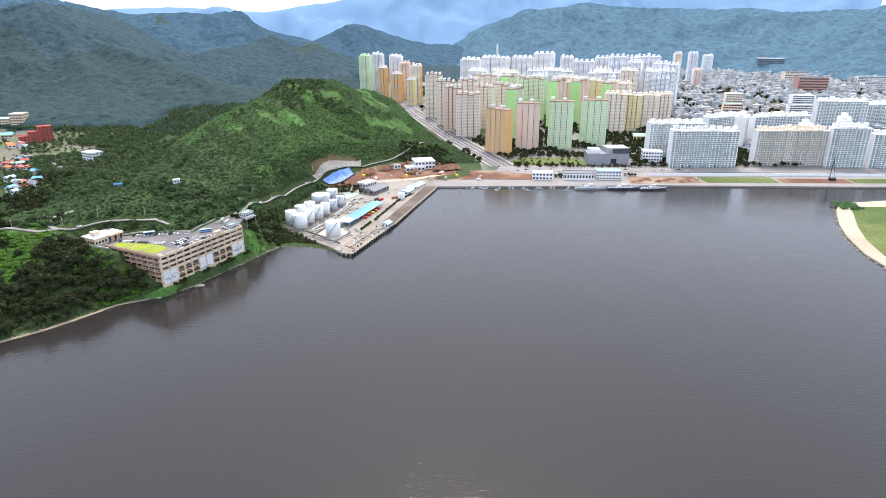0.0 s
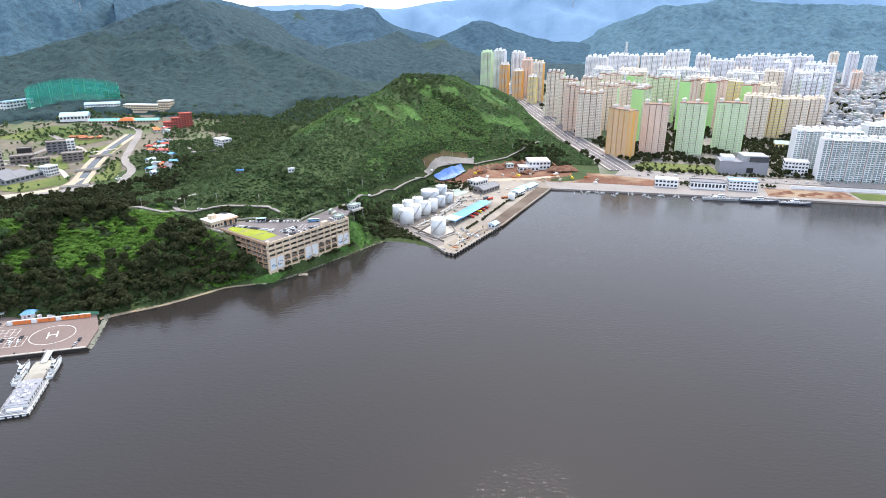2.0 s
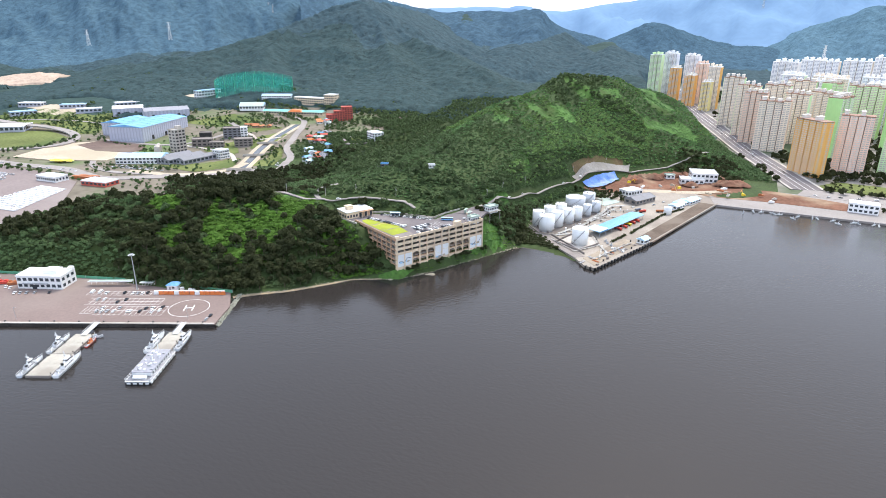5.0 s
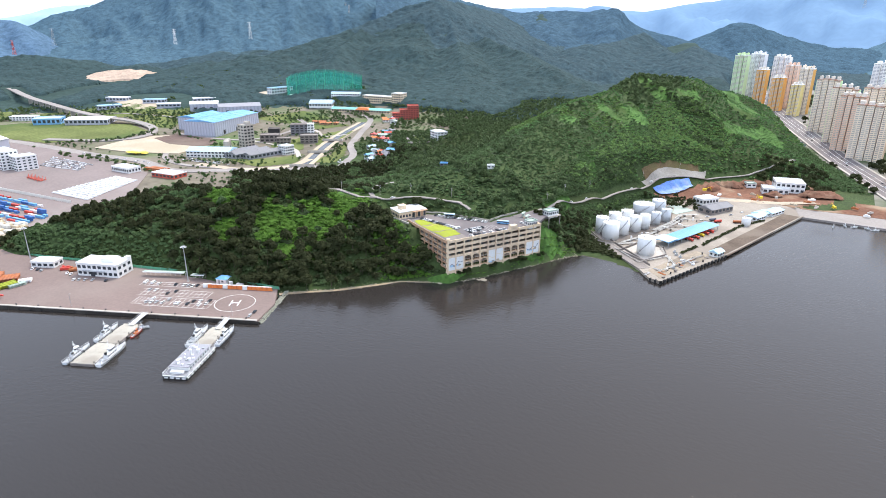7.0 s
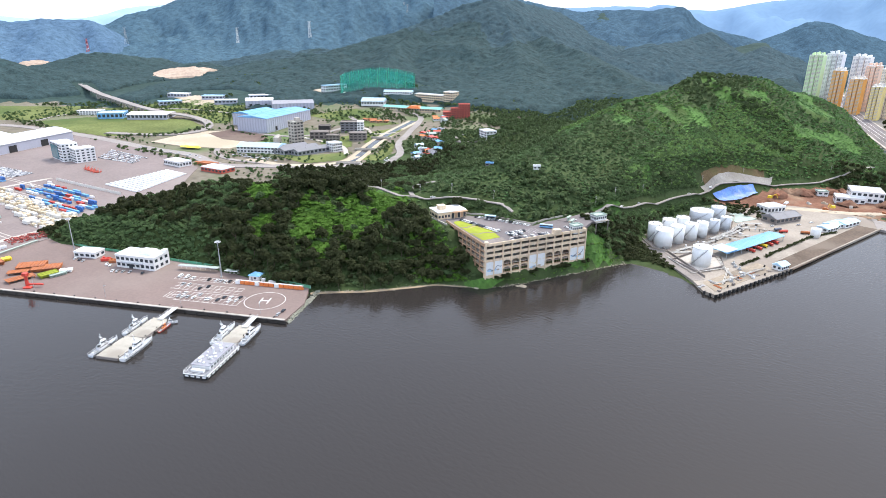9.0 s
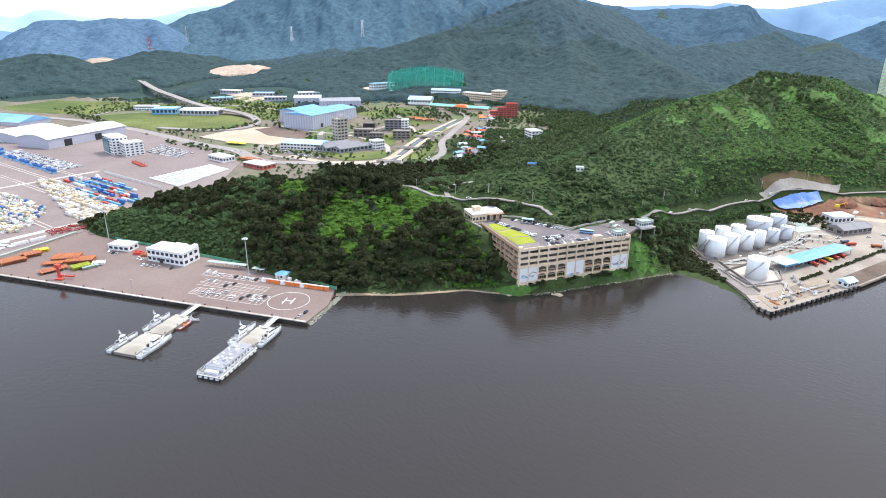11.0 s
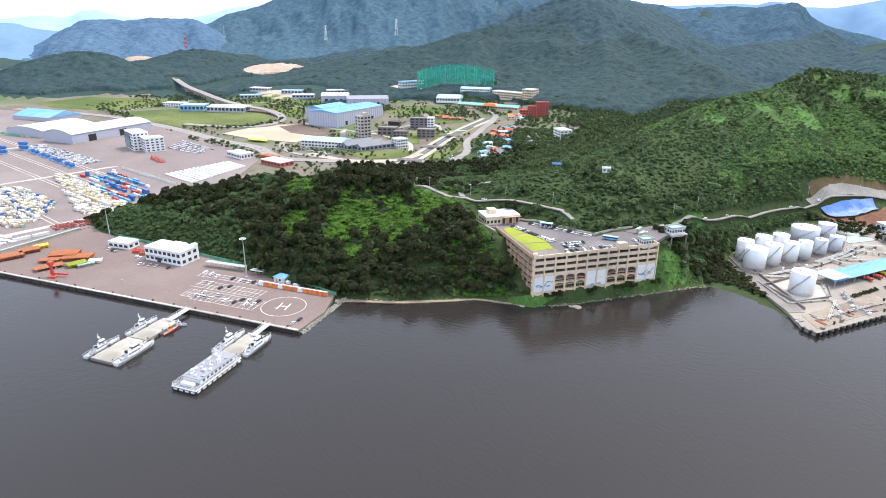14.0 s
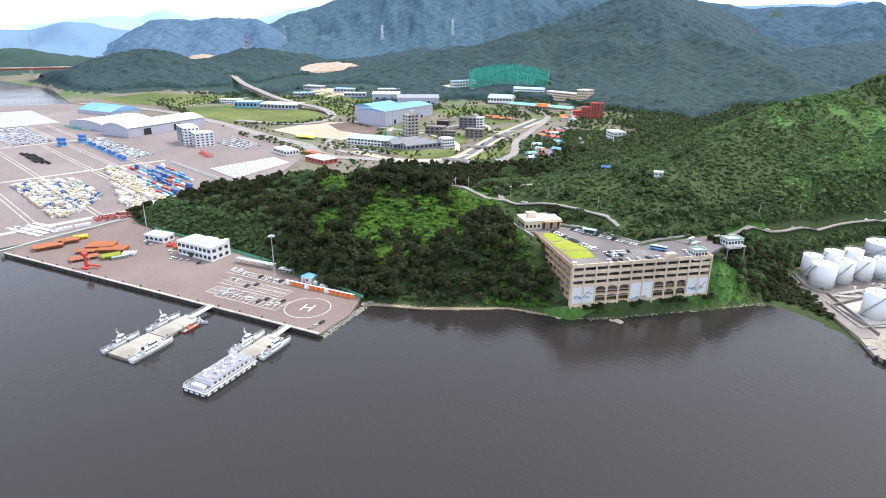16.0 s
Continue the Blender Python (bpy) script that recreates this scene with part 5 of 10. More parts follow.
CITY_ROAD = smooth_line([(66, 660, 3.2), (42, 740, 3.4), (14, 830, 4.2), (-20, 950, 6.8), (-60, 1090, 9.8), (-105, 1250, 13.5), (-150, 1420, 17)], 6)
strip(bm, CITY_ROAD, 26, 0, 1.2)
tagged(part("road_city", bm, M_asph), "broad grey avenue running up the valley", "road", kind="structure")
for off, m, wd in ((-13.5, M_conc, 2.4), (13.5, M_conc, 2.4), (0, M_line, 0.5), (-6, M_line, 0.3), (6, M_line, 0.3)):
    bm = bmesh.new()
    pts = []
    for i, q in enumerate(CITY_ROAD):
        a, b2 = CITY_ROAD[max(i - 1, 0)], CITY_ROAD[min(i + 1, len(CITY_ROAD) - 1)]
        dx, dy = b2[0] - a[0], b2[1] - a[1]
        l = math.hypot(dx, dy)
        pts.append((q[0] - dy / l * off, q[1] + dx / l * off, q[2] + (0.3 if abs(off) > 10 else 0.03)))
    strip(bm, pts, wd, 0, 0.4 if abs(off) > 10 else 0.05)
    tagged(part("kerb" if abs(off) > 10 else "lane_marking", bm, m), "pale kerb along the avenue" if abs(off) > 10 else "white lane line on the avenue", "kerb" if abs(off) > 10 else "marking", kind="structure")
for k in range(12):
    bm = bmesh.new()
    box(bm, 0, 0, 0, 118, 0.4, 3.0)
    for j in range(20):
        box(bm, -59 + j * 6.2, -0.3, 0, 0.4, 0.4, 3.2)
    if k < 4:
        o = part("site_fence", bm, P_white)
        o.matrix_world = pose(270 + k * 120, 612 - k * 2.6, 2.9, 0, 0, -1.4)
        tagged(o, "long pale site fence along the waterfront road", "fence", "waterfront fence panels")
    else:
        bm.free()
wf = np.concatenate([scatter(x0, x1, y0, y1, st2, lambda x, y, z: (fbm(x / 9, y / 9, 2, 3) > cut) & inside(x, y, [(30, 590), (420, 590), (420, 700), (60, 706)])) for x0, x1, y0, y1, st2, cut in ((115, 131, 606, 614, 3.5, 0.2), (138, 200, 653, 658, 4.0, 0.3), (72, 156, 668, 702, 7.0, 0.45), (170, 330, 654, 658, 5.0, 0.4), (186, 200, 612, 618, 4.0, 0.3))])
wf[:, 2] = 2.9
joined("waterfront_trees", LIGHT, wf, rng.uniform(0.35, 0.75, len(wf)), M_leaf, "small dark trees and shrubs along the waterfront", "trees")
# heaped earth on the building plots
for k in range(9):
    hx, hy = 190 + 7.5 * k, 588 + 5 * (k % 3)
    bm = bmesh.new()
    cyl(bm, 0, 0, 0, 3.4 + (k % 3), 1.1 + 0.3 * (k % 4), 9, 0.8)
    for v in bm.verts:
        v.co.x *= 1.3 + 0.25 * math.sin(v.co.y * 3 + k)
    o = part("soil_heap", bm, M_soil)
    o.matrix_world = pose(hx, hy, 2.95, 0, 0, 40 * k)
    tagged(o, "small heap of red-brown earth on the plot", "soil heap", "soil heaps on the waterfront plot")
# reclaimed spit on the far side of the bay
slab("ground_spit", [(345, 512), (330, 492), (310, 455), (297, 424), (287, 388), (284, 340), (310, 300), (420, 290), (700, 300), (700, 520), (392, 521)], -4, 2.4, M_sand, "flat sandy reclaimed land in the bay", "ground")
slab("ground_spit_grass", [(347, 500), (336, 478), (319, 446), (307, 418), (298, 386), (296, 348), (330, 322), (690, 330), (690, 508)], 2.2, 2.55, M_field, "dry grass on the reclaimed land", "grass")
rip = [(345, 513), (330, 492), (310, 455), (297, 424), (287, 388), (284, 340), (310, 300)]
pts = []
for a, b2 in zip(rip, rip[1:]):
    n = int(math.hypot(b2[0] - a[0], b2[1] - a[1]) / 1.1)
    for k in range(n):
        for j in range(3):
            t = (k + rng.random()) / n
            pts.append((a[0] + (b2[0] - a[0]) * t + rng.uniform(-3, 1.5), a[1] + (b2[1] - a[1]) * t + rng.uniform(-1.5, 1.5), rng.uniform(-0.3, 1.6)))
ROCKS = [(ICO_V * (1 + np.random.default_rng(k).uniform(-0.3, 0.3, (len(ICO_V), 1))) * (1, 0.8, 0.6), ICO_F) for k in range(5)]
joined("spit_rocks", ROCKS, np.array(pts), rng.uniform(0.5, 1.1, len(pts)), M_rock, "grey rock armour edging the reclaimed land", "rocks")
sp = scatter(338, 356, 494, 514, 3.0, lambda x, y, z: x > 0)
sp[:, 2] = 2.3
joined("spit_bushes", BUSH, sp, rng.uniform(1.0, 1.6, len(sp)), M_leaf_b, "green bushes at the tip of the reclaimed land", "bushes")

# ---- vehicles ----
def car_base(m_paint, label, length=4.5, van=False):
    """A car standing on 0, its nose to +x."""
    c = thing("car" if not van else "van", label, "car" if not van else "van", pose(0, 0, 0), "parked cars")
    w, h1 = 1.8, 0.78
    bm = bmesh.new()
    box(bm, 0, 0, 0.25, length, w, h1 - 0.2, 0, 0.12)
    if van:
        box(bm, -0.25, 0, 0.7, length - 0.6, w - 0.06, 1.15, 0, 0.12)
    part("body", bm, m_paint, c)
    bm = bmesh.new()
    if van:
        box(bm, 0.05, 0, 1.22, length - 0.9, w, 0.42)
    else:
        box(bm, -0.25, 0, h1, length * 0.52, w - 0.14, 0.5, 0, 0, 0.78)
    part("glasshouse", bm, M_glass, c)
    bm = bmesh.new()
    box(bm, -0.25, 0, (h1 + 0.5) if not van else 1.86, (length * 0.36) if not van else length - 0.9, w - 0.45, 0.06, 0, 0.02)
    part("roof", bm, m_paint, c)
    for sx in (-1, 1):
        for sy in (-1, 1):
            bm = bmesh.new()
            cyl(bm, 0, 0, -0.1, 0.32, 0.2, 10, None, pose(sx * length * 0.31, sy * (w / 2 - 0.08), 0.32, 90, 0, 0))
            part("wheel", bm, M_black, c)
    return c


P_silver = mat("silver_car_paint", (0.52, 0.53, 0.54), 0.35, 0.06, 0.3, 2.0, metal=0.4)
P_blackc = mat("black_car_paint", (0.025, 0.026, 0.03), 0.25, 0.1, 0.3, 2.0)
P_whitec = mat("white_car_paint", (0.82, 0.82, 0.81), 0.3, 0.04, 0.3, 2.0)
CARS, CAR = {}, 1 / 1.42


def put_car(x, y, z, rot, kind):
    if kind not in CARS:
        spec = {"w": (P_whitec, "white parked car"), "b": (P_blackc, "black parked car"), "s": (P_silver, "silver-grey parked car"), "v": (P_whitec, "white parked van"), "r": (M_red, "red parked car")}[kind]
        CARS[kind] = car_base(spec[0], spec[1] + " on marked tarmac", 4.5 if kind != "v" else 5.2, kind == "v")
        CARS[kind].matrix_world = pose(x, y, z, 0, 0, rot) @ Matrix.Scale(CAR, 4)
        return CARS[kind]
    return copy_thing(CARS[kind], pose(x, y, z, 0, 0, rot))


# ---- the quay with the helicopter landing circle ----
QROT = 25.84


def Q(s, v):
    """Quay frame: s along the edge from its corner, v inland."""
    return -210 - 0.900 * s - 0.436 * v, 233 - 0.436 * s + 0.900 * v


def QP(s, v, z=3.0, turn=0):
    return pose(*Q(s, v), z, 0, 0, QROT + turn)


yard = [Q(*p) for p in ((0, 0), (203, 0), (205, 16), (200, 48), (196, 78), (168, 66), (113, 59), (62, 52), (34, 45), (4, 37), (-1, 20))]
slab("pavement_quay", yard, -4, 3.0, M_yard, "worn brown-grey quay paving", "quay")
bm = bmesh.new()
box(bm, *Q(101, -0.18), -4, 204, 0.3, 6.85, QROT)
tagged(part("quay_wall", bm, M_face), "dark stained concrete quay face", "wall", kind="structure")
bm = bmesh.new()
for k in range(34):  # cope blocks
    box(bm, *Q(3 + k * 6, 0.45), 2.95, 5.8, 1.3, 0.4, QROT, 0.06)
tagged(part("quay_cope", bm, M_conc), "pale concrete cope along the quay edge", "kerb", kind="structure")
bm = bmesh.new()
for k in range(34):
    box(bm, *Q(3 + k * 6, -0.45), 1.5, 0.5, 0.3, 1.1, QROT)
tagged(part("quay_fenders", bm, M_black), "black rubber fenders on the quay face", "fender", kind="stuff")
bm = bmesh.new()
for k in range(17):
    x, y = Q(6 + k * 12, 1.7)
    cyl(bm, x, y, 3.0, 0.28, 0.5, 8)
    cyl(bm, x, y, 3.5, 0.42, 0.16, 8)
tagged(part("bollards", bm, M_dark), "row of dark mooring bollards", "bollards", kind="stuff")

# painted marks
bm = bmesh.new()
n = 72
ring = []
for k in range(n):
    a = 2 * math.pi * k / n
    ring.append([bm.verts.new((r * math.cos(a), r * math.sin(a), 0)) for r in (9.75, 10.05)])
for a, b2 in zip(ring, ring[1:] + ring[:1]):
    bm.faces.new((a[0], a[1], b2[1], b2[0]))
o = part("helipad_circle", bm, M_line)
o.matrix_world = QP(19, 18, 3.03)
tagged(o, "white painted landing circle on the paving", "marking", kind="structure")
bm = bmesh.new()
for sx in (-2.0, 2.0):
    box(bm, sx, 0, 0, 0.6, 6.6, 0.02)
box(bm, 0, 0, 0.001, 3.3, 0.75, 0.019)
o = part("helipad_letter", bm, M_line)
o.matrix_world = QP(19, 18, 3.02, 8)
tagged(o, "white painted letter H in the circle", "marking", kind="structure")


def bays(name, s0, s1, v0, v1, step):
    bm = bmesh.new()
    k = s0
    while k <= s1 + 0.01:
        box(bm, *Q(k, (v0 + v1) / 2), 3.0, 0.15, abs(v1 - v0), 0.03, QROT)
        k += step
    box(bm, *Q((s0 + s1) / 2, (v0 + v1) / 2), 3.0, s1 - s0, 0.15, 0.034, QROT)
    for v in (v0, v1):
        box(bm, *Q((s0 + s1) / 2, v), 3.0, s1 - s0 + 0.15, 0.15, 0.034, QROT)
    tagged(part(name, bm, M_line), "white painted parking bays", "marking", kind="structure")


bays("parking_marks_a", 30, 64, 9.5, 19.5, 2.6)
bays("parking_marks_b", 36, 74.5, 21.5, 29.0, 2.6)
bays("parking_marks_c", 46, 80, 33.0, 38.0, 2.6)
bays("parking_marks_d", 65.5, 71, 11, 18.6, 1.8)
for s, v, k in ((77.9, 36.5, "v"), (73.6, 36.2, "v"), (69.8, 35.5, "w"), (60.3, 35.5, "b"), (55.5, 35.3, "w"), (53.0, 35.2, "s"), (50.5, 34.9, "w"), (48.1, 35.6, "b"), (70.2, 27.3, "s"), (66.8, 27.2, "w"), (58.5, 24.0, "b"), (55.4, 27.0, "b"),
                (63.5, 13.0, "s"), (62.3, 17.2, "w"), (61.0, 13.0, "w"), (58.4, 13.4, "s"), (55.1, 13.2, "w"), (53.7, 17.2, "s"), (48.1, 13.4, "w"), (46.8, 13.4, "w"), (41.9, 13.2, "b"), (40.2, 16.6, "b"), (35.8, 13.2, "w"), (37.0, 17.2, "w"), (32.6, 14.6, "w"), (32.4, 18.0, "b"),
                (119, 34.5, "w"), (116.2, 34.8, "s"), (112.7, 35.0, "s"), (108.6, 35.3, "s"), (100.9, 35.5, "b"), (126, 41.5, "w"), (129, 42.5, "w"), (4.8, 8.9, "b"), (5.5, 4.8, "s"), (149, 45, "b"), (146, 44, "s"), (153, 46, "w")):
    put_car(*Q(s, v), 3.02, QROT + 90 + float(rng.uniform(-6, 6)) + (0 if s < 100 else 20), k)

# orange and white barrier beside the circle
barrier = thing("water_barrier", "long row of orange and white plastic barriers", "barrier", QP(24, 34.5))
for k in range(14):
    bm = bmesh.new()
    box(bm, -19 + k * 2.75, 0, 0, 2.6, 1.1, 1.9, 0, 0.1, 0.8)
    part("barrier_block", bm, M_orange if (k % 4) or k > 9 else M_white, barrier)
bm = bmesh.new()
box(bm, -1.0, 0.2, 1.92, 38, 0.7, 0.25)
part("cap_rail", bm, M_white, barrier)
# fence along the foot of the wood
fence = thing("fence", "green wire fence at the foot of the wood", "fence", pose(0, 0, 0))
fl = smooth_line([Q(*p) for p in ((3, 37), (34, 44.5), (62, 51.5), (86, 55), (113, 58.5), (140, 62), (168, 65.5), (193, 76))], 4)
for a, b2 in zip(fl, fl[1:]):
    bm = bmesh.new()
    d = math.hypot(b2[0] - a[0], b2[1] - a[1])
    box(bm, (a[0] + b2[0]) / 2, (a[1] + b2[1]) / 2, 2.9, d, 0.08, 1.7, math.degrees(math.atan2(b2[1] - a[1], b2[0] - a[0])))
    part("fence_panel", bm, M_green, fence)
    bm = bmesh.new()
    cyl(bm, a[0], a[1], 2.8, 0.09, 2.0, 6)
    part("post", bm, M_steel, fence)


def office_quay():
    t_ob = block("quay_office", "white two-storey harbour office with flat roof", "office", *Q(108.4, 46.5), 3.0, 25, 12, 7.0, 23, M_white, M_white, 2, 8)
    bm = bmesh.new()
    box(bm, 4, 1, 7.2, 8, 6, 2.2, 0, 0.1)
    part("roof_room", bm, M_white, t_ob)
    bm = bmesh.new()
    box(bm, 11.3, 5.3, 0, 2.6, 2.6, 9.0, 0, 0.05)
    part("stair_tower", bm, M_white, t_ob)
    bm = bmesh.new()
    box(bm, -2, -6.6, 3.2, 14, 1.4, 0.25)
    part("canopy", bm, M_steel, t_ob)
    bm = bmesh.new()
    box(bm, -3, -6.1, 0.1, 2.4, 0.3, 2.4)
    part("door", bm, M_glass, t_ob)


office_quay()
block("quay_shed", "small white flat-roofed quay shed", "shed", *Q(149, 53), 3.0, 14, 8, 3.0, 28, M_white, M_white, 1, 4)


def walkway(s0, s1, v):
    t_ob = thing("covered_walkway", "long covered walkway with pale green roof", "walkway", QP((s0 + s1) / 2, v, 3.0, 2))
    n = 9
    w = s1 - s0
    bm = bmesh.new()
    box(bm, 0, 0, 2.5, w, 2.6, 0.22, 0, 0.05)
    part("roof", bm, M_greenr, t_ob)
    bm = bmesh.new()
    box(bm, 0, -1.32, 2.35, w + 0.1, 0.12, 0.5)
    part("fascia", bm, M_white, t_ob)
    for k in range(n):
        bm = bmesh.new()
        cyl(bm, -w / 2 + 0.5 + k * (w - 1) / (n - 1), 1.0, 0, 0.08, 2.5, 6)
        part("post", bm, M_white, t_ob)


walkway(61, 85, 46.5)
walkway(48.5, 56, 45)


def guard_hut(x, y, z, rot, w, roofm):
    t_ob = thing("guard_hut", "white hut with bright blue hipped roof", "hut", pose(x, y, z, 0, 0, rot))
    bm = bmesh.new()
    box(bm, 0, 0, 0, w, w * 0.85, 2.7)
    part("wall", bm, M_white, t_ob)
    bm = bmesh.new()
    box(bm, 0, 0, 2.7, w + 0.9, w * 0.85 + 0.9, 1.1, 0, 0, 0.35)
    part("roof", bm, roofm, t_ob)
    bm = bmesh.new()
    box(bm, 0.8, -w * 0.425 - 0.02, 1.0, 1.2, 0.1, 1.0)
    part("window", bm, M_glass, t_ob)
    bm = bmesh.new()
    box(bm, -1.2, -w * 0.425 - 0.02, 0, 0.9, 0.1, 2.0)
    part("door", bm, M_steel, t_ob)


guard_hut(*Q(36.5, 42.5), 3.0, 20, 6.0, M_blue)
for s, v in ((31.5, 40.5), (26.5, 38.8), (24.5, 38.2)):
    bm = bmesh.new()
    box(bm, 0, 0, 0, 2.0, 1.4, 1.5, 0, 0.1)
    cyl(bm, 0, 0, 1.5, 0.25, 0.3, 8)
    o = part("utility_cabinet", bm, M_white)
    o.matrix_world = QP(s, v, 3.0, 10)
    tagged(o, "small white utility cabinet behind the barrier", "cabinet", "utility cabinets")


def mast(x, y, z, h):
    t_ob = thing("light_mast", "tall grey floodlight mast with lamp ring", "light mast", pose(x, y, z), "floodlight masts")
    bm = bmesh.new()
    cyl(bm, 0, 0, 0.4, 0.38, h, 12, 0.16)
    part("pole", bm, M_steel, t_ob)
    bm = bmesh.new()
    cyl(bm, 0, 0, 0, 0.8, 0.45, 12)
    part("base", bm, M_conc, t_ob)
    bm = bmesh.new()
    cyl(bm, 0, 0, h + 0.3, 1.3, 0.25, 12)
    part("ring", bm, M_steel, t_ob)
    for k in range(8):
        a = k * math.pi / 4
        bm = bmesh.new()
        box(bm, 1.35 * math.cos(a), 1.35 * math.sin(a), h - 0.05, 0.6, 0.5, 0.35, math.degrees(a))
        part("lamp", bm, M_white, t_ob)


mast(*Q(56, 40.5), 3.0, 20)
mast(*Q(161, 55), 3.0, 21)

# riprap along the quay's end
pts = []
for k in range(620):
    v = rng.uniform(1, 38)
    s = rng.uniform(-4.2, -0.3)
    pts.append((*Q(s, v), 2.4 + s * 0.6 + rng.uniform(-0.2, 0.2)))
joined("quay_rocks", ROCKS, np.array(pts), rng.uniform(0.35, 0.7, len(pts)), M_rockd, "pale rock armour at the end of the quay", "rocks")

# steel racks and pieces on the far part of the quay
def rack(s, v, l, w, h, rot, m, label, legs=True):
    t_ob = thing("steel_rack", label, "steel rack", QP(s, v, 3.0, rot), "steel racks on the quay")
    for k in range(3):
        bm = bmesh.new()
        box(bm, 0, 0, h - 0.25 - k * 0.5, l, w, 0.16)
        part("tray", bm, m, t_ob)
        n = max(3, int(l / 1.6))
        for j in range(n + 1) if k == 0 else ():
            o = obj("slat", shared_box(0.25, w, 0.22, m, "slat"), None, t_ob)
            o.location = (-l / 2 + j * l / n, 0, h - 0.08)
        if not legs and k == 0:
            break
    for sx in (-1, 1):
        for sy in (-1, 1):
            bm = bmesh.new()
            box(bm, sx * (l / 2 - 0.6), sy * (w / 2 - 0.5), 0, 0.35, 0.35, h - 0.3)
            part("leg", bm, m, t_ob)


rack(191, 16, 14, 8, 1.9, 62, M_rust, "stacked rust-orange steel trays on the quay")
rack(190, 27, 10, 7, 1.9, 62, M_rust, "stacked rust-orange steel trays on the quay")
rack(190.5, 34.5, 7, 5, 1.6, 62, M_yellow, "yellow steel frame on the quay")
rack(166, 29.5, 14, 9, 2.2, 30, M_rust, "stacked rust-orange steel trays on the quay")
rack(156, 29, 14, 8, 1.9, 30, M_rust, "stacked rust-orange steel trays on the quay")
rack(148, 21.5, 9, 6, 1.8, 62, M_turf, "yellow-green painted steel tray on the quay")
rack(143.5, 23, 8, 4, 1.5, 62, M_greenr, "pale green painted steel tray on the quay")
rack(143, 28.5, 6, 4, 1.6, 30, M_white, "white painted steel tray on the quay")
rack(158, 13.5, 13, 6, 1.4, 62, M_rust, "rust-red open steel frame on the quay", False)
rack(166, 20.5, 10, 5, 1.5, 30, M_rust, "rust-red open steel frame on the quay", False)
cr = thing("deck_crane", "red pedestal crane lying beside the steel frames", "crane", QP(146.5, 6.5))
bm = bmesh.new()
cyl(bm, 0, 0, 0, 0.9, 6.0, 12, 0.7)
part("pedestal", bm, M_red, cr)
bm = bmesh.new()
box(bm, 0, 0, 6.0, 2.6, 2.2, 1.8, 0, 0.15)
part("cab", bm, M_red, cr)
bm = bmesh.new()
box(bm, 4, 1, 1.1, 8, 0.8, 0.8, 12)
part("jib", bm, M_red, cr)
bm = bmesh.new()
box(bm, 1.5, -1.5, 0, 4, 2.2, 0.8, 12, 0.1)
part("base_frame", bm, M_red, cr)
for s, v, m in ((134, 48, M_red), (128, 47, M_rust), (122, 52, M_red)):
    bm = bmesh.new()
    box(bm, 0, 0, 0, 5, 3, 1.6, 0, 0.2)
    cyl(bm, -1, 0.3, 1.6, 0.6, 0.8, 10)
    box(bm, 1.4, 0, 1.6, 1.6, 1.2, 0.5, 10)
    o = part("stored_machine", bm, m)
    o.matrix_world = QP(s, v, 3.0, 20)
    tagged(o, "red machinery stored by the fence", "machinery", "stored machinery")
for k in range(5):
    bm = bmesh.new()
    cyl(bm, 0, 0, 0, 0.08, 6.5, 6)
    box(bm, 0.5, 0, 6.5, 1.2, 0.25, 0.12)
    o = part("lamp_post", bm, M_steel)
    o.matrix_world = QP(14 + k * 42, 4.0, 3.0)
    tagged(o, "thin grey lamp post near the quay edge", "lamp post", "quay lamp posts")


# ---- pontoons and boats ----
def pontoon(s0, s1, v0, v1, label):
    t_ob = thing("pontoon", label, "pontoon", QP((s0 + s1) / 2, (v0 + v1) / 2, SEA))
    w, l = s1 - s0, v1 - v0
    bm = bmesh.new()
    box(bm, 0, 0, -1.2, w, l, 2.3, 0, 0.15)
    part("hull", bm, M_concd, t_ob)
    bm = bmesh.new()
    box(bm, 0, 0, 1.1, w - 0.3, l - 0.3, 0.12)
    part("deck", bm, M_pdeck, t_ob, "worn sand-grey deck")
    for k in range(6):
        bm = bmesh.new()
        cyl(bm, (-1 if k % 2 else 1) * (w / 2 - 0.5), -l / 2 + 1.5 + (k // 2) * (l - 3) / 2, 1.2, 0.22, 0.6, 8)
        part("bollard", bm, M_dark, t_ob)
    for k in range(8):
        bm = bmesh.new()
        cyl(bm, 0, 0, -0.25, 0.45, 0.5, 10, None, pose((-1 if k % 2 else 1) * (w / 2 + 0.1), -l / 2 + 1.5 + (k // 2) * (l - 3) / 3, 0.6, 0, 90, 0))
        part("tyre", bm, M_black, t_ob)
    return t_ob


def gangway(s, v0, v1, z0, z1):
    t_ob = thing("gangway", "pale steel gangway with rails from quay to pontoon", "gangway", QP(s, (v0 + v1) / 2, SEA))
    l = v1 - v0
    bm = bmesh.new()
    ang = math.atan2(z1 - z0, l)
    m = pose(0, 0, (z0 + z1) / 2, math.degrees(ang))
    v = box(bm, 0, 0, -0.1, 2.4, l, 0.3)
    bmesh.ops.transform(bm, matrix=m, verts=bm.verts)
    part("deck", bm, M_white, t_ob)
    for sx in (-1.15, 1.15):
        bm = bmesh.new()
        for hh in (0.6, 1.1):
            rod(bm, (sx, -l / 2, hh), (sx, l / 2, hh), 0.06, 5)
        for k in range(7):
            rod(bm, (sx, -l / 2 + k * l / 6, 0.1), (sx, -l / 2 + k * l / 6, 1.1), 0.05, 5)
        bmesh.ops.transform(bm, matrix=m, verts=bm.verts)
        part("rail", bm, M_steel, t_ob)


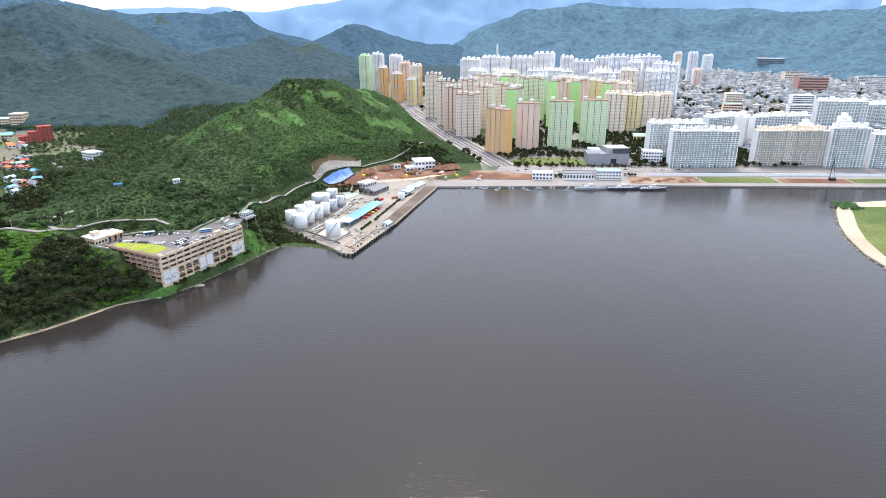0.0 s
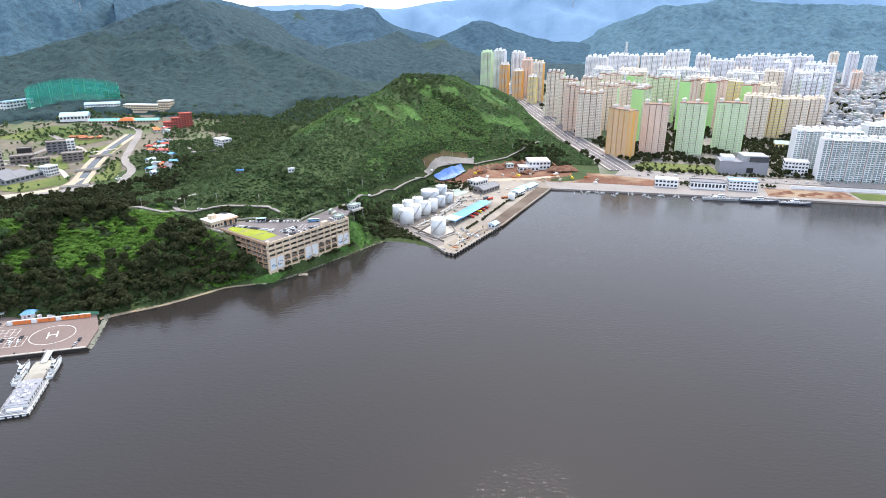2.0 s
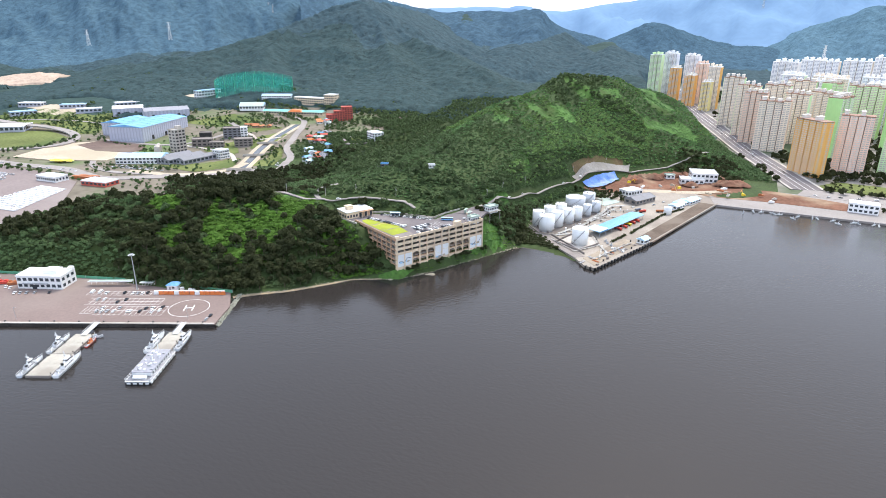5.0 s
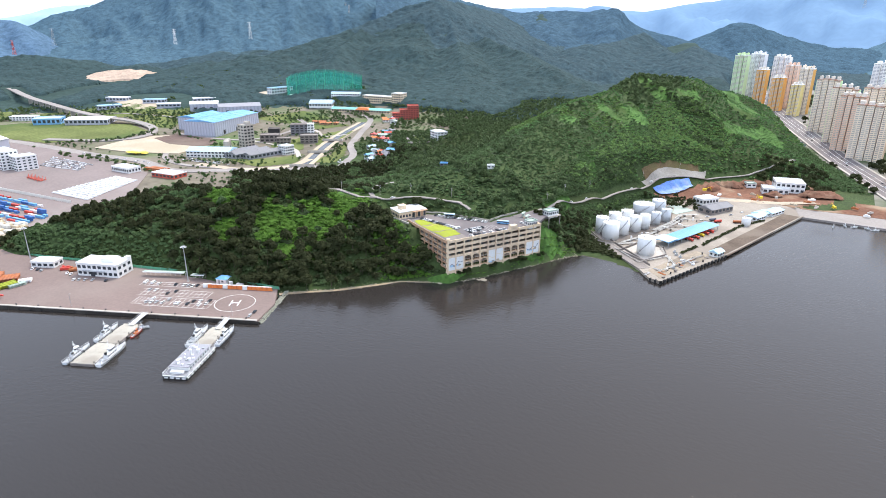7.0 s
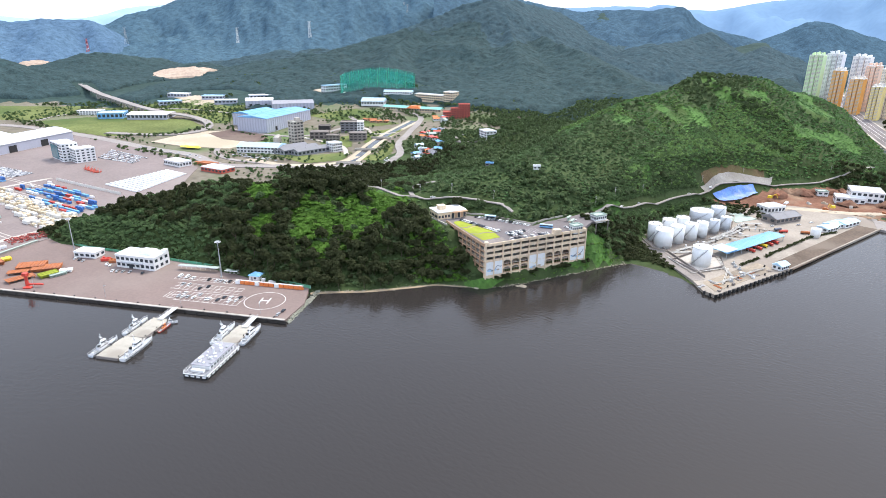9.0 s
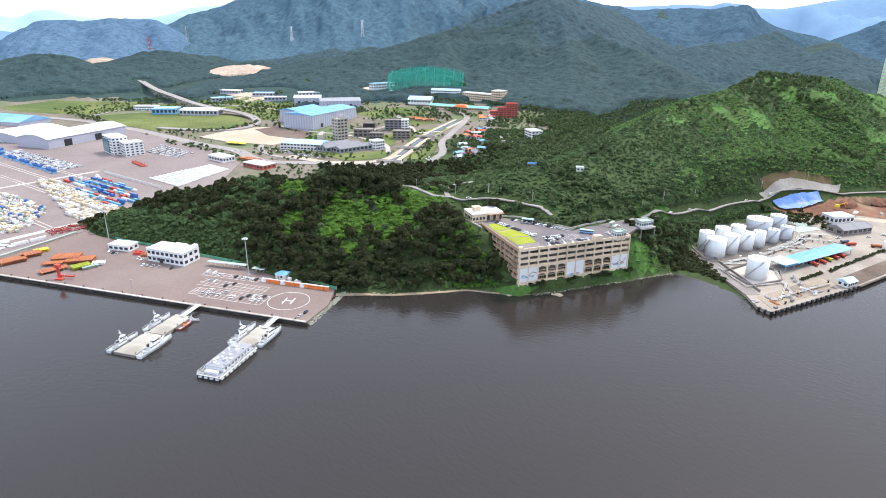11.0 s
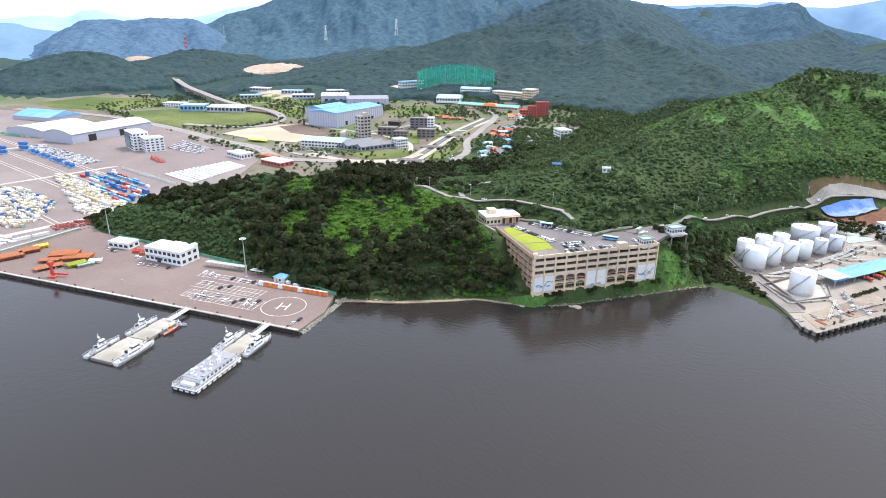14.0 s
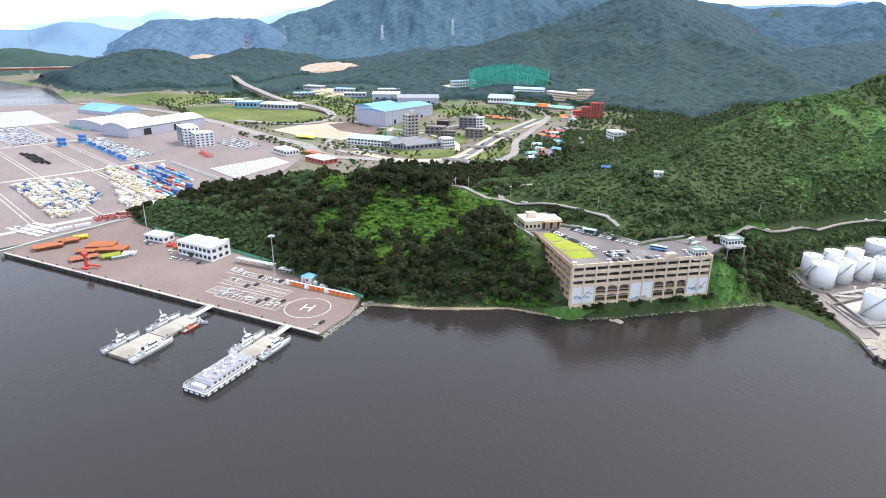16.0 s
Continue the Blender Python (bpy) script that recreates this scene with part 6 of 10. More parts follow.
def boat(m, length, label, hullm, housem, big=False, name="patrol_boat", group="boats at the pontoons"):
    """A boat with its bow to +x, floating at 0."""
    t_ob = thing(name, label, "boat", m, group)
    b = length * (0.18 if not big else 0.2)
    st = [(-0.5, 0.86, 0.0), (-0.3, 1.0, 0.0), (0.05, 1.0, 0.08), (0.28, 0.78, 0.3), (0.42, 0.42, 0.6), (0.5, 0.04, 0.85)]
    fb = length * 0.05 + 0.3
    bm = bmesh.new()
    rows = []
    for t, k, up in st:
        x, hw, top = t * length, b / 2 * k, fb * (1 + 0.55 * up)
        rows.append([bm.verts.new(p) for p in ((x, hw, top), (x, hw * 0.92, top * 0.45), (x - 0.04 * length * up, hw * 0.55, -0.5), (x - 0.04 * length * up, -hw * 0.55, -0.5), (x, -hw * 0.92, top * 0.45), (x, -hw, top))])
    for a, b2 in zip(rows, rows[1:]):
        for k in range(5):
            bm.faces.new((a[k], a[k + 1], b2[k + 1], b2[k]))
    bm.faces.new(rows[0][::-1])
    bm.faces.new(rows[-1])
    bmesh.ops.recalc_face_normals(bm, faces=bm.faces)
    part("hull", bm, hullm, t_ob)
    bm = bmesh.new()
    for a, b2 in zip(st, st[1:]):
        q = [bm.verts.new((t * length, sg * b / 2 * k * 0.97, fb * (1 + 0.55 * up) - 0.12)) for (t, k, up), sg in ((a, 1), (a, -1), (b2, -1), (b2, 1))]
        bm.faces.new(q)
    bmesh.ops.recalc_face_normals(bm, faces=bm.faces)
    part("deck", bm, M_steel if not big else M_slate, t_ob)
    z = fb - 0.1
    hs = 0.8 * min(1.0, length / 15)
    hl, hw = length * 0.34, b * 0.62
    bm = bmesh.new()
    box(bm, -0.06 * length, 0, z, hl, hw, 2.2 * hs, 0, 0.12 * hs, 0.93)
    part("deckhouse", bm, housem, t_ob)
    bm = bmesh.new()
    box(bm, 0.0, 0, z + 2.2 * hs, hl * 0.5, hw * 0.82, 1.9 * hs, 0, 0.1 * hs, 0.86)
    part("wheelhouse", bm, housem, t_ob)
    bm = bmesh.new()
    box(bm, 0.0, 0, z + 2.95 * hs, hl * 0.5 + 0.06, hw * 0.82 + 0.06, 0.62 * hs)
    part("wheelhouse_window", bm, M_glass, t_ob)
    bm = bmesh.new()
    rod(bm, (-0.05 * length, 0, z + 4.0 * hs), (-0.07 * length, 0, z + 4.0 * hs + length * 0.2), 0.12, 6)
    rod(bm, (-0.065 * length, -1.0 * hs, z + 4.0 * hs + length * 0.12), (-0.065 * length, 1.0 * hs, z + 4.0 * hs + length * 0.12), 0.07, 5)
    box(bm, -0.055 * length, 0, z + 4.0 * hs + length * 0.08, 0.4 * hs, 1.5 * hs, 0.25)
    part("mast", bm, M_white, t_ob)
    bm = bmesh.new()
    cyl(bm, -0.2 * length, 0, z + 2.2 * hs, 0.5 * hs, 0.9 * hs, 10)
    box(bm, -0.32 * length, 0, z, length * 0.1, b * 0.45, 0.8 * hs, 0, 0.08)
    part("deck_gear", bm, M_steel, t_ob)
    for k in range(0 if length < 10 else 7):  # lockers, rafts, winches
        g = random.Random(int(length * 10) + k)
        bm = bmesh.new()
        px, py = (-0.44 + 0.11 * k) * length, g.uniform(-0.3, 0.3) * b
        zz = z if abs(px + 0.06 * length) > hl / 2 else z + 2.2 * hs
        if k % 3 == 0:
            cyl(bm, px, py, zz, 0.35, 1.0, 8, 0.25)
            rod(bm, (px, py, zz + 0.9), (px + 1.2, py, zz + 1.5), 0.1, 5)
        else:
            box(bm, px, py, zz, g.uniform(0.6, 1.4), g.uniform(0.6, 1.2), g.uniform(0.5, 1.1), 0, 0.06)
        part("locker" if k % 3 else "winch", bm, (M_white, M_steel, M_dark, M_white, M_steel, M_slate, M_white)[k], t_ob)
    for sg in (-1, 1):
        bm = bmesh.new()
        for a, b2 in zip(st, st[1:]):
            p = [Vector((t * length, sg * b / 2 * k * 0.96, fb * (1 + 0.55 * up))) for t, k, up in (a, b2)]
            rod(bm, p[0] + Vector((0, 0, 0.9 * hs)), p[1] + Vector((0, 0, 0.9 * hs)), 0.05, 4)
            rod(bm, p[0], p[0] + Vector((0, 0, 0.9 * hs)), 0.05, 4)
        part("rail", bm, M_white, t_ob)
    for sg in (-1, 1):  # rubbing strake and hanging fenders
        bm = bmesh.new()
        for a, b2 in zip(st[:4], st[1:]):
            p = [Vector((t * length, sg * (b / 2 * k + 0.03), fb * (1 + 0.55 * up) * 0.72)) for t, k, up in (a, b2)]
            rod(bm, p[0], p[1], 0.10 * hs, 5)
        part("rubbing_strake", bm, M_black, t_ob)
        if length > 10:
            for k in range(4):
                bm = bmesh.new()
                box(bm, (-0.18 + 0.08 * k) * length, sg * hw * 0.485, z + 1.0 * hs, 0.045 * length, 0.1, 0.6 * hs)
                part("cabin_window", bm, M_glass, t_ob)
    return t_ob


pontoon(52.5, 61.5, -28, -9.5, "inner floating pontoon with sandy worn deck")
pontoon(51.5, 62.0, -46, -28.2, "outer floating pontoon with sandy worn deck")
gangway(56.5, -11.5, 0.5, 1.6, 2.0)
gangway(14.6, -10, 0.5, 1.6, 2.0)
pontoon(10.8, 18.8, -26, -7.5, "floating pontoon with sandy worn deck")
M_hull = mat("pale_grey_hull", (0.62, 0.65, 0.68), 0.45, 0.1, 0.3, 2.0)
M_navy = mat("dark_hull", (0.10, 0.12, 0.16), 0.45, 0.12, 0.3, 2.0)
boat(QP(64.3, -38, SEA, 90), 16, "white patrol boat moored along the outer pontoon", M_hull, M_white)
boat(QP(63.8, -18.5, SEA, 90), 16, "white patrol boat moored along the inner pontoon", M_white, M_white)
boat(QP(49.3, -36.5, SEA, 90), 19, "white and grey patrol boat beside the outer pontoon", M_white, M_white)
boat(QP(50.6, -16.5, SEA, 90), 8.5, "small red rescue boat beside the pontoon", M_red, M_orange)
boat(QP(51.2, -11.0, SEA, 20), 6, "small white launch at the gangway", M_white, M_hull)
boat(QP(20.9, -16.5, SEA, 90), 18.5, "white patrol boat with tall mast at the pontoon", M_white, M_white)
boat(QP(8.6, -14.8, SEA, 90), 17, "grey patrol boat at the pontoon", M_hull, M_white)


def barge():
    t_ob = thing("accommodation_barge", "white flat barge with grey roof and deck fittings", "barge", QP(13, -38.5, SEA - 0.8))
    w, l = 10.5, 24.5
    bm = bmesh.new()
    box(bm, 0, 0, -1, w, l, 2.6, 0, 0.2)
    part("hull", bm, M_black, t_ob)
    bm = bmesh.new()
    box(bm, 0, 0, 1.6, w, l, 0.5, 0, 0.05)
    part("side_deck", bm, M_black, t_ob)
    bm = bmesh.new()
    box(bm, 0, 0, 2.1, w + 0.1, l + 0.1, 0.4, 0, 0.05)
    part("bulwark", bm, M_white, t_ob)
    for sg in (-1, 1):
        for k in range(9):
            bm = bmesh.new()
            box(bm, sg * w / 2, -l / 2 + 1.5 + k * 2.69, 1.15, 0.16, 1.7, 0.75, 0, 0.04)
            part("side_panel", bm, M_white, t_ob)
    for k in range(4):
        bm = bmesh.new()
        box(bm, -w / 2 + 1.5 + k * 2.5, -l / 2, 1.15, 1.6, 0.16, 0.75, 0, 0.04)
        part("side_panel", bm, M_white, t_ob)
    bm = bmesh.new()
    box(bm, 0, 0, 2.5, w - 0.5, l - 0.5, 0.08)
    part("deck", bm, M_slate, t_ob)
    bm = bmesh.new()
    box(bm, 0, 1.0, 2.58, w - 2.6, l - 6, 1.7, 0, 0.12)
    part("deckhouse", bm, M_white, t_ob)
    bm = bmesh.new()
    box(bm, 0, 1.0, 4.29, w - 2.2, l - 5.6, 0.2)
    part("roof", bm, M_greyb, t_ob, "weathered grey roof")
    for sg in (-1, 1):
        for k in range(8):
            bm = bmesh.new()
            box(bm, sg * (w / 2 - 1.3), -6.5 + k * 2.1, 3.0, 0.1, 1.1, 0.8)
            part("window", bm, M_glass, t_ob)
        for k in range(12):
            bm = bmesh.new()
            rod(bm, (sg * (w / 2 - 0.1), -l / 2 + 0.4 + k * 2.15, 2.5), (sg * (w / 2 - 0.1), -l / 2 + 0.4 + k * 2.15, 3.6), 0.05, 5)
            part("rail_post", bm, M_white, t_ob)
        bm = bmesh.new()
        for hh in (3.05, 3.6):
            rod(bm, (sg * (w / 2 - 0.1), -l / 2 + 0.3, hh), (sg * (w / 2 - 0.1), l / 2 - 0.3, hh), 0.05, 5)
        part("rail", bm, M_white, t_ob)
        for k in range(6):
            bm = bmesh.new()
            cyl(bm, 0, 0, -0.2, 0.5, 0.4, 10, None, pose(sg * (w / 2 + 0.12), -l / 2 + 2 + k * 4.1, 0.9, 0, 90, 0))
            part("tyre", bm, M_black, t_ob)
    for sg in (-1, 1):
        bm = bmesh.new()
        for hh in (3.05, 3.6):
            rod(bm, (-w / 2 + 0.2, sg * (l / 2 - 0.2), hh), (w / 2 - 0.2, sg * (l / 2 - 0.2), hh), 0.05, 5)
        part("rail", bm, M_white, t_ob)
    for x, y, r, h in ((-2, -5, 0.6, 1.0), (1.6, -3, 0.5, 0.8), (2, 4, 0.6, 1.1), (-1.8, 7, 0.5, 0.9), (0.4, 1, 0.4, 2.6)):
        bm = bmesh.new()
        cyl(bm, x, y, 4.48, r, h, 10, r * 0.8)
        cyl(bm, x, y, 4.48 + h, r * 1.25, 0.2, 10)
        part("vent", bm, M_white, t_ob)
    for k in range(16):  # boxes and pipes lying on the roof
        bm = bmesh.new()
        box(bm, -2.8 + 1.9 * (k % 4) + 0.5 * math.sin(k * 5), -6.5 + 4.2 * (k // 4) + math.sin(k * 3), 4.48, 0.5 + 0.5 * abs(math.sin(k * 2)), 0.4 + 0.9 * abs(math.cos(k)), 0.3 + 0.3 * abs(math.sin(k)), 30 * k, 0.04)
        part("locker", bm, M_white if k % 3 else M_steel, t_ob)
    bm = bmesh.new()
    box(bm, 0, -l / 2 + 2.2, 2.58, 5.5, 1.6, 1.0, 0, 0.1)
    part("winch", bm, M_white, t_ob)
    bm = bmesh.new()
    rod(bm, (0, 8, 4.4), (0, 8, 10), 0.14, 6)
    rod(bm, (-1.2, 8, 9.5), (1.2, 8, 9.5), 0.08, 5)
    part("mast", bm, M_white, t_ob)


barge()

# shore stones below the wood and the car park
pts = []
SHORE = COAST[5:17]
for a, b2 in zip(SHORE, SHORE[1:]):
    d = math.hypot(b2[0] - a[0], b2[1] - a[1])
    nx, ny = (b2[1] - a[1]) / d, -(b2[0] - a[0]) / d
    for k in range(int(d * 5)):
        t, off = rng.random(), rng.normal(0.3, 1.1)
        pts.append((a[0] + (b2[0] - a[0]) * t + nx * off, a[1] + (b2[1] - a[1]) * t + ny * off, SEA + 0.15 - 0.2 * off + rng.uniform(-0.15, 0.2)))
joined("shore_rocks", ROCKS, np.array(pts), rng.uniform(0.15, 0.5, len(pts)), M_rock, "pale stones along the waterline", "rocks")
for x, y, s in ((-146, 339.5, 1.5), (-148.5, 338, 0.8), (-164, 322, 1.0)):
    bm = bmesh.new()
    bmesh.ops.create_icosphere(bm, subdivisions=3, radius=1.0)
    for v in bm.verts:
        v.co *= 1 + 0.35 * (noise.noise(v.co * 1.6) + 0.4 * noise.noise(v.co * 4))
        v.co.z *= 0.45
    o = part("boulder", bm, M_rock)
    o.matrix_world = pose(x, y, SEA) @ Matrix.Diagonal((s * 1.5, s, s, 1))
    tagged(o, "pale brown boulder standing in the shallows", "rock", "boulders off the shore")

# ---- the multi-storey car park on the shore ----
AX, AY = -162.0, 326.0
KU, KW = (0.447, 0.894), (-0.894, 0.447)
KROT = math.degrees(math.atan2(0.894, 0.447))


def K(u, w):
    """Car park frame: u along the bay front, w into the hill."""
    return AX + KU[0] * u + KW[0] * w, AY + KU[1] * u + KW[1] * w


def KP(u, w, z=0, turn=0):
    return pose(*K(u, w), z, 0, 0, KROT + turn)


def car_park():
    t_ob = thing("car_park", "beige multi-storey car park with arched base and murals", "car park", KP(0, 0))
    W, D, TOP = 65.0, 46.0, 25.3
    nb = 12
    bw = W / nb
    base = lambda u: 5.4 + 1.2 * u / W

    def fr(name, bm, m, label=""):
        return part(name, bm, m, t_ob, label)

    # floors
    for k in range(6):
        z = 24.0 - 2.95 * k
        back = D if k == 0 else max(6.0, D - 1 - 8.0 * k)
        bm = bmesh.new()
        if k:
            box(bm, W / 2, min(back, 17) / 2 + 0.3, z, W - 0.6, min(back, 17) - 0.4, 0.35)
            if back > 18:
                box(bm, 8, 17 + (back - 17) / 2, z, 15, back - 17.2, 0.35)
        else:
            poly(bm, [(0.3, 0.3), (W - 0.3, 0.3), (W - 0.3, 15.5), (60, 22.2), (54, 22.6), (42, 18.8), (34, 30.4), (24, 46.4), (16, 53), (0.3, 46)], z, z + 0.35)
        fr("floor_slab", bm, M_asph if k == 0 else M_conc)
    # front bands over the slits
    for k, (z0, z1) in enumerate(((23.75, TOP), (20.75, 22.4), (17.8, 19.4), (15.05, 16.4))):
        bm = bmesh.new()
        box(bm, W / 2, 0, z0, W, 0.5, z1 - z0)
        fr("parapet" if k == 0 else "spandrel", bm, M_beige)
    for k in range(3):
        for j in range(nb):
            if rng.random() < 0.35:
                bm = bmesh.new()
                z0 = (22.4, 19.4, 16.4)[k]
                box(bm, (j + 0.3 + 0.4 * rng.random()) * bw, 1.2, z0, 1.6, 0.5, 1.1)
                fr("slit_window", bm, M_glass)
    # columns on the front
    for k in range(nb + 1):
        bm = bmesh.new()
        u = min(max(k * bw, 0.35), W - 0.35)
        box(bm, u, -0.3, base(u) - 2, 0.7, 0.75, TOP - base(u) + 2.2, 0, 0.05)
        fr("column", bm, M_beige)
    # foot wall
    bm = bmesh.new()
    box(bm, W / 2, 0.1, 2.5, W, 0.6, 5.1)
    fr("foot_wall", bm, M_beige)
    # murals on white boards
    for k, (a, b2) in enumerate(((0.15, 2), (5, 7), (10, 11.85))):
        bm = bmesh.new()
        box(bm, (a + b2) / 2 * bw, -0.15, 7.7, (b2 - a) * bw, 0.5, 7.3)
        board = fr("mural_board", bm, M_white, "white board painted with a blue wave")
        bm = bmesh.new()
        u0, u1 = a * bw + 0.8, b2 * bw - 0.8
        pts = [(u0 + (u1 - u0) * i / 14, 0, 10.4 + 2.4 * (i / 14) ** 2 + 0.8 * math.sin(i * 0.8 + k)) for i in range(15)]
        for p, q in zip(pts, pts[1:]):
            rod(bm, (p[0], -0.42, p[2]), (q[0], -0.42, q[2]), 0.14 if k != 1 else 0.05, 5)
        part("mural_line", bm, M_navy if k != 1 else M_yellow, board)
        for j in range(4):
            bm = bmesh.new()
            cyl(bm, 0, 0, 0, 0.5 + 0.35 * rng.random(), 0.06, 10, None, pose(u0 + (1.2 + j * 1.7), -0.40, 10.2 + 1.2 * rng.random() - (2.6 if k == 1 else 0.8), 90, 0, 0) @ Matrix.Diagonal((1.7, 0.8, 1, 1)))
            part("mural_shape", bm, (M_bluel, M_steel, M_bluel, M_sand)[j], board)
    # arched bays in two rows
    for j in (2, 3, 4, 7, 8, 9):
        for z0, z1 in ((7.6, 11.2), (11.4, 15.05)):
            bm = bmesh.new()
            u0, u1 = j * bw + 0.3, (j + 1) * bw - 0.3
            n = 12
            arc = [(u0 + (u1 - u0) * i / n, z0 + (z1 - z0) * 0.5 + (z1 - z0) * 0.40 * math.sqrt(max(0, 1 - (2 * i / n - 1) ** 2))) for i in range(n + 1)]
            f1 = [[bm.verts.new((u, y, z)) for u, z in arc] for y in (-0.1, 0.35)]
            f2 = [[bm.verts.new((u, y, z1)) for u, z in arc] for y in (-0.1, 0.35)]
            for i in range(n):
                bm.faces.new((f1[0][i], f1[0][i + 1], f2[0][i + 1], f2[0][i]))
                bm.faces.new((f1[1][i + 1], f1[1][i], f2[1][i], f2[1][i + 1]))
                bm.faces.new((f1[0][i + 1], f1[0][i], f1[1][i], f1[1][i + 1]))
                bm.faces.new((f2[0][i], f2[0][i + 1], f2[1][i + 1], f2[1][i]))
            fr("arch", bm, M_beige)
            bm = bmesh.new()
            box(bm, (u0 + u1) / 2, 0.1, z0 - 0.1, u1 - u0, 0.4, 0.5)
            fr("sill", bm, M_brownp)
            bm = bmesh.new()
            for i in range(1, 4):
                rod(bm, (u0 + (u1 - u0) * i / 4, 0.2, z0), (u0 + (u1 - u0) * i / 4, 0.2, z1 - 0.6), 0.07, 4)
            fr("grille", bm, M_brownp)
    # the open side towards the wood
    ns = 9
    for k in range(ns + 1):
        w = 0.4 + k * (D - 0.8) / ns
        zb = 6.0 + 13.0 * (w / D)
        bm = bmesh.new()
        box(bm, 0.1, w, zb - 2.0, 0.65, 0.65, 24.2 - zb + 2.0)
        fr("column", bm, M_brownp if k else M_beige)
    for k in range(6):
        z = 23.7 - 2.95 * k
        reach = D * min(1.0, max(0.0, (z - 6.0) / 13.0)) if z < 19 else D
        if reach < 4:
            continue
        bm = bmesh.new()
        box(bm, 0.0, reach / 2, z, 0.5, reach, 0.65)
        fr("edge_beam", bm, M_brownp)
        bm = bmesh.new()
        box(bm, 0.0, reach / 2, z + 1.25, 0.12, reach, 0.12)
        fr("guard_rail", bm, M_beige)
    bm = bmesh.new()
    box(bm, 0.0, D / 2, 24.35, 0.35, D, 0.95)
    fr("side_parapet", bm, M_brownp)
    # the far end wall
    bm = bmesh.new()
    box(bm, W - 0.2, 8, 5.0, 0.5, 16, TOP - 5.0)
    fr("end_wall", bm, M_beige)
    # added dark wall that closes the view through the floors
    bm = bmesh.new()
    box(bm, W / 2, 14, 5.0, W - 1.2, 0.4, 18.8)
    fr("added_inner_wall", bm, M_concd)
    # stair head and corner room on the front
    bm = bmesh.new()
    box(bm, 45, 0.6, 24.35, 4.4, 3.0, 3.0, 0, 0.08)
    cyl(bm, 0, 0, 0, 0.7, 0.1, 14, None, pose(45, -0.95, 26.0, 90, 0, 0))
    fr("stair_head", bm, M_beige)
    bm = bmesh.new()
    cyl(bm, 1.2, 1.0, 24.35, 1.1, 1.8, 12)
    fr("corner_pier", bm, M_beige)
    return t_ob


car_park()
# deck surface round and behind the structure
bm = bmesh.new()
poly(bm, [K(*p) for p in ((0.2, 46.2), (-3, 48), (-5.2, 57), (-5.9, 72), (5, 80), (16, 53.4))], 20.8, 24.4)
poly(bm, [K(*p) for p in ((65.2, 3), (65.2, 15.6), (60.2, 22.6), (71, 25), (88, 27), (97, 22), (88, 14), (76, 10))], 22.8, 24.4)
tagged(part("pavement_lot", bm, M_asph), "dark tarmac round the upper car park", "pavement", kind="structure")
bm = bmesh.new()
tp = smooth_line([(3.4, 8.6), (2.6, 25), (2.8, 41.5), (6, 44.5), (9.2, 42), (10.4, 36.6), (14.6, 31.0), (15.8, 23.2), (14.4, 9.0)], 4)
poly(bm, [K(*p) for p in tp], 24.3, 24.42)
tagged(part("turf_patch", bm, M_turf), "yellow-green artificial turf on the roof deck", "turf", kind="structure")
for k, line in enumerate((((3.0, 21), (6, 18.6), (10, 19.4), (15.4, 17.2)), ((2.9, 33), (6, 31.5), (9, 33.2), (13.2, 32.4)))):
    bm = bmesh.new()
    strip(bm, [(*K(*p), 24.5) for p in smooth_line(line, 6)], 0.7, 0, 0.12)
    tagged(part("turf_path", bm, M_concd), "dark narrow path winding across the turf", "path", kind="structure")
bm = bmesh.new()
poly(bm, [K(*p) for p in ((2.4, 0.8), (14.6, 1.2), (15.2, 8.5), (3.4, 8.3))], 24.3, 24.39)
tagged(part("deck_apron", bm, M_concd), "grey concrete apron on the roof deck", "pavement", kind="structure")
bm = bmesh.new()
for p, q in zip([(4, 31), (7, 30), (10, 31.5), (12.5, 29)], [(7, 30), (10, 31.5), (12.5, 29), (14.5, 25)]):
    a, b2 = K(*p), K(*q)
    strip(bm, [(*a, 24.44), (*b2, 24.44)], 0.5, 0, 0.06)
tagged(part("turf_marking", bm, M_brownp), "brown path line across the turf", "marking", kind="structure")
bm = bmesh.new()
for k in range(12):
    box(bm, *K(20.1 + k * 1.8, 10.8), 24.345, 7.6, 0.12, 0.03, KROT + 90)
    box(bm, *K(17.3 + k * 1.8, 3.2), 24.345, 3.8, 0.12, 0.03, KROT + 90)
tagged(part("bay_marks", bm, M_line), "white parking bay lines on the deck", "marking", kind="structure")
for k in range(14):  # beside the turf
    t = k / 13
    put_car(*K(9.4 + 8.6 * t, 45.0 - 27 * t), 24.37, KROT + 18 + float(rng.uniform(-5, 5)), "bwwwbsbbbswwwv"[k])
for k in range(16):  # along the foot of the hill
    t = k / 15
    put_car(*K(20.0 + 19.5 * t, 46.8 - 26.6 * t), 24.37, KROT - 55 + 90 + float(rng.uniform(-6, 6)), "bwswwsbwswbwwsww"[k])
for k, c in enumerate("wbwswwb"):
    put_car(*K(21.0 + k * 1.75, 12.6), 24.37, KROT + 90 + float(rng.uniform(-4, 4)), c)
for k, c in enumerate("bwwbs"):
    put_car(*K(20.6 + k * 1.8, 9.2), 24.37, KROT + 90 + float(rng.uniform(-4, 4)), c)
for u, c in ((18.2, "w"), (20.9, "b"), (23.4, "b"), (27.0, "w"), (31.6, "w"), (36.0, "b"), (38.4, "s"), (41.0, "w")):
    put_car(*K(u, 3.4), 24.37, KROT + 90, c)
put_car(*K(69, 17), 24.42, KROT + 10, "w")
put_car(*K(57, 8), 24.37, KROT + 90, "w")


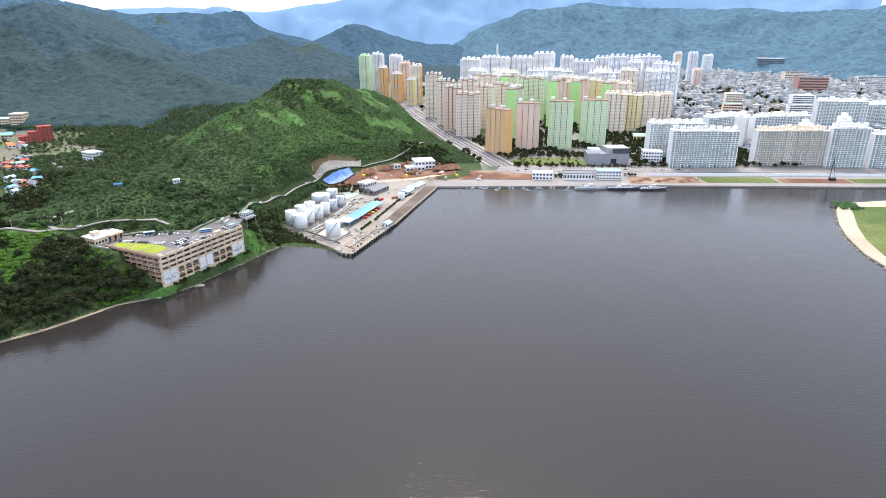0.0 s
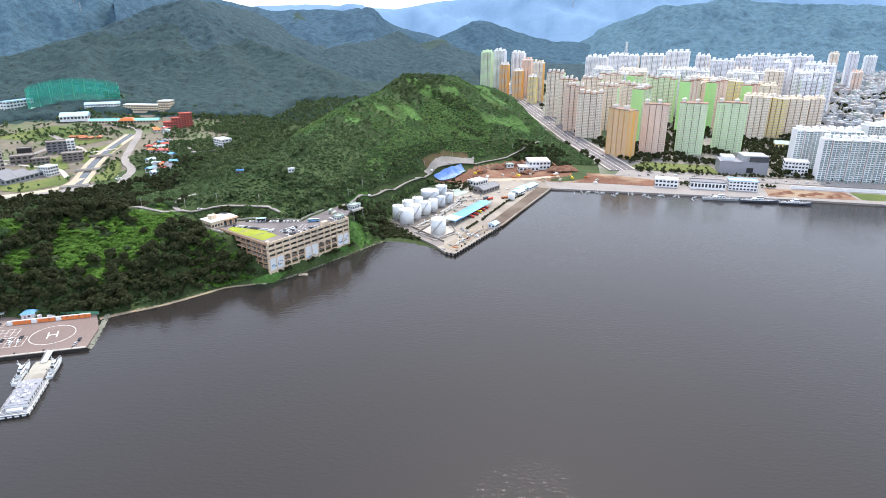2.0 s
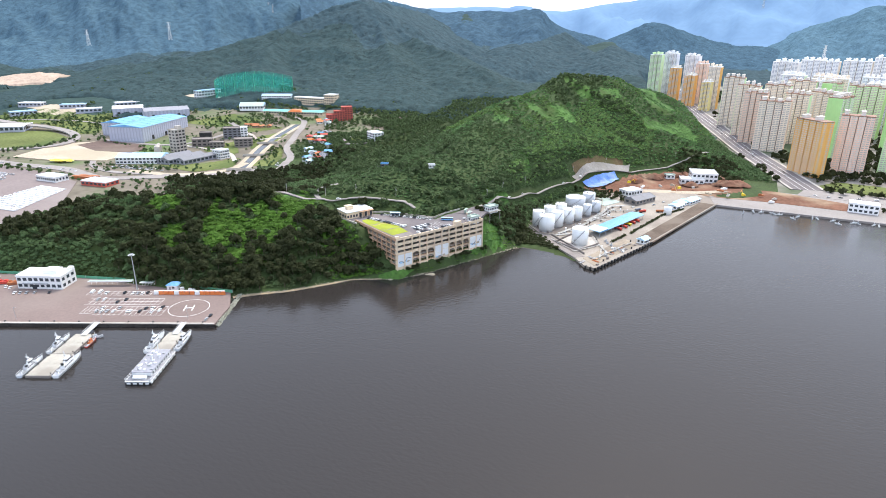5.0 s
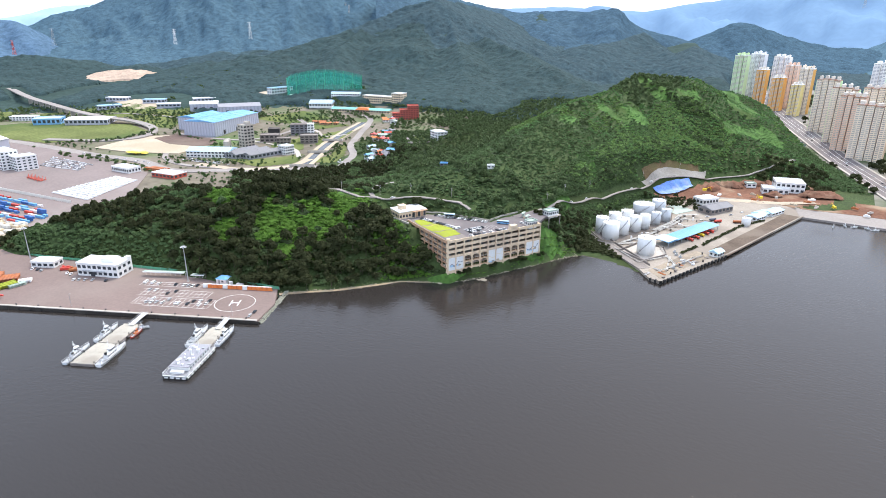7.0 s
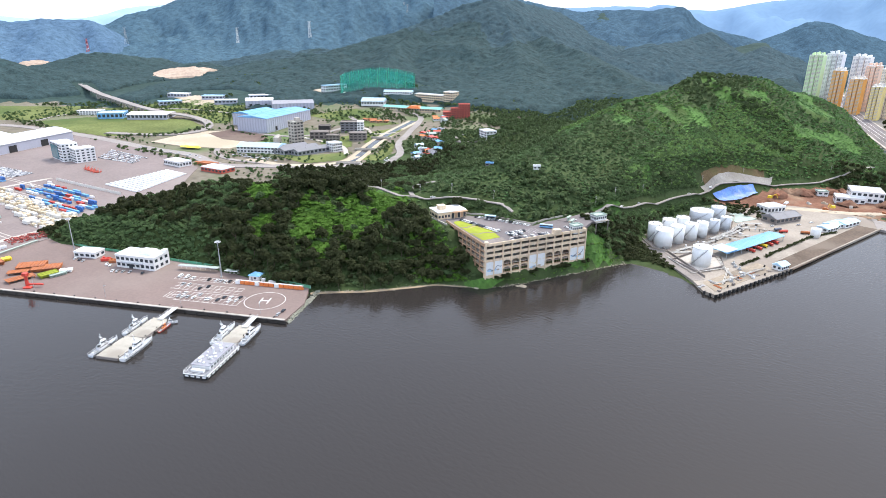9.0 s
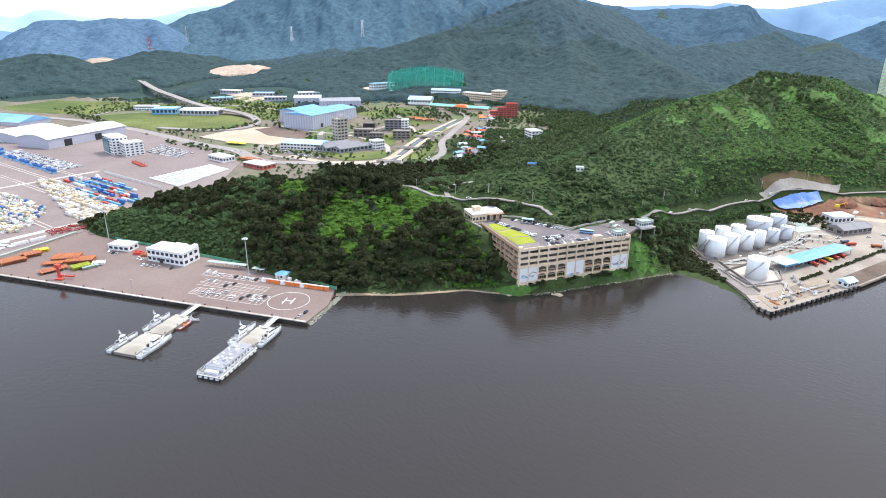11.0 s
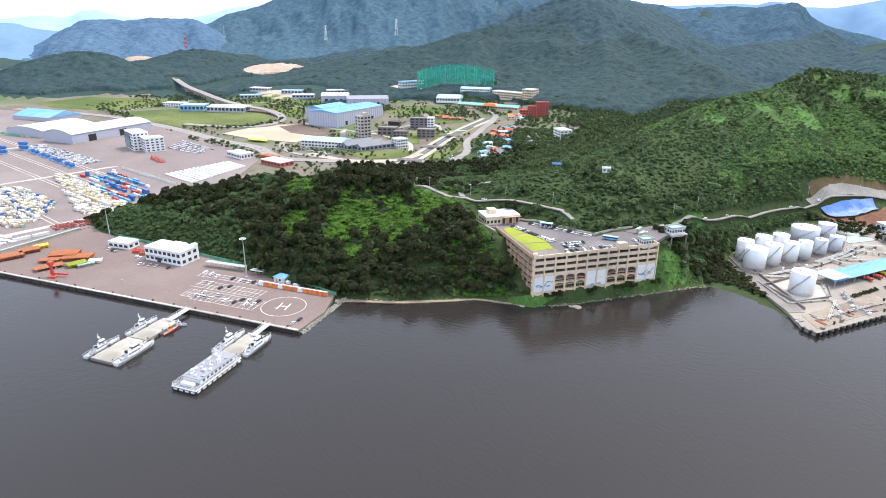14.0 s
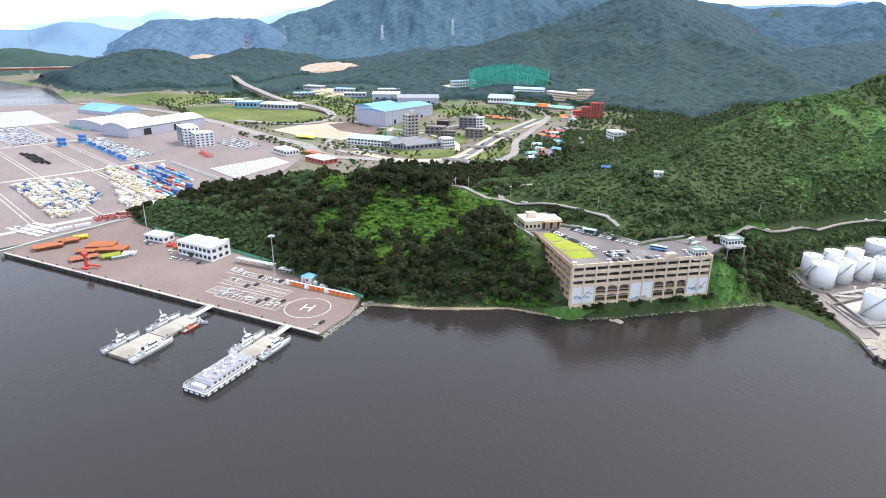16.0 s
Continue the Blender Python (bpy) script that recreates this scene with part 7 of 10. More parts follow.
def bus(m):
    t_ob = thing("bus", "blue and white coach parked on the deck", "bus", m)
    bm = bmesh.new()
    box(bm, 0, 0, 0.45, 11, 2.5, 1.2, 0, 0.12)
    part("lower_body", bm, M_blue, t_ob)
    bm = bmesh.new()
    box(bm, 0, 0, 1.66, 10.9, 2.42, 0.85)
    part("window_band", bm, M_glass, t_ob)
    bm = bmesh.new()
    box(bm, 0, 0, 2.52, 11, 2.5, 0.55, 0, 0.15)
    part("roof", bm, M_bluel, t_ob)
    bm = bmesh.new()
    box(bm, -2, 0, 3.07, 3, 1.5, 0.25, 0, 0.08)
    part("roof_unit", bm, M_white, t_ob)
    for sx in (-3.4, 3.4):
        for sy in (-1, 1):
            bm = bmesh.new()
            cyl(bm, 0, 0, -0.15, 0.5, 0.3, 12, None, pose(sx, sy * 1.15, 0.5, 90, 0, 0))
            part("wheel", bm, M_black, t_ob)


bus(KP(46.5, 12.6, 24.37, -42) @ Matrix.Scale(0.66, 4))


def shelter(m):
    t_ob = thing("bus_shelter", "small shelter with pale blue roof on the car park", "shelter", m)
    bm = bmesh.new()
    box(bm, 0, 0, 2.4, 6.5, 2.6, 0.3, 0, 0.08)
    part("roof", bm, M_bluel, t_ob)
    for sx in (-2.8, 2.8):
        for sy in (-1, 1):
            bm = bmesh.new()
            cyl(bm, sx, sy, 0, 0.1, 2.4, 6)
            part("post", bm, M_white, t_ob)
    bm = bmesh.new()
    box(bm, 0, 0.9, 0.2, 5.5, 0.1, 1.6)
    part("back_panel", bm, M_glass, t_ob)


shelter(KP(25.2, 39, 24.37, -38))


def restaurant(m):
    t_ob = thing("restaurant", "cream flat-roofed restaurant with brown glazed front", "restaurant", m)
    w, d, h = 20, 13, 4.6
    bm = bmesh.new()
    box(bm, 0, 0, -3.0, w, d, h + 3)
    part("wall", bm, M_beige, t_ob)
    bm = bmesh.new()
    box(bm, 0, 0, h + 0.01, w + 0.8, d + 0.8, 0.5, 0, 0.05)
    part("roof", bm, M_white, t_ob, "pale flat roof")
    bm = bmesh.new()
    box(bm, -4.5, 0.5, h + 0.5, 4.6, 4.2, 2.4, 0, 0.05)
    box(bm, -4.5, 0.5, h + 2.9, 5.0, 4.6, 0.3)
    part("stair_head", bm, M_beige, t_ob)
    for k in range(5):
        bm = bmesh.new()
        box(bm, 0.5 + k * 2.1, -d / 2 - 0.06, 0.3, 1.7, 0.2, 3.2)
        part("shopfront_window", bm, M_brownp if k % 2 else M_glass, t_ob)
    for k in range(4):
        bm = bmesh.new()
        box(bm, -9 + k * 2.2, -d / 2 - 0.06, 1.2, 1.3, 0.2, 1.6)
        part("window", bm, M_glass, t_ob)
    for k in range(5):
        bm = bmesh.new()
        box(bm, -w / 2 - 0.06, -4.5 + k * 2.3, 1.2, 0.2, 1.3, 1.6)
        part("window", bm, M_glass, t_ob)
    for k in range(3):
        bm = bmesh.new()
        cyl(bm, 1 + k * 4, -d / 2 - 1.6, 0, 0.18, h, 8)
        part("porch_post", bm, M_beige, t_ob)
    bm = bmesh.new()
    box(bm, 5, -d / 2 - 1.0, h - 0.4, 10.5, 2.4, 0.35)
    part("porch_roof", bm, M_brownp, t_ob)


restaurant(KP(6.0, 56.6, 24.3, 0) @ Matrix.Scale(0.92, 4))
bm = bmesh.new()
for a, b2 in (((-2.6, 40), (-5.4, 56)), ((-5.4, 56), (-6.2, 73)), ((-6.2, 73), (6, 82))):
    p, q = K(*a), K(*b2)
    strip(bm, [(*p, 25.2), (*q, 25.2)], 0.6, 0, 9.0)
tagged(part("retaining_wall", bm, M_conc), "weathered concrete retaining wall below the restaurant", "wall", kind="structure")
bm = bmesh.new()
line = [(16, 55), (25, 48.5), (35, 32.4), (42, 20.6), (54, 24.4), (64, 25.4), (71, 26.4)]
strip(bm, [(*K(*p), 25.6) for p in line], 0.5, 0, 2.5)
tagged(part("bank_wall", bm, M_conc), "low stone retaining wall at the hill's foot", "wall", kind="structure")
block("booth_building", "small white building with green flat roof on the deck", "kiosk", *K(59.5, 2.6), 24.4, 6, 4.5, 2.6, KROT + 2, M_white, M_greenr, 1, 4, group="")
g2 = block("roadside_office", "white office with green roof on stilts by the road", "office", *K(84, 13.5), 24.4, 8, 5.5, 2.7, KROT + 2, M_white, M_greenr, 1, 5)
bm = bmesh.new()
box(bm, 0, -0.5, -0.45, 10, 7.5, 0.4)
part("platform", bm, M_conc, g2)
for sx in (-4.5, 4.5):
    bm = bmesh.new()
    box(bm, sx, -3.8, -8, 0.5, 0.5, 7.6)
    part("stilt", bm, M_concd, g2)
for u, w in ((64, 12), (66, 18)):
    bm = bmesh.new()
    for sx in (-1.5, 1.5):
        rod(bm, (sx, 0, 0), (sx, 0, 2.4), 0.1, 6)
    box(bm, 0, 0, 2.4, 5, 1.6, 0.25, 0, 0.05)
    box(bm, 0, 0, 0, 1.8, 1.2, 2.0, 0, 0.05)
    o = part("toll_canopy", bm, M_greenr)
    o.matrix_world = KP(u, w, 24.45, 30)
    tagged(o, "small toll booth with canopy at the exit", "booth", "exit booths")
hut = block("hilltop_hut", "small white hut among the scrub", "hut", -190, 426, zg(-190, 426) + 0.2, 4.5, 2.6, 1.5, 35, M_white, M_white, 1, 2)
block("hillside_shed", "small shed with blue tarpaulin roof on the slope", "shed", -256, 470, zg(-256, 470) + 0.3, 6, 3.5, 2.2, 25, M_concd, M_blue, 1, 2)
block("knoll_shrine", "small stone pavilion above the wood", "pavilion", -278, 355, zg(-278, 355) + 0.2, 5, 4, 4.5, 20, M_conc, M_conc, 1, 2)


def pole(x, y, z=None, h=6.8):
    z = zg(x, y) if z is None else z
    t_ob = thing("utility_pole", "grey concrete utility pole with crossarms", "utility pole", pose(x, y, z - 0.4, 0, 0, float(rng.uniform(0, 90))), "utility poles by the hill road")
    bm = bmesh.new()
    cyl(bm, 0, 0, 0, 0.13, h, 8, 0.08)
    part("pole", bm, M_conc, t_ob)
    for zz in (h - 0.5, h - 1.4):
        bm = bmesh.new()
        box(bm, 0, 0, zz, 1.3, 0.09, 0.09)
        part("crossarm", bm, M_steel, t_ob)
    bm = bmesh.new()
    cyl(bm, 0.3, 0, h - 2.2, 0.17, 0.55, 8)
    part("transformer", bm, M_steel, t_ob)


for line, ks in ((ROAD_UPPER, (12, 21, 30, 38)), (ROAD_LOWER, (4, 9, 14, 19, 25, 33, 42))):
    for k in ks:
        pole(line[k][0] - 3.0, line[k][1] + 2.6)
for line, k, c in ((ROAD_UPPER, 24, "w"), (ROAD_LOWER, 10, "w"), (ROAD_LOWER, 13, "s"), (ROAD_LOWER, 22, "w"), (ROAD_LOWER, 27, "v")):
    q, q2 = line[k], line[k + 1]
    put_car(q[0], q[1], zg(q[0], q[1]) + 0.37, math.degrees(math.atan2(q2[1] - q[1], q2[0] - q[0])), c)

# trees and bushes at the foot of the car park
bank_b = scatter(-182, -104, 312, 420, 1.5, lambda x, y, z: (z > SEA + 0.5) & ~inside(x, y, UNDER_DECK) & (edge_dist(x, y, LAND) > 0.8) & (x > -172) & (z < 23) & (y < 408) & (fbm(x / 5, y / 5, 2, 44) > 0.36))
bank_b = bank_b[~inside(bank_b[:, 0], bank_b[:, 1], DECK)]
bank_b[:, 2] += 0.3
joined("shore_grass", BUSH, bank_b, rng.uniform(0.25, 0.7, len(bank_b)), M_leaf_c, "tall green grass on the bank below the car park", "grass", 0.6)
fp = [(*K(u, w), 4.8) for u, w in ((7, -2), (9, -2.6), (11, -1.8), (12.6, -2.4), (14, -2), (29, -2), (31, -2.6), (43, -2.2), (46, -2), (48, -2.6), (50, -2), (52, -2.4), (54, -2), (63, -2.2), (67, -1.5), (70, 0), (73, 1), (76, 3))]
joined("foot_bushes", FULL, np.array(fp), rng.uniform(0.3, 0.62, len(fp)), M_leaf, "dark bushes growing against the foot of the car park", "bushes")
bm = bmesh.new()
rows = []
for i in range(84):
    u = -9 + i * 1.0
    fade = min(1.0, (u + 9) / 9, (75 - u) / 8)
    row = []
    for w, z in ((1.0, 6.4), (-0.3, 6.3), (-1.2, 5.0), (-2.1, 3.1), (-3.0, 1.2), (-4.2, -0.8)):
        q = K(u, w + 6 * (1 - fade) + 0.7 * (float(fbm(u / 6, w, 3, 19)) - 0.5) + (0 if w > 0 else 0.9 * math.sin(u / 13)))
        row.append(bm.verts.new((*q, (z + 1.1 * (float(fbm(u / 3, w * 2, 3, 23)) - 0.5)) * fade + (0.3 + 2.5 * (w > -1)) * (1 - fade))))
    rows.append(row)
for a, b2 in zip(rows, rows[1:]):
    for j in range(5):
        bm.faces.new((a[j], a[j + 1], b2[j + 1], b2[j])).smooth = True
bmesh.ops.recalc_face_normals(bm, faces=bm.faces)
tagged(part("ground_bank", bm, M_meadow), "steep grassy bank below the car park", "bank", kind="structure")
bm = bmesh.new()
strip(bm, [(*p, SEA + 0.22) for p in smooth_line(COAST[5:11], 6)], 2.4, 0, 1.4)
tagged(part("ground_shore_sand", bm, mat("wet_shore_sand", (0.44, 0.33, 0.215), 0.9, 0.3, 0.1, 1.2, stain=(0.30, 0.23, 0.16), stain_amt=0.8, spec=0.2)), "thin strip of pale sand at the waterline", "beach", kind="structure")

# ---- the oil terminal ----
M_jetty = mat("worn_jetty_ground", (0.33, 0.275, 0.21), 0.9, 0.3, 0.08, 0.9, stain=(0.20, 0.165, 0.13), stain_amt=0.8, spec=0.2)
M_strip = mat("trodden_earth", (0.14, 0.105, 0.08), 0.9, 0.3, 0.08, 0.8, stain=(0.22, 0.18, 0.145), stain_amt=0.6, spec=0.2)
slab("pavement_terminal", [(-124, 447), (-103, 425), (-76, 400), (-68, 390), (-62, 388), (-39, 452), (-4, 576), (-8, 596), (-40, 606), (-70, 598), (-92, 566), (-116, 534), (-122, 480)], -4, 2.8, M_term, "pale concrete yard of the oil terminal", "pavement")
slab("ground_quay_strip", [(-37, 453), (-5, 572), (-17, 573), (-47, 462)], 2.5, 2.95, M_strip, "brown earth strip along the quay edge", "ground")
slab("ground_jetty_soil", [(-72, 402), (-63, 393), (-45, 446), (-56, 452)], 2.5, 2.9, M_jetty, "sandy ground of the jetty head", "ground")
slab("road_terminal", [(-133, 451), (-105, 426), (-77, 401), (-72, 406), (-99, 431), (-127, 457)], 2.4, 2.98, M_concd, "worn access road beside the tanks", "road")
bm = bmesh.new()
for (ax, ay), (bx, by), n in (((-68, 390), (-62, 388), 2), ((-62, 388), (-39, 452), 18)):
    for k in range(n + 1):
        t = k / n
        box(bm, ax + (bx - ax) * t + 0.75, ay + (by - ay) * t - 0.28, -1.5, 1.5, 1.0, 4.8, 70, 0.1)
tagged(part("jetty_fenders", bm, M_black), "row of black fender piles along the jetty", "fender", kind="stuff")
bm = bmesh.new()
strip(bm, [(-68.4, 390.3, 3.2), (-62, 388.2, 3.2), (-38.6, 452.4, 3.2), (-3.8, 576, 3.2)], 1.0, 0, 1.4)
tagged(part("jetty_cope", bm, M_term), "pale cope along the terminal quay", "kerb", kind="structure")
bm = bmesh.new()
strip(bm, [(-126, 459, 4.1), (-99, 433.5, 4.1), (-73, 409.5, 4.1)], 0.5, 0, 1.6)
tagged(part("wall_tank_road", bm, M_concd), "low stained wall between the road and the tanks", "wall", kind="structure")
# gear left about on the jetty
for k in range(26):
    g = random.Random(300 + k)
    t = g.uniform(0.02, 0.98)
    o2 = g.uniform(1.5, 11) if t < 0.9 else g.uniform(1.5, 5)
    gx, gy = -62 + 23 * t - 0.94 * o2, 389 + 64 * t + 0.34 * o2
    bm = bmesh.new()
    kind2 = k % 4
    if kind2 == 0:
        for j in range(4):
            rod(bm, (-2.5, (j - 1.5) * 0.4, 0.2), (2.5, (j - 1.5) * 0.4, 0.2), 0.18, 6)
        nm, lb, mm = "pipe_bundle", "bundle of steel pipes lying on the jetty", M_rust if k % 8 else M_steel
    elif kind2 == 1:
        box(bm, 0, 0, 0, g.uniform(1.2, 2.4), g.uniform(0.9, 1.5), g.uniform(0.6, 1.3), 0, 0.06)
        nm, lb, mm = "crate", "weathered crate standing on the jetty", (M_concd, M_white, M_brownp)[k % 3]
    elif kind2 == 2:
        cyl(bm, 0, 0, 0, 0.5, 0.9, 10, 0.3)
        cyl(bm, 0, 0, 0.9, 0.55, 0.25, 10)
        nm, lb, mm = "bollard", "dark iron mooring bollard on the jetty", M_black
    else:
        for j in range(3):
            box(bm, 0, (j - 1) * 0.9, 0, 2.6, 0.7, 0.35, 0, 0.04)
        nm, lb, mm = "timber_stack", "low stack of grey timber baulks", M_concd
    o = part(nm, bm, mm)
    o.matrix_world = pose(gx, gy, 2.9, 0, 0, 70 + g.choice((0, 90)) + g.uniform(-8, 8))
    tagged(o, lb, nm.replace("_", " "), "gear on the jetty")


M_gravel = mat("dark_gravel", (0.17, 0.145, 0.125), 0.95, 0.4, 0.2, 2.5, stain=(0.10, 0.085, 0.075), stain_amt=0.7)


def tank(x, y, r, h, m, stair=True):
    t_ob = thing("storage_tank", "white cylindrical oil storage tank with stair" if m is M_tank else "light grey cylindrical oil storage tank", "storage tank", pose(x, y, 2.8, 0, 0, 200 + 40 * math.sin(x)), "oil storage tanks")
    n = 36
    bm = bmesh.new()
    cyl(bm, 0, 0, 0, r, h, n)
    for f in bm.faces:
        f.smooth = abs(f.normal.z) < 0.5
    part("shell", bm, m, t_ob)
    for k in range(1, 5):
        bm = bmesh.new()
        cyl(bm, 0, 0, h * k / 5, r + 0.03, 0.07, n)
        part("seam", bm, m, t_ob)
    bm = bmesh.new()
    cyl(bm, 0, 0, h, r + 0.08, r * 0.12, n, r * 0.08)
    part("roof", bm, m, t_ob)
    bm = bmesh.new()
    for k in range(n):
        a, b2 = 2 * math.pi * k / n, 2 * math.pi * (k + 1) / n
        rod(bm, (r * math.cos(a), r * math.sin(a), h + 0.7), (r * math.cos(b2), r * math.sin(b2), h + 0.7), 0.04, 4)
        if k % 3 == 0:
            rod(bm, (r * math.cos(a), r * math.sin(a), h), (r * math.cos(a), r * math.sin(a), h + 0.7), 0.04, 4)
    part("rail", bm, M_steel, t_ob)
    if stair:
        bm = bmesh.new()
        m2 = 18
        for k in range(m2):
            a, b2 = 1.5 * k / m2, 1.5 * (k + 1) / m2
            rod(bm, ((r + 0.4) * math.cos(a), (r + 0.4) * math.sin(a), h * k / m2), ((r + 0.4) * math.cos(b2), (r + 0.4) * math.sin(b2), h * (k + 1) / m2), 0.22, 5)
            rod(bm, ((r + 0.5) * math.cos(a), (r + 0.5) * math.sin(a), h * k / m2 + 0.8), ((r + 0.5) * math.cos(b2), (r + 0.5) * math.sin(b2), h * (k + 1) / m2 + 0.8), 0.06, 4)
        part("stair", bm, M_steel, t_ob)
    bm = bmesh.new()
    cyl(bm, 0.4 * r, 0, h + r * 0.06, 0.35, 0.7, 8)
    part("vent", bm, M_steel, t_ob)


for x, y, r, h, m in ((-81, 429, 6.0, 13.2, M_tank), (-109, 446, 6.0, 13.6, M_tank), (-118, 455, 4.8, 13.4, M_tank), (-105, 459, 4.9, 13.4, M_tank), (-114, 470, 4.9, 13.2, M_tank), (-100, 471, 4.5, 12.8, M_tank), (-109, 482, 4.8, 12.6, M_tank), (-96, 481, 4.0, 12.0, M_tank),
                      (-92, 495, 3.7, 10.6, M_hull), (-88, 507, 3.9, 10.6, M_hull), (-106, 514, 8.6, 10.2, M_hull), (-99, 530, 5.6, 10.4, M_hull)):
    tank(x, y, r * 0.9, h * 0.82, m)
# bund round the front tank
bund = thing("tank_bund", "low concrete bund wall with pale gravel floor", "bund wall", pose(0, 0, 2.8))
for a, b2 in zip([(-96, 424), (-78, 414), (-69, 432), (-74, 446), (-90, 446)], [(-78, 414), (-69, 432), (-74, 446), (-90, 446), (-96, 424)]):
    bm = bmesh.new()
    strip(bm, [(*a, 1.3), (*b2, 1.3)], 0.4, 0, 1.5)
    part("bund_wall", bm, M_concd, bund)
bm = bmesh.new()
poly(bm, [(-95, 424.6), (-78, 415), (-70, 432), (-74.5, 445), (-89.5, 445)], -0.1, 0.15)
part("bund_floor", bm, M_conc, bund)
# pipe runs
M_pipe = mat("dulled_pipe_paint", (0.50, 0.48, 0.44), 0.6, 0.2, 0.2, 1.5, stain=(0.32, 0.26, 0.20), stain_amt=0.7)


def pipe_run(pts, n, z=3.6, gap=0.55, r=0.17, m=M_pipe):
    t_ob = thing("pipe_rack", "bundle of pale pipes on low supports", "pipes", pose(0, 0, 0), "pipe runs of the terminal")
    for k in range(n):
        bm = bmesh.new()
        for a, b2 in zip(pts, pts[1:]):
            dx, dy = b2[0] - a[0], b2[1] - a[1]
            l = math.hypot(dx, dy)
            ox, oy = -dy / l * (k - n / 2) * gap, dx / l * (k - n / 2) * gap
            rod(bm, (a[0] + ox, a[1] + oy, z), (b2[0] + ox, b2[1] + oy, z), r, 6)
        part("pipe", bm, m, t_ob)
    for a, b2 in zip(pts, pts[1:]):
        l = math.hypot(b2[0] - a[0], b2[1] - a[1])
        for k in range(max(1, int(l / 6))):
            t = (k + 0.5) / max(1, int(l / 6))
            bm = bmesh.new()
            box(bm, a[0] + (b2[0] - a[0]) * t, a[1] + (b2[1] - a[1]) * t, 2.75, n * gap + 0.4, 0.3, z - 2.9, math.degrees(math.atan2(b2[1] - a[1], b2[0] - a[0])) + 90)
            part("support", bm, M_concd, t_ob)


pipe_run([(-101, 436), (-86, 448), (-84, 470)], 4)
pipe_run([(-100, 428), (-80, 411), (-68, 430)], 2)
pipe_run([(-88, 474), (-82, 500), (-81, 522), (-70, 530)], 5, 4.6)
pipe_run([(-84, 486), (-74, 484)], 4, 4.4)
pipe_run([(-66, 402), (-55, 432), (-50, 444)], 3)
pipe_run([(-66, 430), (-62, 404)], 2)
pipe_run([(-113, 452), (-103, 478), (-96, 500)], 3)
for x, y in ((-64, 436), (-61, 433), (-66, 440), (-84, 500), (-80, 512), (-78, 508), (-60, 412), (-57, 424)):
    bm = bmesh.new()
    box(bm, 0, 0, 0, 1.6, 1.2, 1.3, 0, 0.1)
    cyl(bm, 0.2, 0, 1.3, 0.35, 0.9, 8)
    rod(bm, (-1.4, 0, 0.6), (1.6, 0, 0.6), 0.16, 6)
    o = part("pump", bm, M_steel)
    o.matrix_world = pose(x, y, 2.85, 0, 0, 20)
    tagged(o, "small grey pump unit with pipework", "pump", "pumps of the terminal")


def open_shed():
    t_ob = thing("truck_shed", "long open shed with bright blue sheet roof", "shed", pose(-66.5, 478, 2.8, 0, 0, 71))
    w, d = 62, 11
    bm = bmesh.new()
    for s in (-1, 1):
        v = [bm.verts.new(p) for p in ((-w / 2, s * d / 2, 3.1), (w / 2, s * d / 2, 3.1), (w / 2, 0, 3.8), (-w / 2, 0, 3.8))]
        u = [bm.verts.new(p.co + Vector((0, 0, 0.2))) for p in v]
        bm.faces.new(u)
        bm.faces.new(v[::-1])
        for k in range(4):
            bm.faces.new((v[k], v[(k + 1) % 4], u[(k + 1) % 4], u[k]))
    bmesh.ops.recalc_face_normals(bm, faces=bm.faces)
    part("roof", bm, M_blue, t_ob)
    for k in range(25):
        bm = bmesh.new()
        for s in (-1, 1):
            rod(bm, (-w / 2 + k * w / 24, s * d / 2, 3.34), (-w / 2 + k * w / 24, 0, 4.04), 0.07, 4)
        part("seam", bm, M_bluel, t_ob)
    for k in range(9):
        for s in (-1, 1):
            bm = bmesh.new()
            box(bm, -w / 2 + 0.6 + k * (w - 1.2) / 8, s * (d / 2 - 0.6), 0, 0.25, 0.25, 3.2)
            part("post", bm, M_steel, t_ob)
    bm = bmesh.new()
    box(bm, -w / 2 + 5, 0, 4.1, 12, d + 0.6, 0.3)
    part("end_roof", bm, M_bluel, t_ob)


open_shed()


def truck(x, y, rot, m, label):
    t_ob = thing("tank_truck", label, "truck", pose(x, y, 2.82, 0, 0, rot) @ Matrix.Scale(CAR, 4), "trucks at the terminal")
    bm = bmesh.new()
    box(bm, 3.3, 0, 0.6, 1.9, 2.3, 2.1, 0, 0.15)
    part("cab", bm, m, t_ob)
    bm = bmesh.new()
    box(bm, 4.28, 0, 1.7, 0.06, 2.0, 0.8)
    part("windscreen", bm, M_glass, t_ob)
    bm = bmesh.new()
    cyl(bm, 0, 0, -3.0, 1.15, 6.0, 14, None, pose(-0.9, 0, 1.9, 0, 90, 0))
    part("tank", bm, m, t_ob)
    bm = bmesh.new()
    box(bm, 0, 0, 0.5, 8.2, 1.2, 0.35)
    part("chassis", bm, M_dark, t_ob)
    for sx in (-3, -1.8, 3):
        for sy in (-1, 1):
            bm = bmesh.new()
            cyl(bm, 0, 0, -0.15, 0.48, 0.3, 10, None, pose(sx, sy * 1.0, 0.48, 90, 0, 0))
            part("wheel", bm, M_black, t_ob)


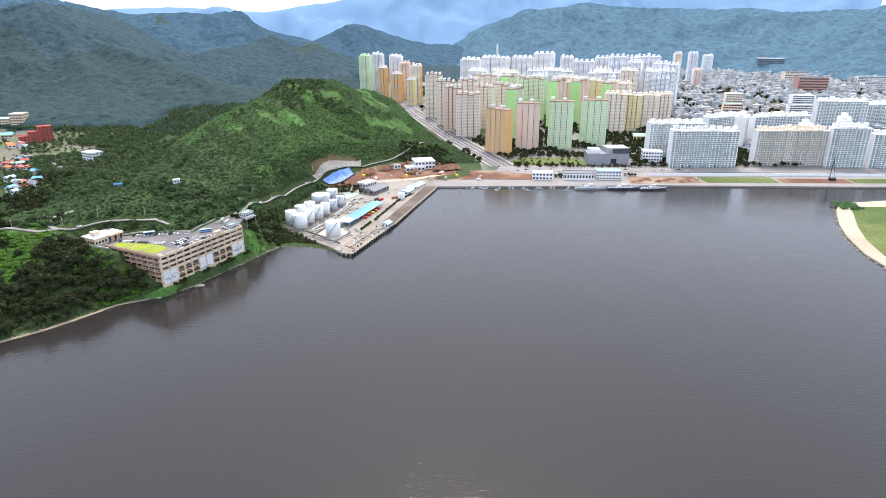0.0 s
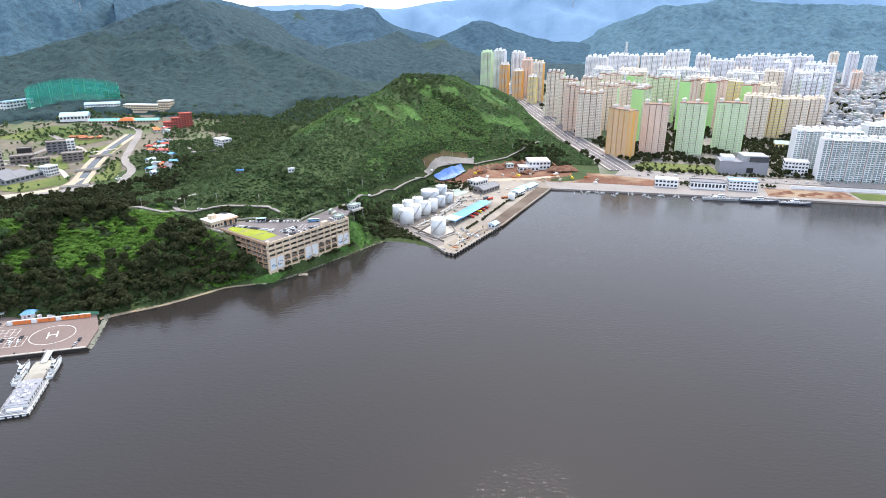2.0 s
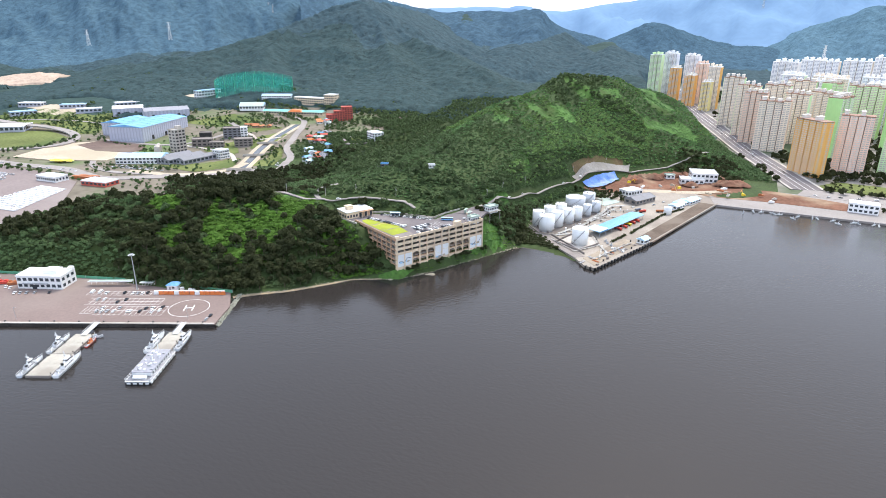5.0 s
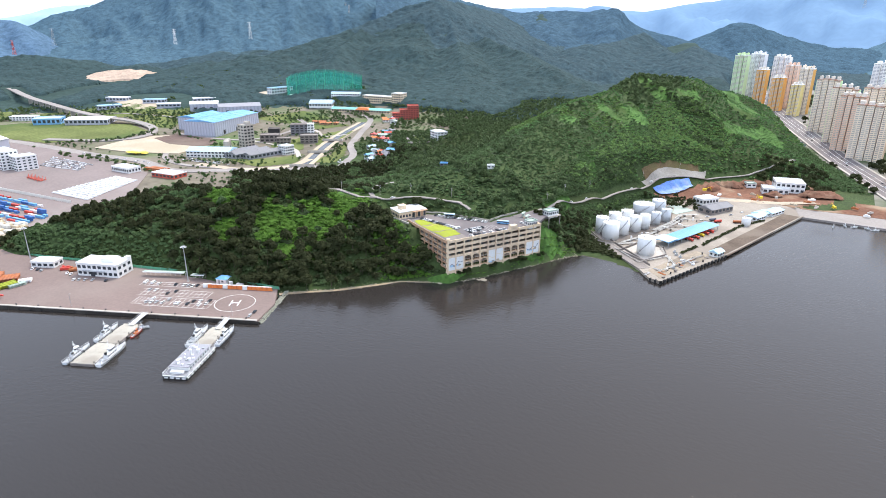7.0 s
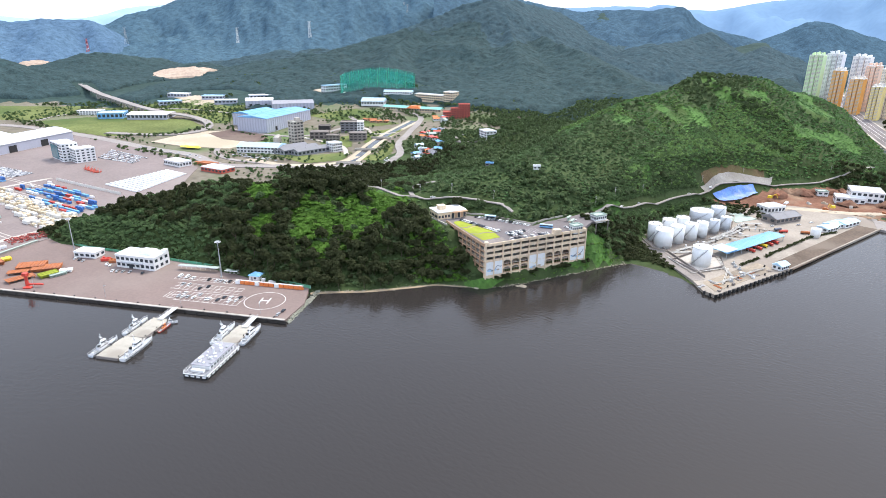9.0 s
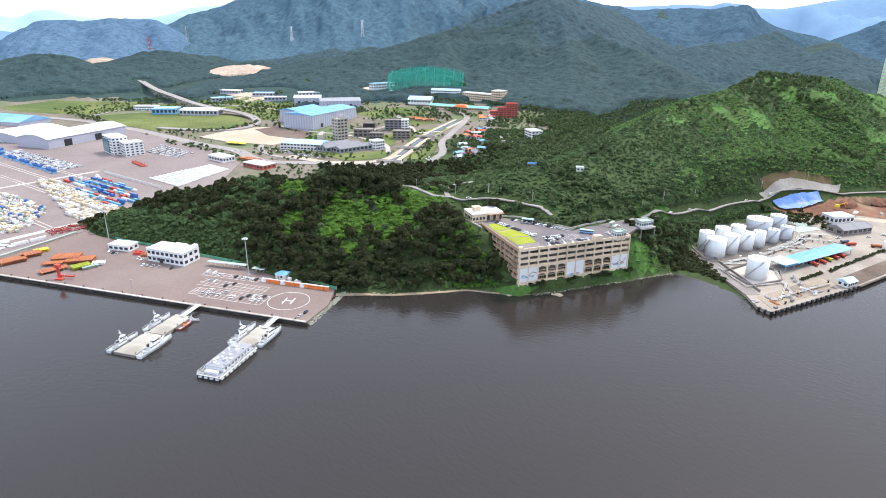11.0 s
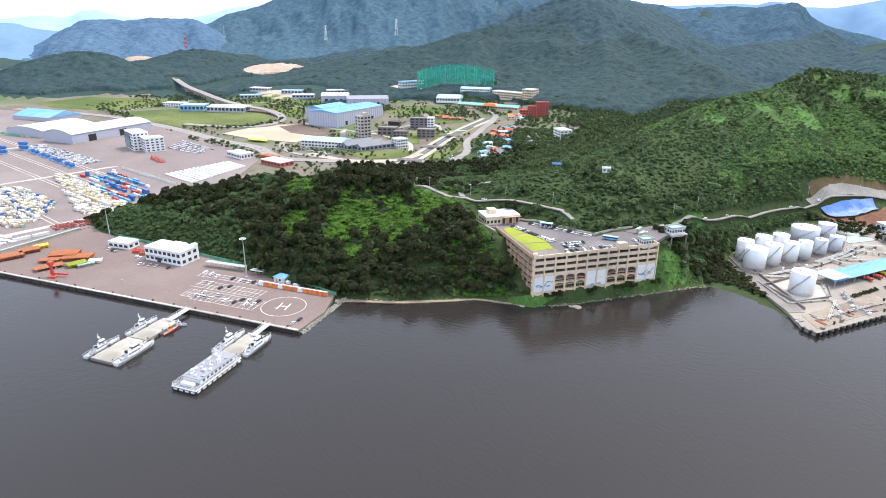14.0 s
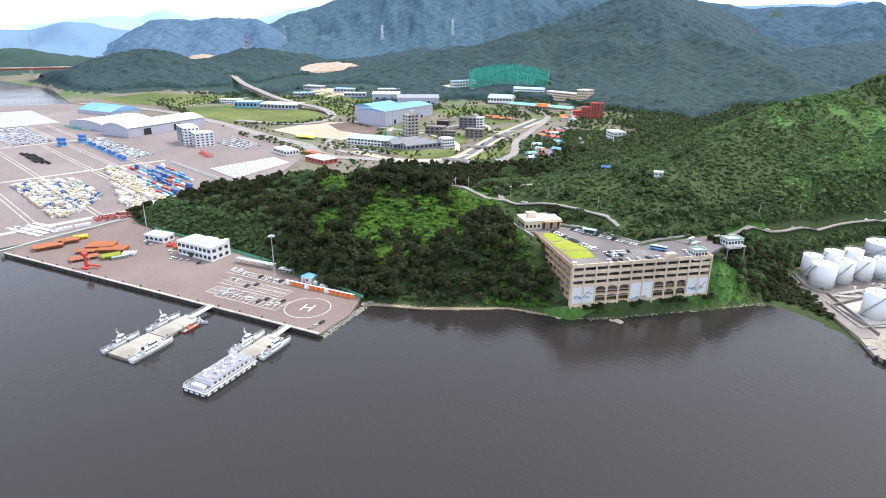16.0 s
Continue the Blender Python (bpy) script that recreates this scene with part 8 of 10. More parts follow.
for k, (x, y, m) in enumerate(((-63.5, 470, M_red), (-61, 477, M_red), (-59.5, 484, M_yellow), (-57.5, 490, M_red), (-55.5, 496, M_red))):
    truck(x, y, -20, m, "red tank truck under the shed" if m is M_red else "yellow tank truck under the shed")
truck(-59, 525, 60, M_navy, "dark tank truck on the terminal yard")
truck(-55, 523, 50, M_red, "red tank truck on the terminal yard")
truck(-43, 529, 30, M_rust, "orange tank truck on the terminal yard")
for x, y, c in ((-66, 521, "w"), (-64, 533, "w"), (-50, 548, "s"), (-44, 560, "w")):
    put_car(x, y, 2.82, 60, c)
hp = []
for a, b2, n in (((-62, 441), (-56.5, 460), 26), ((-54, 465), (-40, 520), 70), ((-40, 520), (-27, 546), 34)):
    for k in range(n):
        t = k / n
        hp.append((a[0] + (b2[0] - a[0]) * t + rng.uniform(-0.5, 0.5), a[1] + (b2[1] - a[1]) * t, 2.9))
joined("terminal_hedge", BUSH, np.array(hp), rng.uniform(0.55, 0.85, len(hp)), M_leaf, "dark green hedge along the terminal yard", "hedge")
block("jetty_hut", "small white hut with pale hipped roof on the jetty", "hut", -43.2, 450, 2.85, 7.5, 5.5, 2.7, 70, M_white, M_bluel, 1, 4, gable=1.6)
block("terminal_store", "long grey-roofed store on the terminal yard", "store", -62, 553, 2.85, 25, 12, 3.8, 62, M_concd, M_slate, 1, 6, gable=2.2)
block("terminal_office", "white flat-roofed terminal office", "office", -73, 574, 2.85, 16, 11, 4.2, 55, M_white, M_white, 1, 5)
for x, y, l in ((-30, 560, 16), (-24, 570, 18), (-33, 548, 12)):
    block("low_store", "low store with pale blue roof on the terminal yard", "store", x, y, 2.85, l, 8, 2.6, 68, M_white, M_bluel, 1, 4, gable=1.2, group="pale blue stores")
tank(-37, 527, 3.0, 5.6, M_tank, False)
slab("ground_court", [(-99, 536), (-85, 527), (-76, 545), (-92, 556)], 2.4, 3.1, M_greenr, "worn green sports court beside the tanks", "court")
tb = scatter(-120, -68, 520, 600, 4.5, lambda x, y, z: (np.hypot(x + 92, y - 560) < 16) | (np.hypot(x + 72, y - 552) < 6))
tb[:, 2] = np.maximum(tb[:, 2], 2.8)
joined("terminal_trees", LIGHT, tb, rng.uniform(0.5, 0.9, len(tb)), M_leaf, "green bushes behind the terminal store", "bushes")


# ---- building site and shoulder of the hill behind the terminal ----
def field(name, pts, m, label, lift=0.3, step=3.0, category="field", lumps=0.0):
    """A plot that follows the ground inside the outline pts."""
    xs, ys = [p[0] for p in pts], [p[1] for p in pts]
    X, Yy = np.meshgrid(np.arange(min(xs), max(xs) + step, step), np.arange(min(ys), max(ys) + step, step))
    Z = height(X, Yy) + lift + lumps * fbm(X / 5, Yy / 5, 3, 41)
    ny, nx = X.shape
    ok = inside(X, Yy, pts)
    q = [(j * nx + i, j * nx + i + 1, (j + 1) * nx + i + 1, (j + 1) * nx + i) for j in range(ny - 1) for i in range(nx - 1) if ok[j, i] and ok[j + 1, i + 1] and ok[j, i + 1] and ok[j + 1, i]]
    me = bpy.data.meshes.new(name)
    me.from_pydata(np.stack([X, Yy, Z], -1).reshape(-1, 3).tolist(), [], q)
    return tagged(obj(name, me, m), label, category, kind="structure")


def terrain_patch(name, cx0, cy0, rx, ry, m, label, category, lift=0.35, rag=0.5, n=40, lumps=0.0, turn=0.0, taper=False, grain=14.0):
    """A sheet laid on the ground inside a ragged ellipse."""
    u = np.linspace(-1.25, 1.25, n)
    U, V = np.meshgrid(u, u)
    c, s = math.cos(turn), math.sin(turn)
    X, Y = cx0 + U * rx * c - V * ry * s, cy0 + U * rx * s + V * ry * c
    edge = np.clip(1 - (U**2 + V**2), 0, 1) ** 0.5 if taper else 1.0
    Z = height(X, Y) + lift + lumps * edge * fbm(X / 7, Y / 7, 3, 41)
    inside_e = (U**2 + V**2 + rag * (fbm(X / grain, Y / grain, 3, 17) - 0.5) * 2) < 1
    vs = np.stack([X, Y, Z], -1).reshape(-1, 3)
    q = []
    for j in range(n - 1):
        for i in range(n - 1):
            if inside_e[j, i] and inside_e[j + 1, i] and inside_e[j, i + 1] and inside_e[j + 1, i + 1]:
                q.append((j * n + i, j * n + i + 1, (j + 1) * n + i + 1, (j + 1) * n + i))
    me = bpy.data.meshes.new(name)
    me.from_pydata(vs.tolist(), [], q)
    return tagged(obj(name, me, m), label, category, kind="structure")


def ruled(name, top, low, m, label, category, lift=0.7, lumps=0.6, n=40, rows=12):
    """A sheet on the ground between two lines, with a slightly ragged edge."""
    t, l = np.array(smooth_line(top, 8)), np.array(smooth_line(low, 8))
    u = np.linspace(0, 1, n)
    T2 = np.stack([np.interp(u, np.linspace(0, 1, len(t)), t[:, k]) for k in (0, 1)], -1)
    L2 = np.stack([np.interp(u, np.linspace(0, 1, len(l)), l[:, k]) for k in (0, 1)], -1)
    v = np.linspace(0, 1, rows)[:, None, None]
    P2 = T2[None] * (1 - v) + L2[None] * v
    P2 = P2 + 1.2 * (fbm(P2[..., 0:1] / 4, P2[..., 1:2] / 4, 3, 5) - 0.5)
    Z = height(P2[..., 0], P2[..., 1]) + lift + lumps * (fbm(P2[..., 0] / 4, P2[..., 1] / 4, 3, 41) - 0.3)
    return tagged(obj(name, grid_mesh(name, P2[..., 0], P2[..., 1], Z), m), label, category, kind="structure")


M_shot = mat("sprayed_concrete", (0.35, 0.325, 0.29), 0.9, 0.25, 0.1, 0.8, 0.3, 0.6, stain=(0.30, 0.27, 0.22), stain_amt=0.6, spec=0.2)
ruled("ground_soil_cut", [(-124, 568), (-116.5, 594), (-109.5, 611), (-88, 648)], [(-120, 572), (-112, 594), (-104.5, 611), (-87, 641)], M_shot, "grey sprayed slope above the building site", "slope")
M_scar = mat("bare_slope_earth", (0.150, 0.110, 0.060), 0.95, 0.35, 0.08, 0.7, 0.4, 0.6, stain=(0.12, 0.115, 0.05), stain_amt=0.8, spec=0.1)
ruled("ground_soil_scar", [(-126.5, 574), (-120, 593), (-113, 612), (-95, 646)], [(-122, 575), (-116.5, 594), (-109.5, 611), (-92, 641)], M_scar, "bare brown graded slope on the hillside", "ground", 0.5, 0.5)
for k, (x, y, rx, ry) in enumerate(((-66, 640, 13, 8), (-50, 655, 12, 7), (-76, 622, 9, 6), (-34, 668, 10, 6), (-30, 628, 9, 6), (-14, 650, 8, 6))):
    terrain_patch("soil_heap", x, y, rx, ry, M_soil, "heaped red-brown soil of the building site", "soil heap", -0.2, 0.3, 30, 7.0, 0.7 * k, True)
terrain_patch("ground_soil_end", 4, 640, 18, 11, M_soil, "mound of orange soil by the avenue", "ground", -0.2, 0.3, 40, 8.0, 0.4, True)
terrain_patch("ground_soil_low", -30, 603, 46, 5, M_sand, "sandy track through the building site", "ground", 0.35, 0.5, 40, 0.2, 0.35)
tp = ruled("tarpaulin", [(-116, 577), (-109, 594), (-103, 608), (-97, 622)], [(-106, 577), (-99, 589), (-94, 602), (-91, 616)], M_tarp, "blue tarpaulin spread over the cut slope", "tarpaulin", 1.2, 1.6)
tp["kind"] = "thing"
del tp["kind"]
block("white_works", "white two-storey works building with stepped roof", "building", -21, 650, zg(-21, 650), 22, 20, 8.0, 14, M_white, M_white, 2, 6)
block("works_hall", "white low hall with pale roof", "hall", -30, 640, zg(-30, 640), 20, 12, 4, 14, M_white, M_white, 1, 5)
block("works_shed", "small green-roofed shed at the hill's foot", "shed", -50, 648, zg(-50, 648) + 0.3, 8, 6, 3, 30, M_white, M_greenr, 1, 2)
av = scatter(-60, 60, 650, 860, 3.4, lambda x, y, z: inside(x, y, [(-30, 700), (8, 672), (38, 676), (36, 700), (4, 800), (-20, 860), (-40, 800)]) & (line_dist(x, y, [(66, 660), (42, 740), (14, 830), (-20, 950)]) > 15) & (off_road(x, y) > 3))
joined("avenue_bank_brush", BUSH, av, rng.uniform(0.7, 1.8, len(av)), M_leaf_s, "green brush on the bank beside the avenue", "scrub")
wt = scatter(-46, 20, 640, 730, 5.5, lambda x, y, z: ((np.hypot(x - 0, y - 655) < 14) | (np.hypot(x + 24, y - 690) < 26) | (np.hypot(x + 5, y - 700) < 14)))
joined("works_trees", FULL, wt, rng.uniform(0.7, 1.1, len(wt)), M_leaf, "dark trees round the works building", "trees")
for k in range(16):
    bm = bmesh.new()
    if k % 6:
        box(bm, 0, 0, 0, 4 + 2 * rng.random(), 2, 1.2, 0, 0.1)
        box(bm, 0.5, 0.2, 1.2, 2, 1.4, 0.5, 15)
    else:
        box(bm, 0, 0, 0.5, 3.2, 1.9, 1.3, 0, 0.15)
        box(bm, 0, -0.9, 0, 3.4, 0.5, 0.7, 0, 0.1)
        box(bm, 0, 0.9, 0, 3.4, 0.5, 0.7, 0, 0.1)
        rod(bm, (1.2, 0, 1.6), (4.0, 0, 3.6), 0.2, 5)
        rod(bm, (4.0, 0, 3.6), (5.4, 0, 0.9), 0.16, 5)
    x, y = -80 + 8 * k + 5 * math.sin(k * 5), 606 + 10 * math.sin(k * 2.1)
    o = part("site_material" if k % 6 else "digger", bm, (M_sand, M_rust, M_white, M_conc)[k % 4] if k % 6 else M_yellow)
    o.matrix_world = pose(x, y, zg(x, y) + 0.9 + (1.3 if x < 10 else 0.4), 0, 0, 40 * k)
    tagged(o, "stacked building material on the red soil" if k % 6 else "yellow digger on the building site", "material" if k % 6 else "digger", "building site plant")

# ships, boats and quay traffic of the city side
for x, y, l, hm in ((141, 566.5, 30, M_hull), (172, 566, 31, M_navy), (200, 564, 26, M_navy)):
    boat(pose(x, y, SEA, 0, 0, 2), l, "white and grey harbour ship moored at the city quay" if hm is M_hull else "dark-hulled tug moored at the city quay", hm, M_white, True, "harbour_ship", "ships at the city quay")
for k in range(17):
    boat(pose(16 + k * 6.6 + 2 * math.sin(k * 3), 571 - 2.2 * abs(math.sin(k * 1.9)) - (9 if k % 5 == 0 else 0), SEA, 0, 0, 85 + 60 * math.sin(k * 2.7)), 5.2, "small white fishing boat off the city quay", M_white, M_white if k % 3 else M_hull, False, "fishing_boat", "fishing boats off the city quay")
rig = thing("drilling_rig", "tall dark drilling rig on the waterfront", "drilling rig", pose(383, 592, 3.0))
bm = bmesh.new()
rod(bm, (0, 0, 0), (1, 0, 24), 0.4, 6)
part("mast", bm, M_dark, rig)
bm = bmesh.new()
rod(bm, (5, 0, 1), (1, 0, 21), 0.2, 5)
part("stay", bm, M_dark, rig)
bm = bmesh.new()
box(bm, 3, 0, 0, 6, 3.4, 2.6, 0, 0.2)
part("carrier", bm, M_dark, rig)
for k in range(26):
    put_car(70 + k * 8 + 3 * math.sin(k * 7), 640 + 6 * math.sin(k * 3.3) - k * 0.1, 3.08, 4 * math.sin(k), "wsbwswv"[k % 7])
for k in range(18):
    i = 4 + k
    q = CITY_ROAD[min(i, len(CITY_ROAD) - 2)]
    put_car(q[0] + 6 * math.sin(k * 9), q[1] + 2, q[2] + 0.04, 106, "wbswswb"[k % 7])

# the tank pit: dark gravel, its low walls, and the pipes between the tanks
slab("ground_tank_pit", [(-125, 452), (-112, 437), (-100, 437), (-90, 465), (-82, 500), (-90, 541), (-102, 541), (-120, 515)], 2.5, 2.87, M_gravel, "dark gravel floor of the tank pit", "ground")
pit = thing("pit_wall", "low concrete wall round the tank pit", "bund wall", pose(0, 0, 0))
ring = [(-125, 452), (-112, 437), (-100, 437), (-90, 465), (-82, 500), (-90, 541), (-102, 541), (-120, 515)]
for a, b2 in zip(ring, ring[1:] + ring[:1]):
    bm = bmesh.new()
    strip(bm, [(*a, 4.0), (*b2, 4.0)], 0.4, 0, 1.3)
    part("wall_run", bm, M_term, pit)
pipe_run([(-99, 440), (-88, 468), (-80, 500), (-76, 520)], 4, 3.9)
pipe_run([(-97, 452), (-74, 446)], 3, 3.7)
pipe_run([(-86, 488), (-70, 500)], 3, 3.8)
pipe_run([(-82, 510), (-60, 520)], 2, 4.4)
pipe_run([(-76, 446), (-68, 430), (-60, 418)], 3, 3.5)
for k in range(14):
    bm = bmesh.new()
    t = k / 13
    x, y = -96 + 22 * t + 3 * math.sin(k * 4), 446 + 72 * t
    if k % 2:
        cyl(bm, 0, 0, 0, 0.5, 1.8, 10, 0.4)
        box(bm, 0, 0, 1.8, 0.9, 0.9, 0.4)
    else:
        box(bm, 0, 0, 0, 1.8, 1.1, 1.1, 0, 0.08)
        rod(bm, (0.9, 0, 0.6), (2.2, 0, 0.6), 0.18, 6)
    o = part("pump", bm, (M_steel, M_white, M_concd)[k % 3])
    o.matrix_world = pose(x, y, 2.85, 0, 0, 37 * k)
    tagged(o, "small pump set beside the tank pipes", "pump", "pumps of the terminal")

# ---- the storage yards, works and villages on the plain ----
M_yard2 = mat("yard_asphalt", (0.235, 0.19, 0.178), 0.85, 0.18, 0.02, 0.5, stain=(0.30, 0.255, 0.235), stain_amt=0.6, spec=0.3)
slab("pavement_yard", [(-404, 139), (-1000, -146), (-1150, -90), (-1176, 40), (-1120, 283), (-1040, 318), (-860, 352), (-800, 400), (-700, 402), (-590, 398), (-535, 388), (-470, 328), (-440, 262), (-424, 232), (-418, 205), (-408, 178)], -4, 2.85, M_yard2, "wide brown-grey paved storage yard", "pavement")


def Y(a, b):
    """Yard frame: a along the lanes, b across them."""
    return -587 + 0.993 * a - 0.115 * b, 217 + 0.115 * a + 0.993 * b


YROT = 6.6
bm = bmesh.new()
for b0 in (-70, -35, 4, 24, 44):
    for off in (-1.6, 1.6):
        a0, a1 = Y(-330, b0 + off), Y(142 if b0 < 20 else 60, b0 + off)
        strip(bm, [(*a0, 2.9), (*a1, 2.9)], 0.9, 0, 0.06)
tagged(part("lane_lines", bm, M_conc), "pale double lane lines across the yard", "marking", kind="structure")
bm = bmesh.new()
for a0, wd in ((-165, 4.5), (0, 4.5), (146, 5.5)):
    p, q = Y(a0, -90), Y(a0, 66 if a0 < 100 else 40)
    strip(bm, [(*p, 2.93), (*q, 2.93)], wd, 0, 0.06)
tagged(part("cross_lanes", bm, M_conc), "pale concrete cross lanes of the yard", "marking", kind="structure")
dike = thing("yard_dike", "low concrete wall between the quay and the yard", "wall", pose(0, 0, 0))
dl = [Q(205, -1), Q(204, 16), Q(200, 47), Q(198, 66)]
for a, b2 in zip(dl, dl[1:]):
    bm = bmesh.new()
    strip(bm, [(*a, 4.2), (*b2, 4.2)], 1.0, 0, 2.0)
    part("wall_run", bm, M_conc, dike)
    bm = bmesh.new()
    strip(bm, [(*a, 4.5), (*b2, 4.5)], 1.5, 0, 0.3)
    part("coping", bm, M_greenr, dike)

M_covered = mottled("covered_car_paint", [(0.80, 0.80, 0.80), (0.74, 0.75, 0.76), (0.82, 0.82, 0.80), (0.66, 0.67, 0.68)], 0.4)
M_mixcars = mottled("new_car_paint", [(0.75, 0.75, 0.75), (0.55, 0.56, 0.58), (0.30, 0.31, 0.33), (0.06, 0.06, 0.07), (0.70, 0.70, 0.70), (0.40, 0.42, 0.45)], 0.35)


def car_field(name, corners, pitch_u, pitch_v, m, label, skip=0.04):
    """Cars parked in close rows over a four-cornered plot."""
    c0, c1, c2, c3 = [np.array(c, float) for c in corners]
    nu, nv = int(np.linalg.norm(c1 - c0) / pitch_u), int(np.linalg.norm(c3 - c0) / pitch_v)
    ang = math.atan2(*(c3 - c0)[::-1])
    body = [(3.1, 1.25, 0.15, 0.5), (1.7, 1.1, 0.62, 0.36)]
    vs, fs = [], []
    bv = [(-0.5, -0.5, 0), (0.5, -0.5, 0), (0.5, 0.5, 0), (-0.5, 0.5, 0), (-0.5, -0.5, 1), (0.5, -0.5, 1), (0.5, 0.5, 1), (-0.5, 0.5, 1)]
    bf = [(4, 5, 6, 7), (0, 1, 5, 4), (1, 2, 6, 5), (2, 3, 7, 6), (3, 0, 4, 7)]
    ca, sa = math.cos(ang), math.sin(ang)
    for i in range(nu):
        for j in range(nv):
            if rng.random() < skip:
                continue
            s, t = (i + 0.5) / nu, (j + 0.5) / nv
            p = (c0 * (1 - s) + c1 * s) * (1 - t) + (c3 * (1 - s) + c2 * s) * t + rng.normal(0, 0.06, 2)
            for lx, ly, z0, hz in body:
                n = len(vs)
                for v in bv:
                    k = 0.86 if v[2] and z0 > 0.5 else 1.0
                    x, y = v[0] * lx * k, v[1] * ly * k
                    vs.append((p[0] + x * ca - y * sa, p[1] + x * sa + y * ca, 2.86 + z0 + v[2] * hz))
                fs += [tuple(n + q for q in f) for f in bf]
    me = bpy.data.meshes.new(name)
    me.from_pydata(vs, [], fs)
    return tagged(obj(name, me, m), label, "parked cars", kind="stuff")


car_field("covered_cars", [(-534, 300), (-487, 304), (-517, 366), (-547, 364)], 1.75, 4.2, M_covered, "close rows of new cars under white film")
car_field("new_cars", [Y(-163, 42), Y(-28, 46), Y(-30, 66), Y(-165, 60)], 4.4, 1.8, M_mixcars, "rows of new cars waiting on the yard", 0.08)
car_field("new_cars_far", [Y(-300, -20), Y(-170, -20), Y(-170, 18), Y(-300, 18)], 4.0, 1.9, M_mixcars, "distant rows of new cars on the yard", 0.08)
car_field("white_cars_far", [Y(-470, 0), Y(-310, 0), Y(-310, 60), Y(-460, 64)], 4.0, 2.2, M_covered, "distant rows of white covered cars on the yard", 0.05)
car_field("yard_staff_cars", [(-650, 346), (-598, 356), (-612, 380), (-686, 378)], 2.4, 7.0, M_mixcars, "staff cars on the lot beside the office", 0.15)
car_field("front_cars", [Q(246, 24), Q(214, 24), Q(212, 42), Q(240, 42)], 1.9, 4.4, M_covered, "white cars parked near the yard wall", 0.15)

# containers
def container(l, m):
    key = ("cont", l, m.name)
    if key not in _mesh_cache:
        bm = bmesh.new()
        box(bm, 0, 0, 0.08, l, 1.72, 1.75)
        n = int(l / 0.3)
        for k in range(n):
            for s in (-1, 1):
                box(bm, -l / 2 + (k + 0.5) * l / n, s * 0.87, 0.2, 0.13, 0.05, 1.5)
        for sx in (-1, 1):
            for sy in (-1, 1):
                box(bm, sx * (l / 2 - 0.06), sy * 0.83, 0, 0.16, 0.16, 1.86)
        me = mesh_of(bm, "container_body")
        me.materials.append(m)
        door = mesh_of(boxm(0.06, 0.8, 1.55, 0.0, l / 2 + 0.04, 0, 0.18), "door")
        door.materials.append(m)
        _mesh_cache[key] = (me, door)
    return _mesh_cache[key]


def put_container(x, y, z, rot, l, m, word):
    me, door = container(l, m)
    t_ob = thing("shipping_container", word + " shipping container on the storage yard", "container", pose(x, y, z, 0, 0, rot), "shipping containers")
    obj("container_body", me, None, t_ob)
    for s in (-1, 1):
        o = obj("door", door, None, t_ob)
        o.location = (0, s * 0.42, 0)


cols = [(M_blued, "blue"), (M_blued, "blue"), (M_blue, "light blue"), (M_white, "white"), (M_blued, "blue"), (M_red, "red"), (M_white, "white"), (M_blue, "light blue")]
crng = random.Random(5)
BLUE_ZONE = [(20, 27), (67, 20), (125, 10), (131, 25), (112, 47), (18, 55)]
for i in range(13):
    for j in range(13):
        a, b0 = 20 + i * 9.4, 11 + j * 3.6
        if not inside(np.array([a]), np.array([b0]), BLUE_ZONE)[0] or crng.random() < 0.22 or j % 5 == 4:
            continue
        m, word = crng.choice(cols)
        for lev in range(crng.choice((1, 1, 1, 2)) if m is M_blued else 1):
            put_container(*Y(a + crng.uniform(-0.4, 0.4), b0), 2.86 + lev * 1.86, YROT, crng.choice((4.3, 8.6, 8.6)), m, word)
for k in range(2):
    put_container(*Y(162, -60 + k * 10), 2.86, YROT + 90, 8.6, M_white, "long white")

CARGO = []
M_wrap = mat("cream_wrap", (0.60, 0.50, 0.35), 0.7, 0.15, 0.3, 2.0, each=0.4)
M_wrapw = mat("white_wrap", (0.70, 0.68, 0.63), 0.5, 0.1, 0.3, 2.0, each=0.3)
for k, (l, w, h, m) in enumerate(((6, 2.4, 1.6, M_wrap), (4, 2.2, 1.8, M_wrapw), (3, 2.2, 1.4, M_wrap), (7, 2.8, 2.0, M_wrapw), (2.4, 2, 1.6, M_blued), (3, 2, 1.2, M_greenr), (4, 2, 1.3, M_wrap), (5, 2.4, 1.0, M_slate))):
    bm = bmesh.new()
    box(bm, 0, 0, 0.15, l, w, h, 0, 0.04)
    for j in range(3):
        box(bm, -l / 2 + (j + 0.5) * l / 3, 0, 0, 0.3, w, 0.16)
    box(bm, 0.1 * l, 0, h + 0.15, l * 0.6, w * 0.9, 0.35)
    me = mesh_of(bm, "cargo_bale")
    me.materials.append(m)
    CARGO.append((me, ("cream wrapped crate", "white wrapped machine part", "cream wrapped crate", "large white wrapped machine", "blue covered crate", "green covered crate", "pale timber crate", "grey steel bundle")[k]))
CARGO_A = [(12, -57), (128, -58), (137, -54), (123, -37), (93, -15), (24, -15), (14, -26)]
CARGO_B = [(0, 14), (124, -15), (146, -14), (153, 3), (135, 13), (-3, 24)]
CARGO_L = (6, 4, 3, 7, 2.4, 3, 4, 5)
small_goods = []
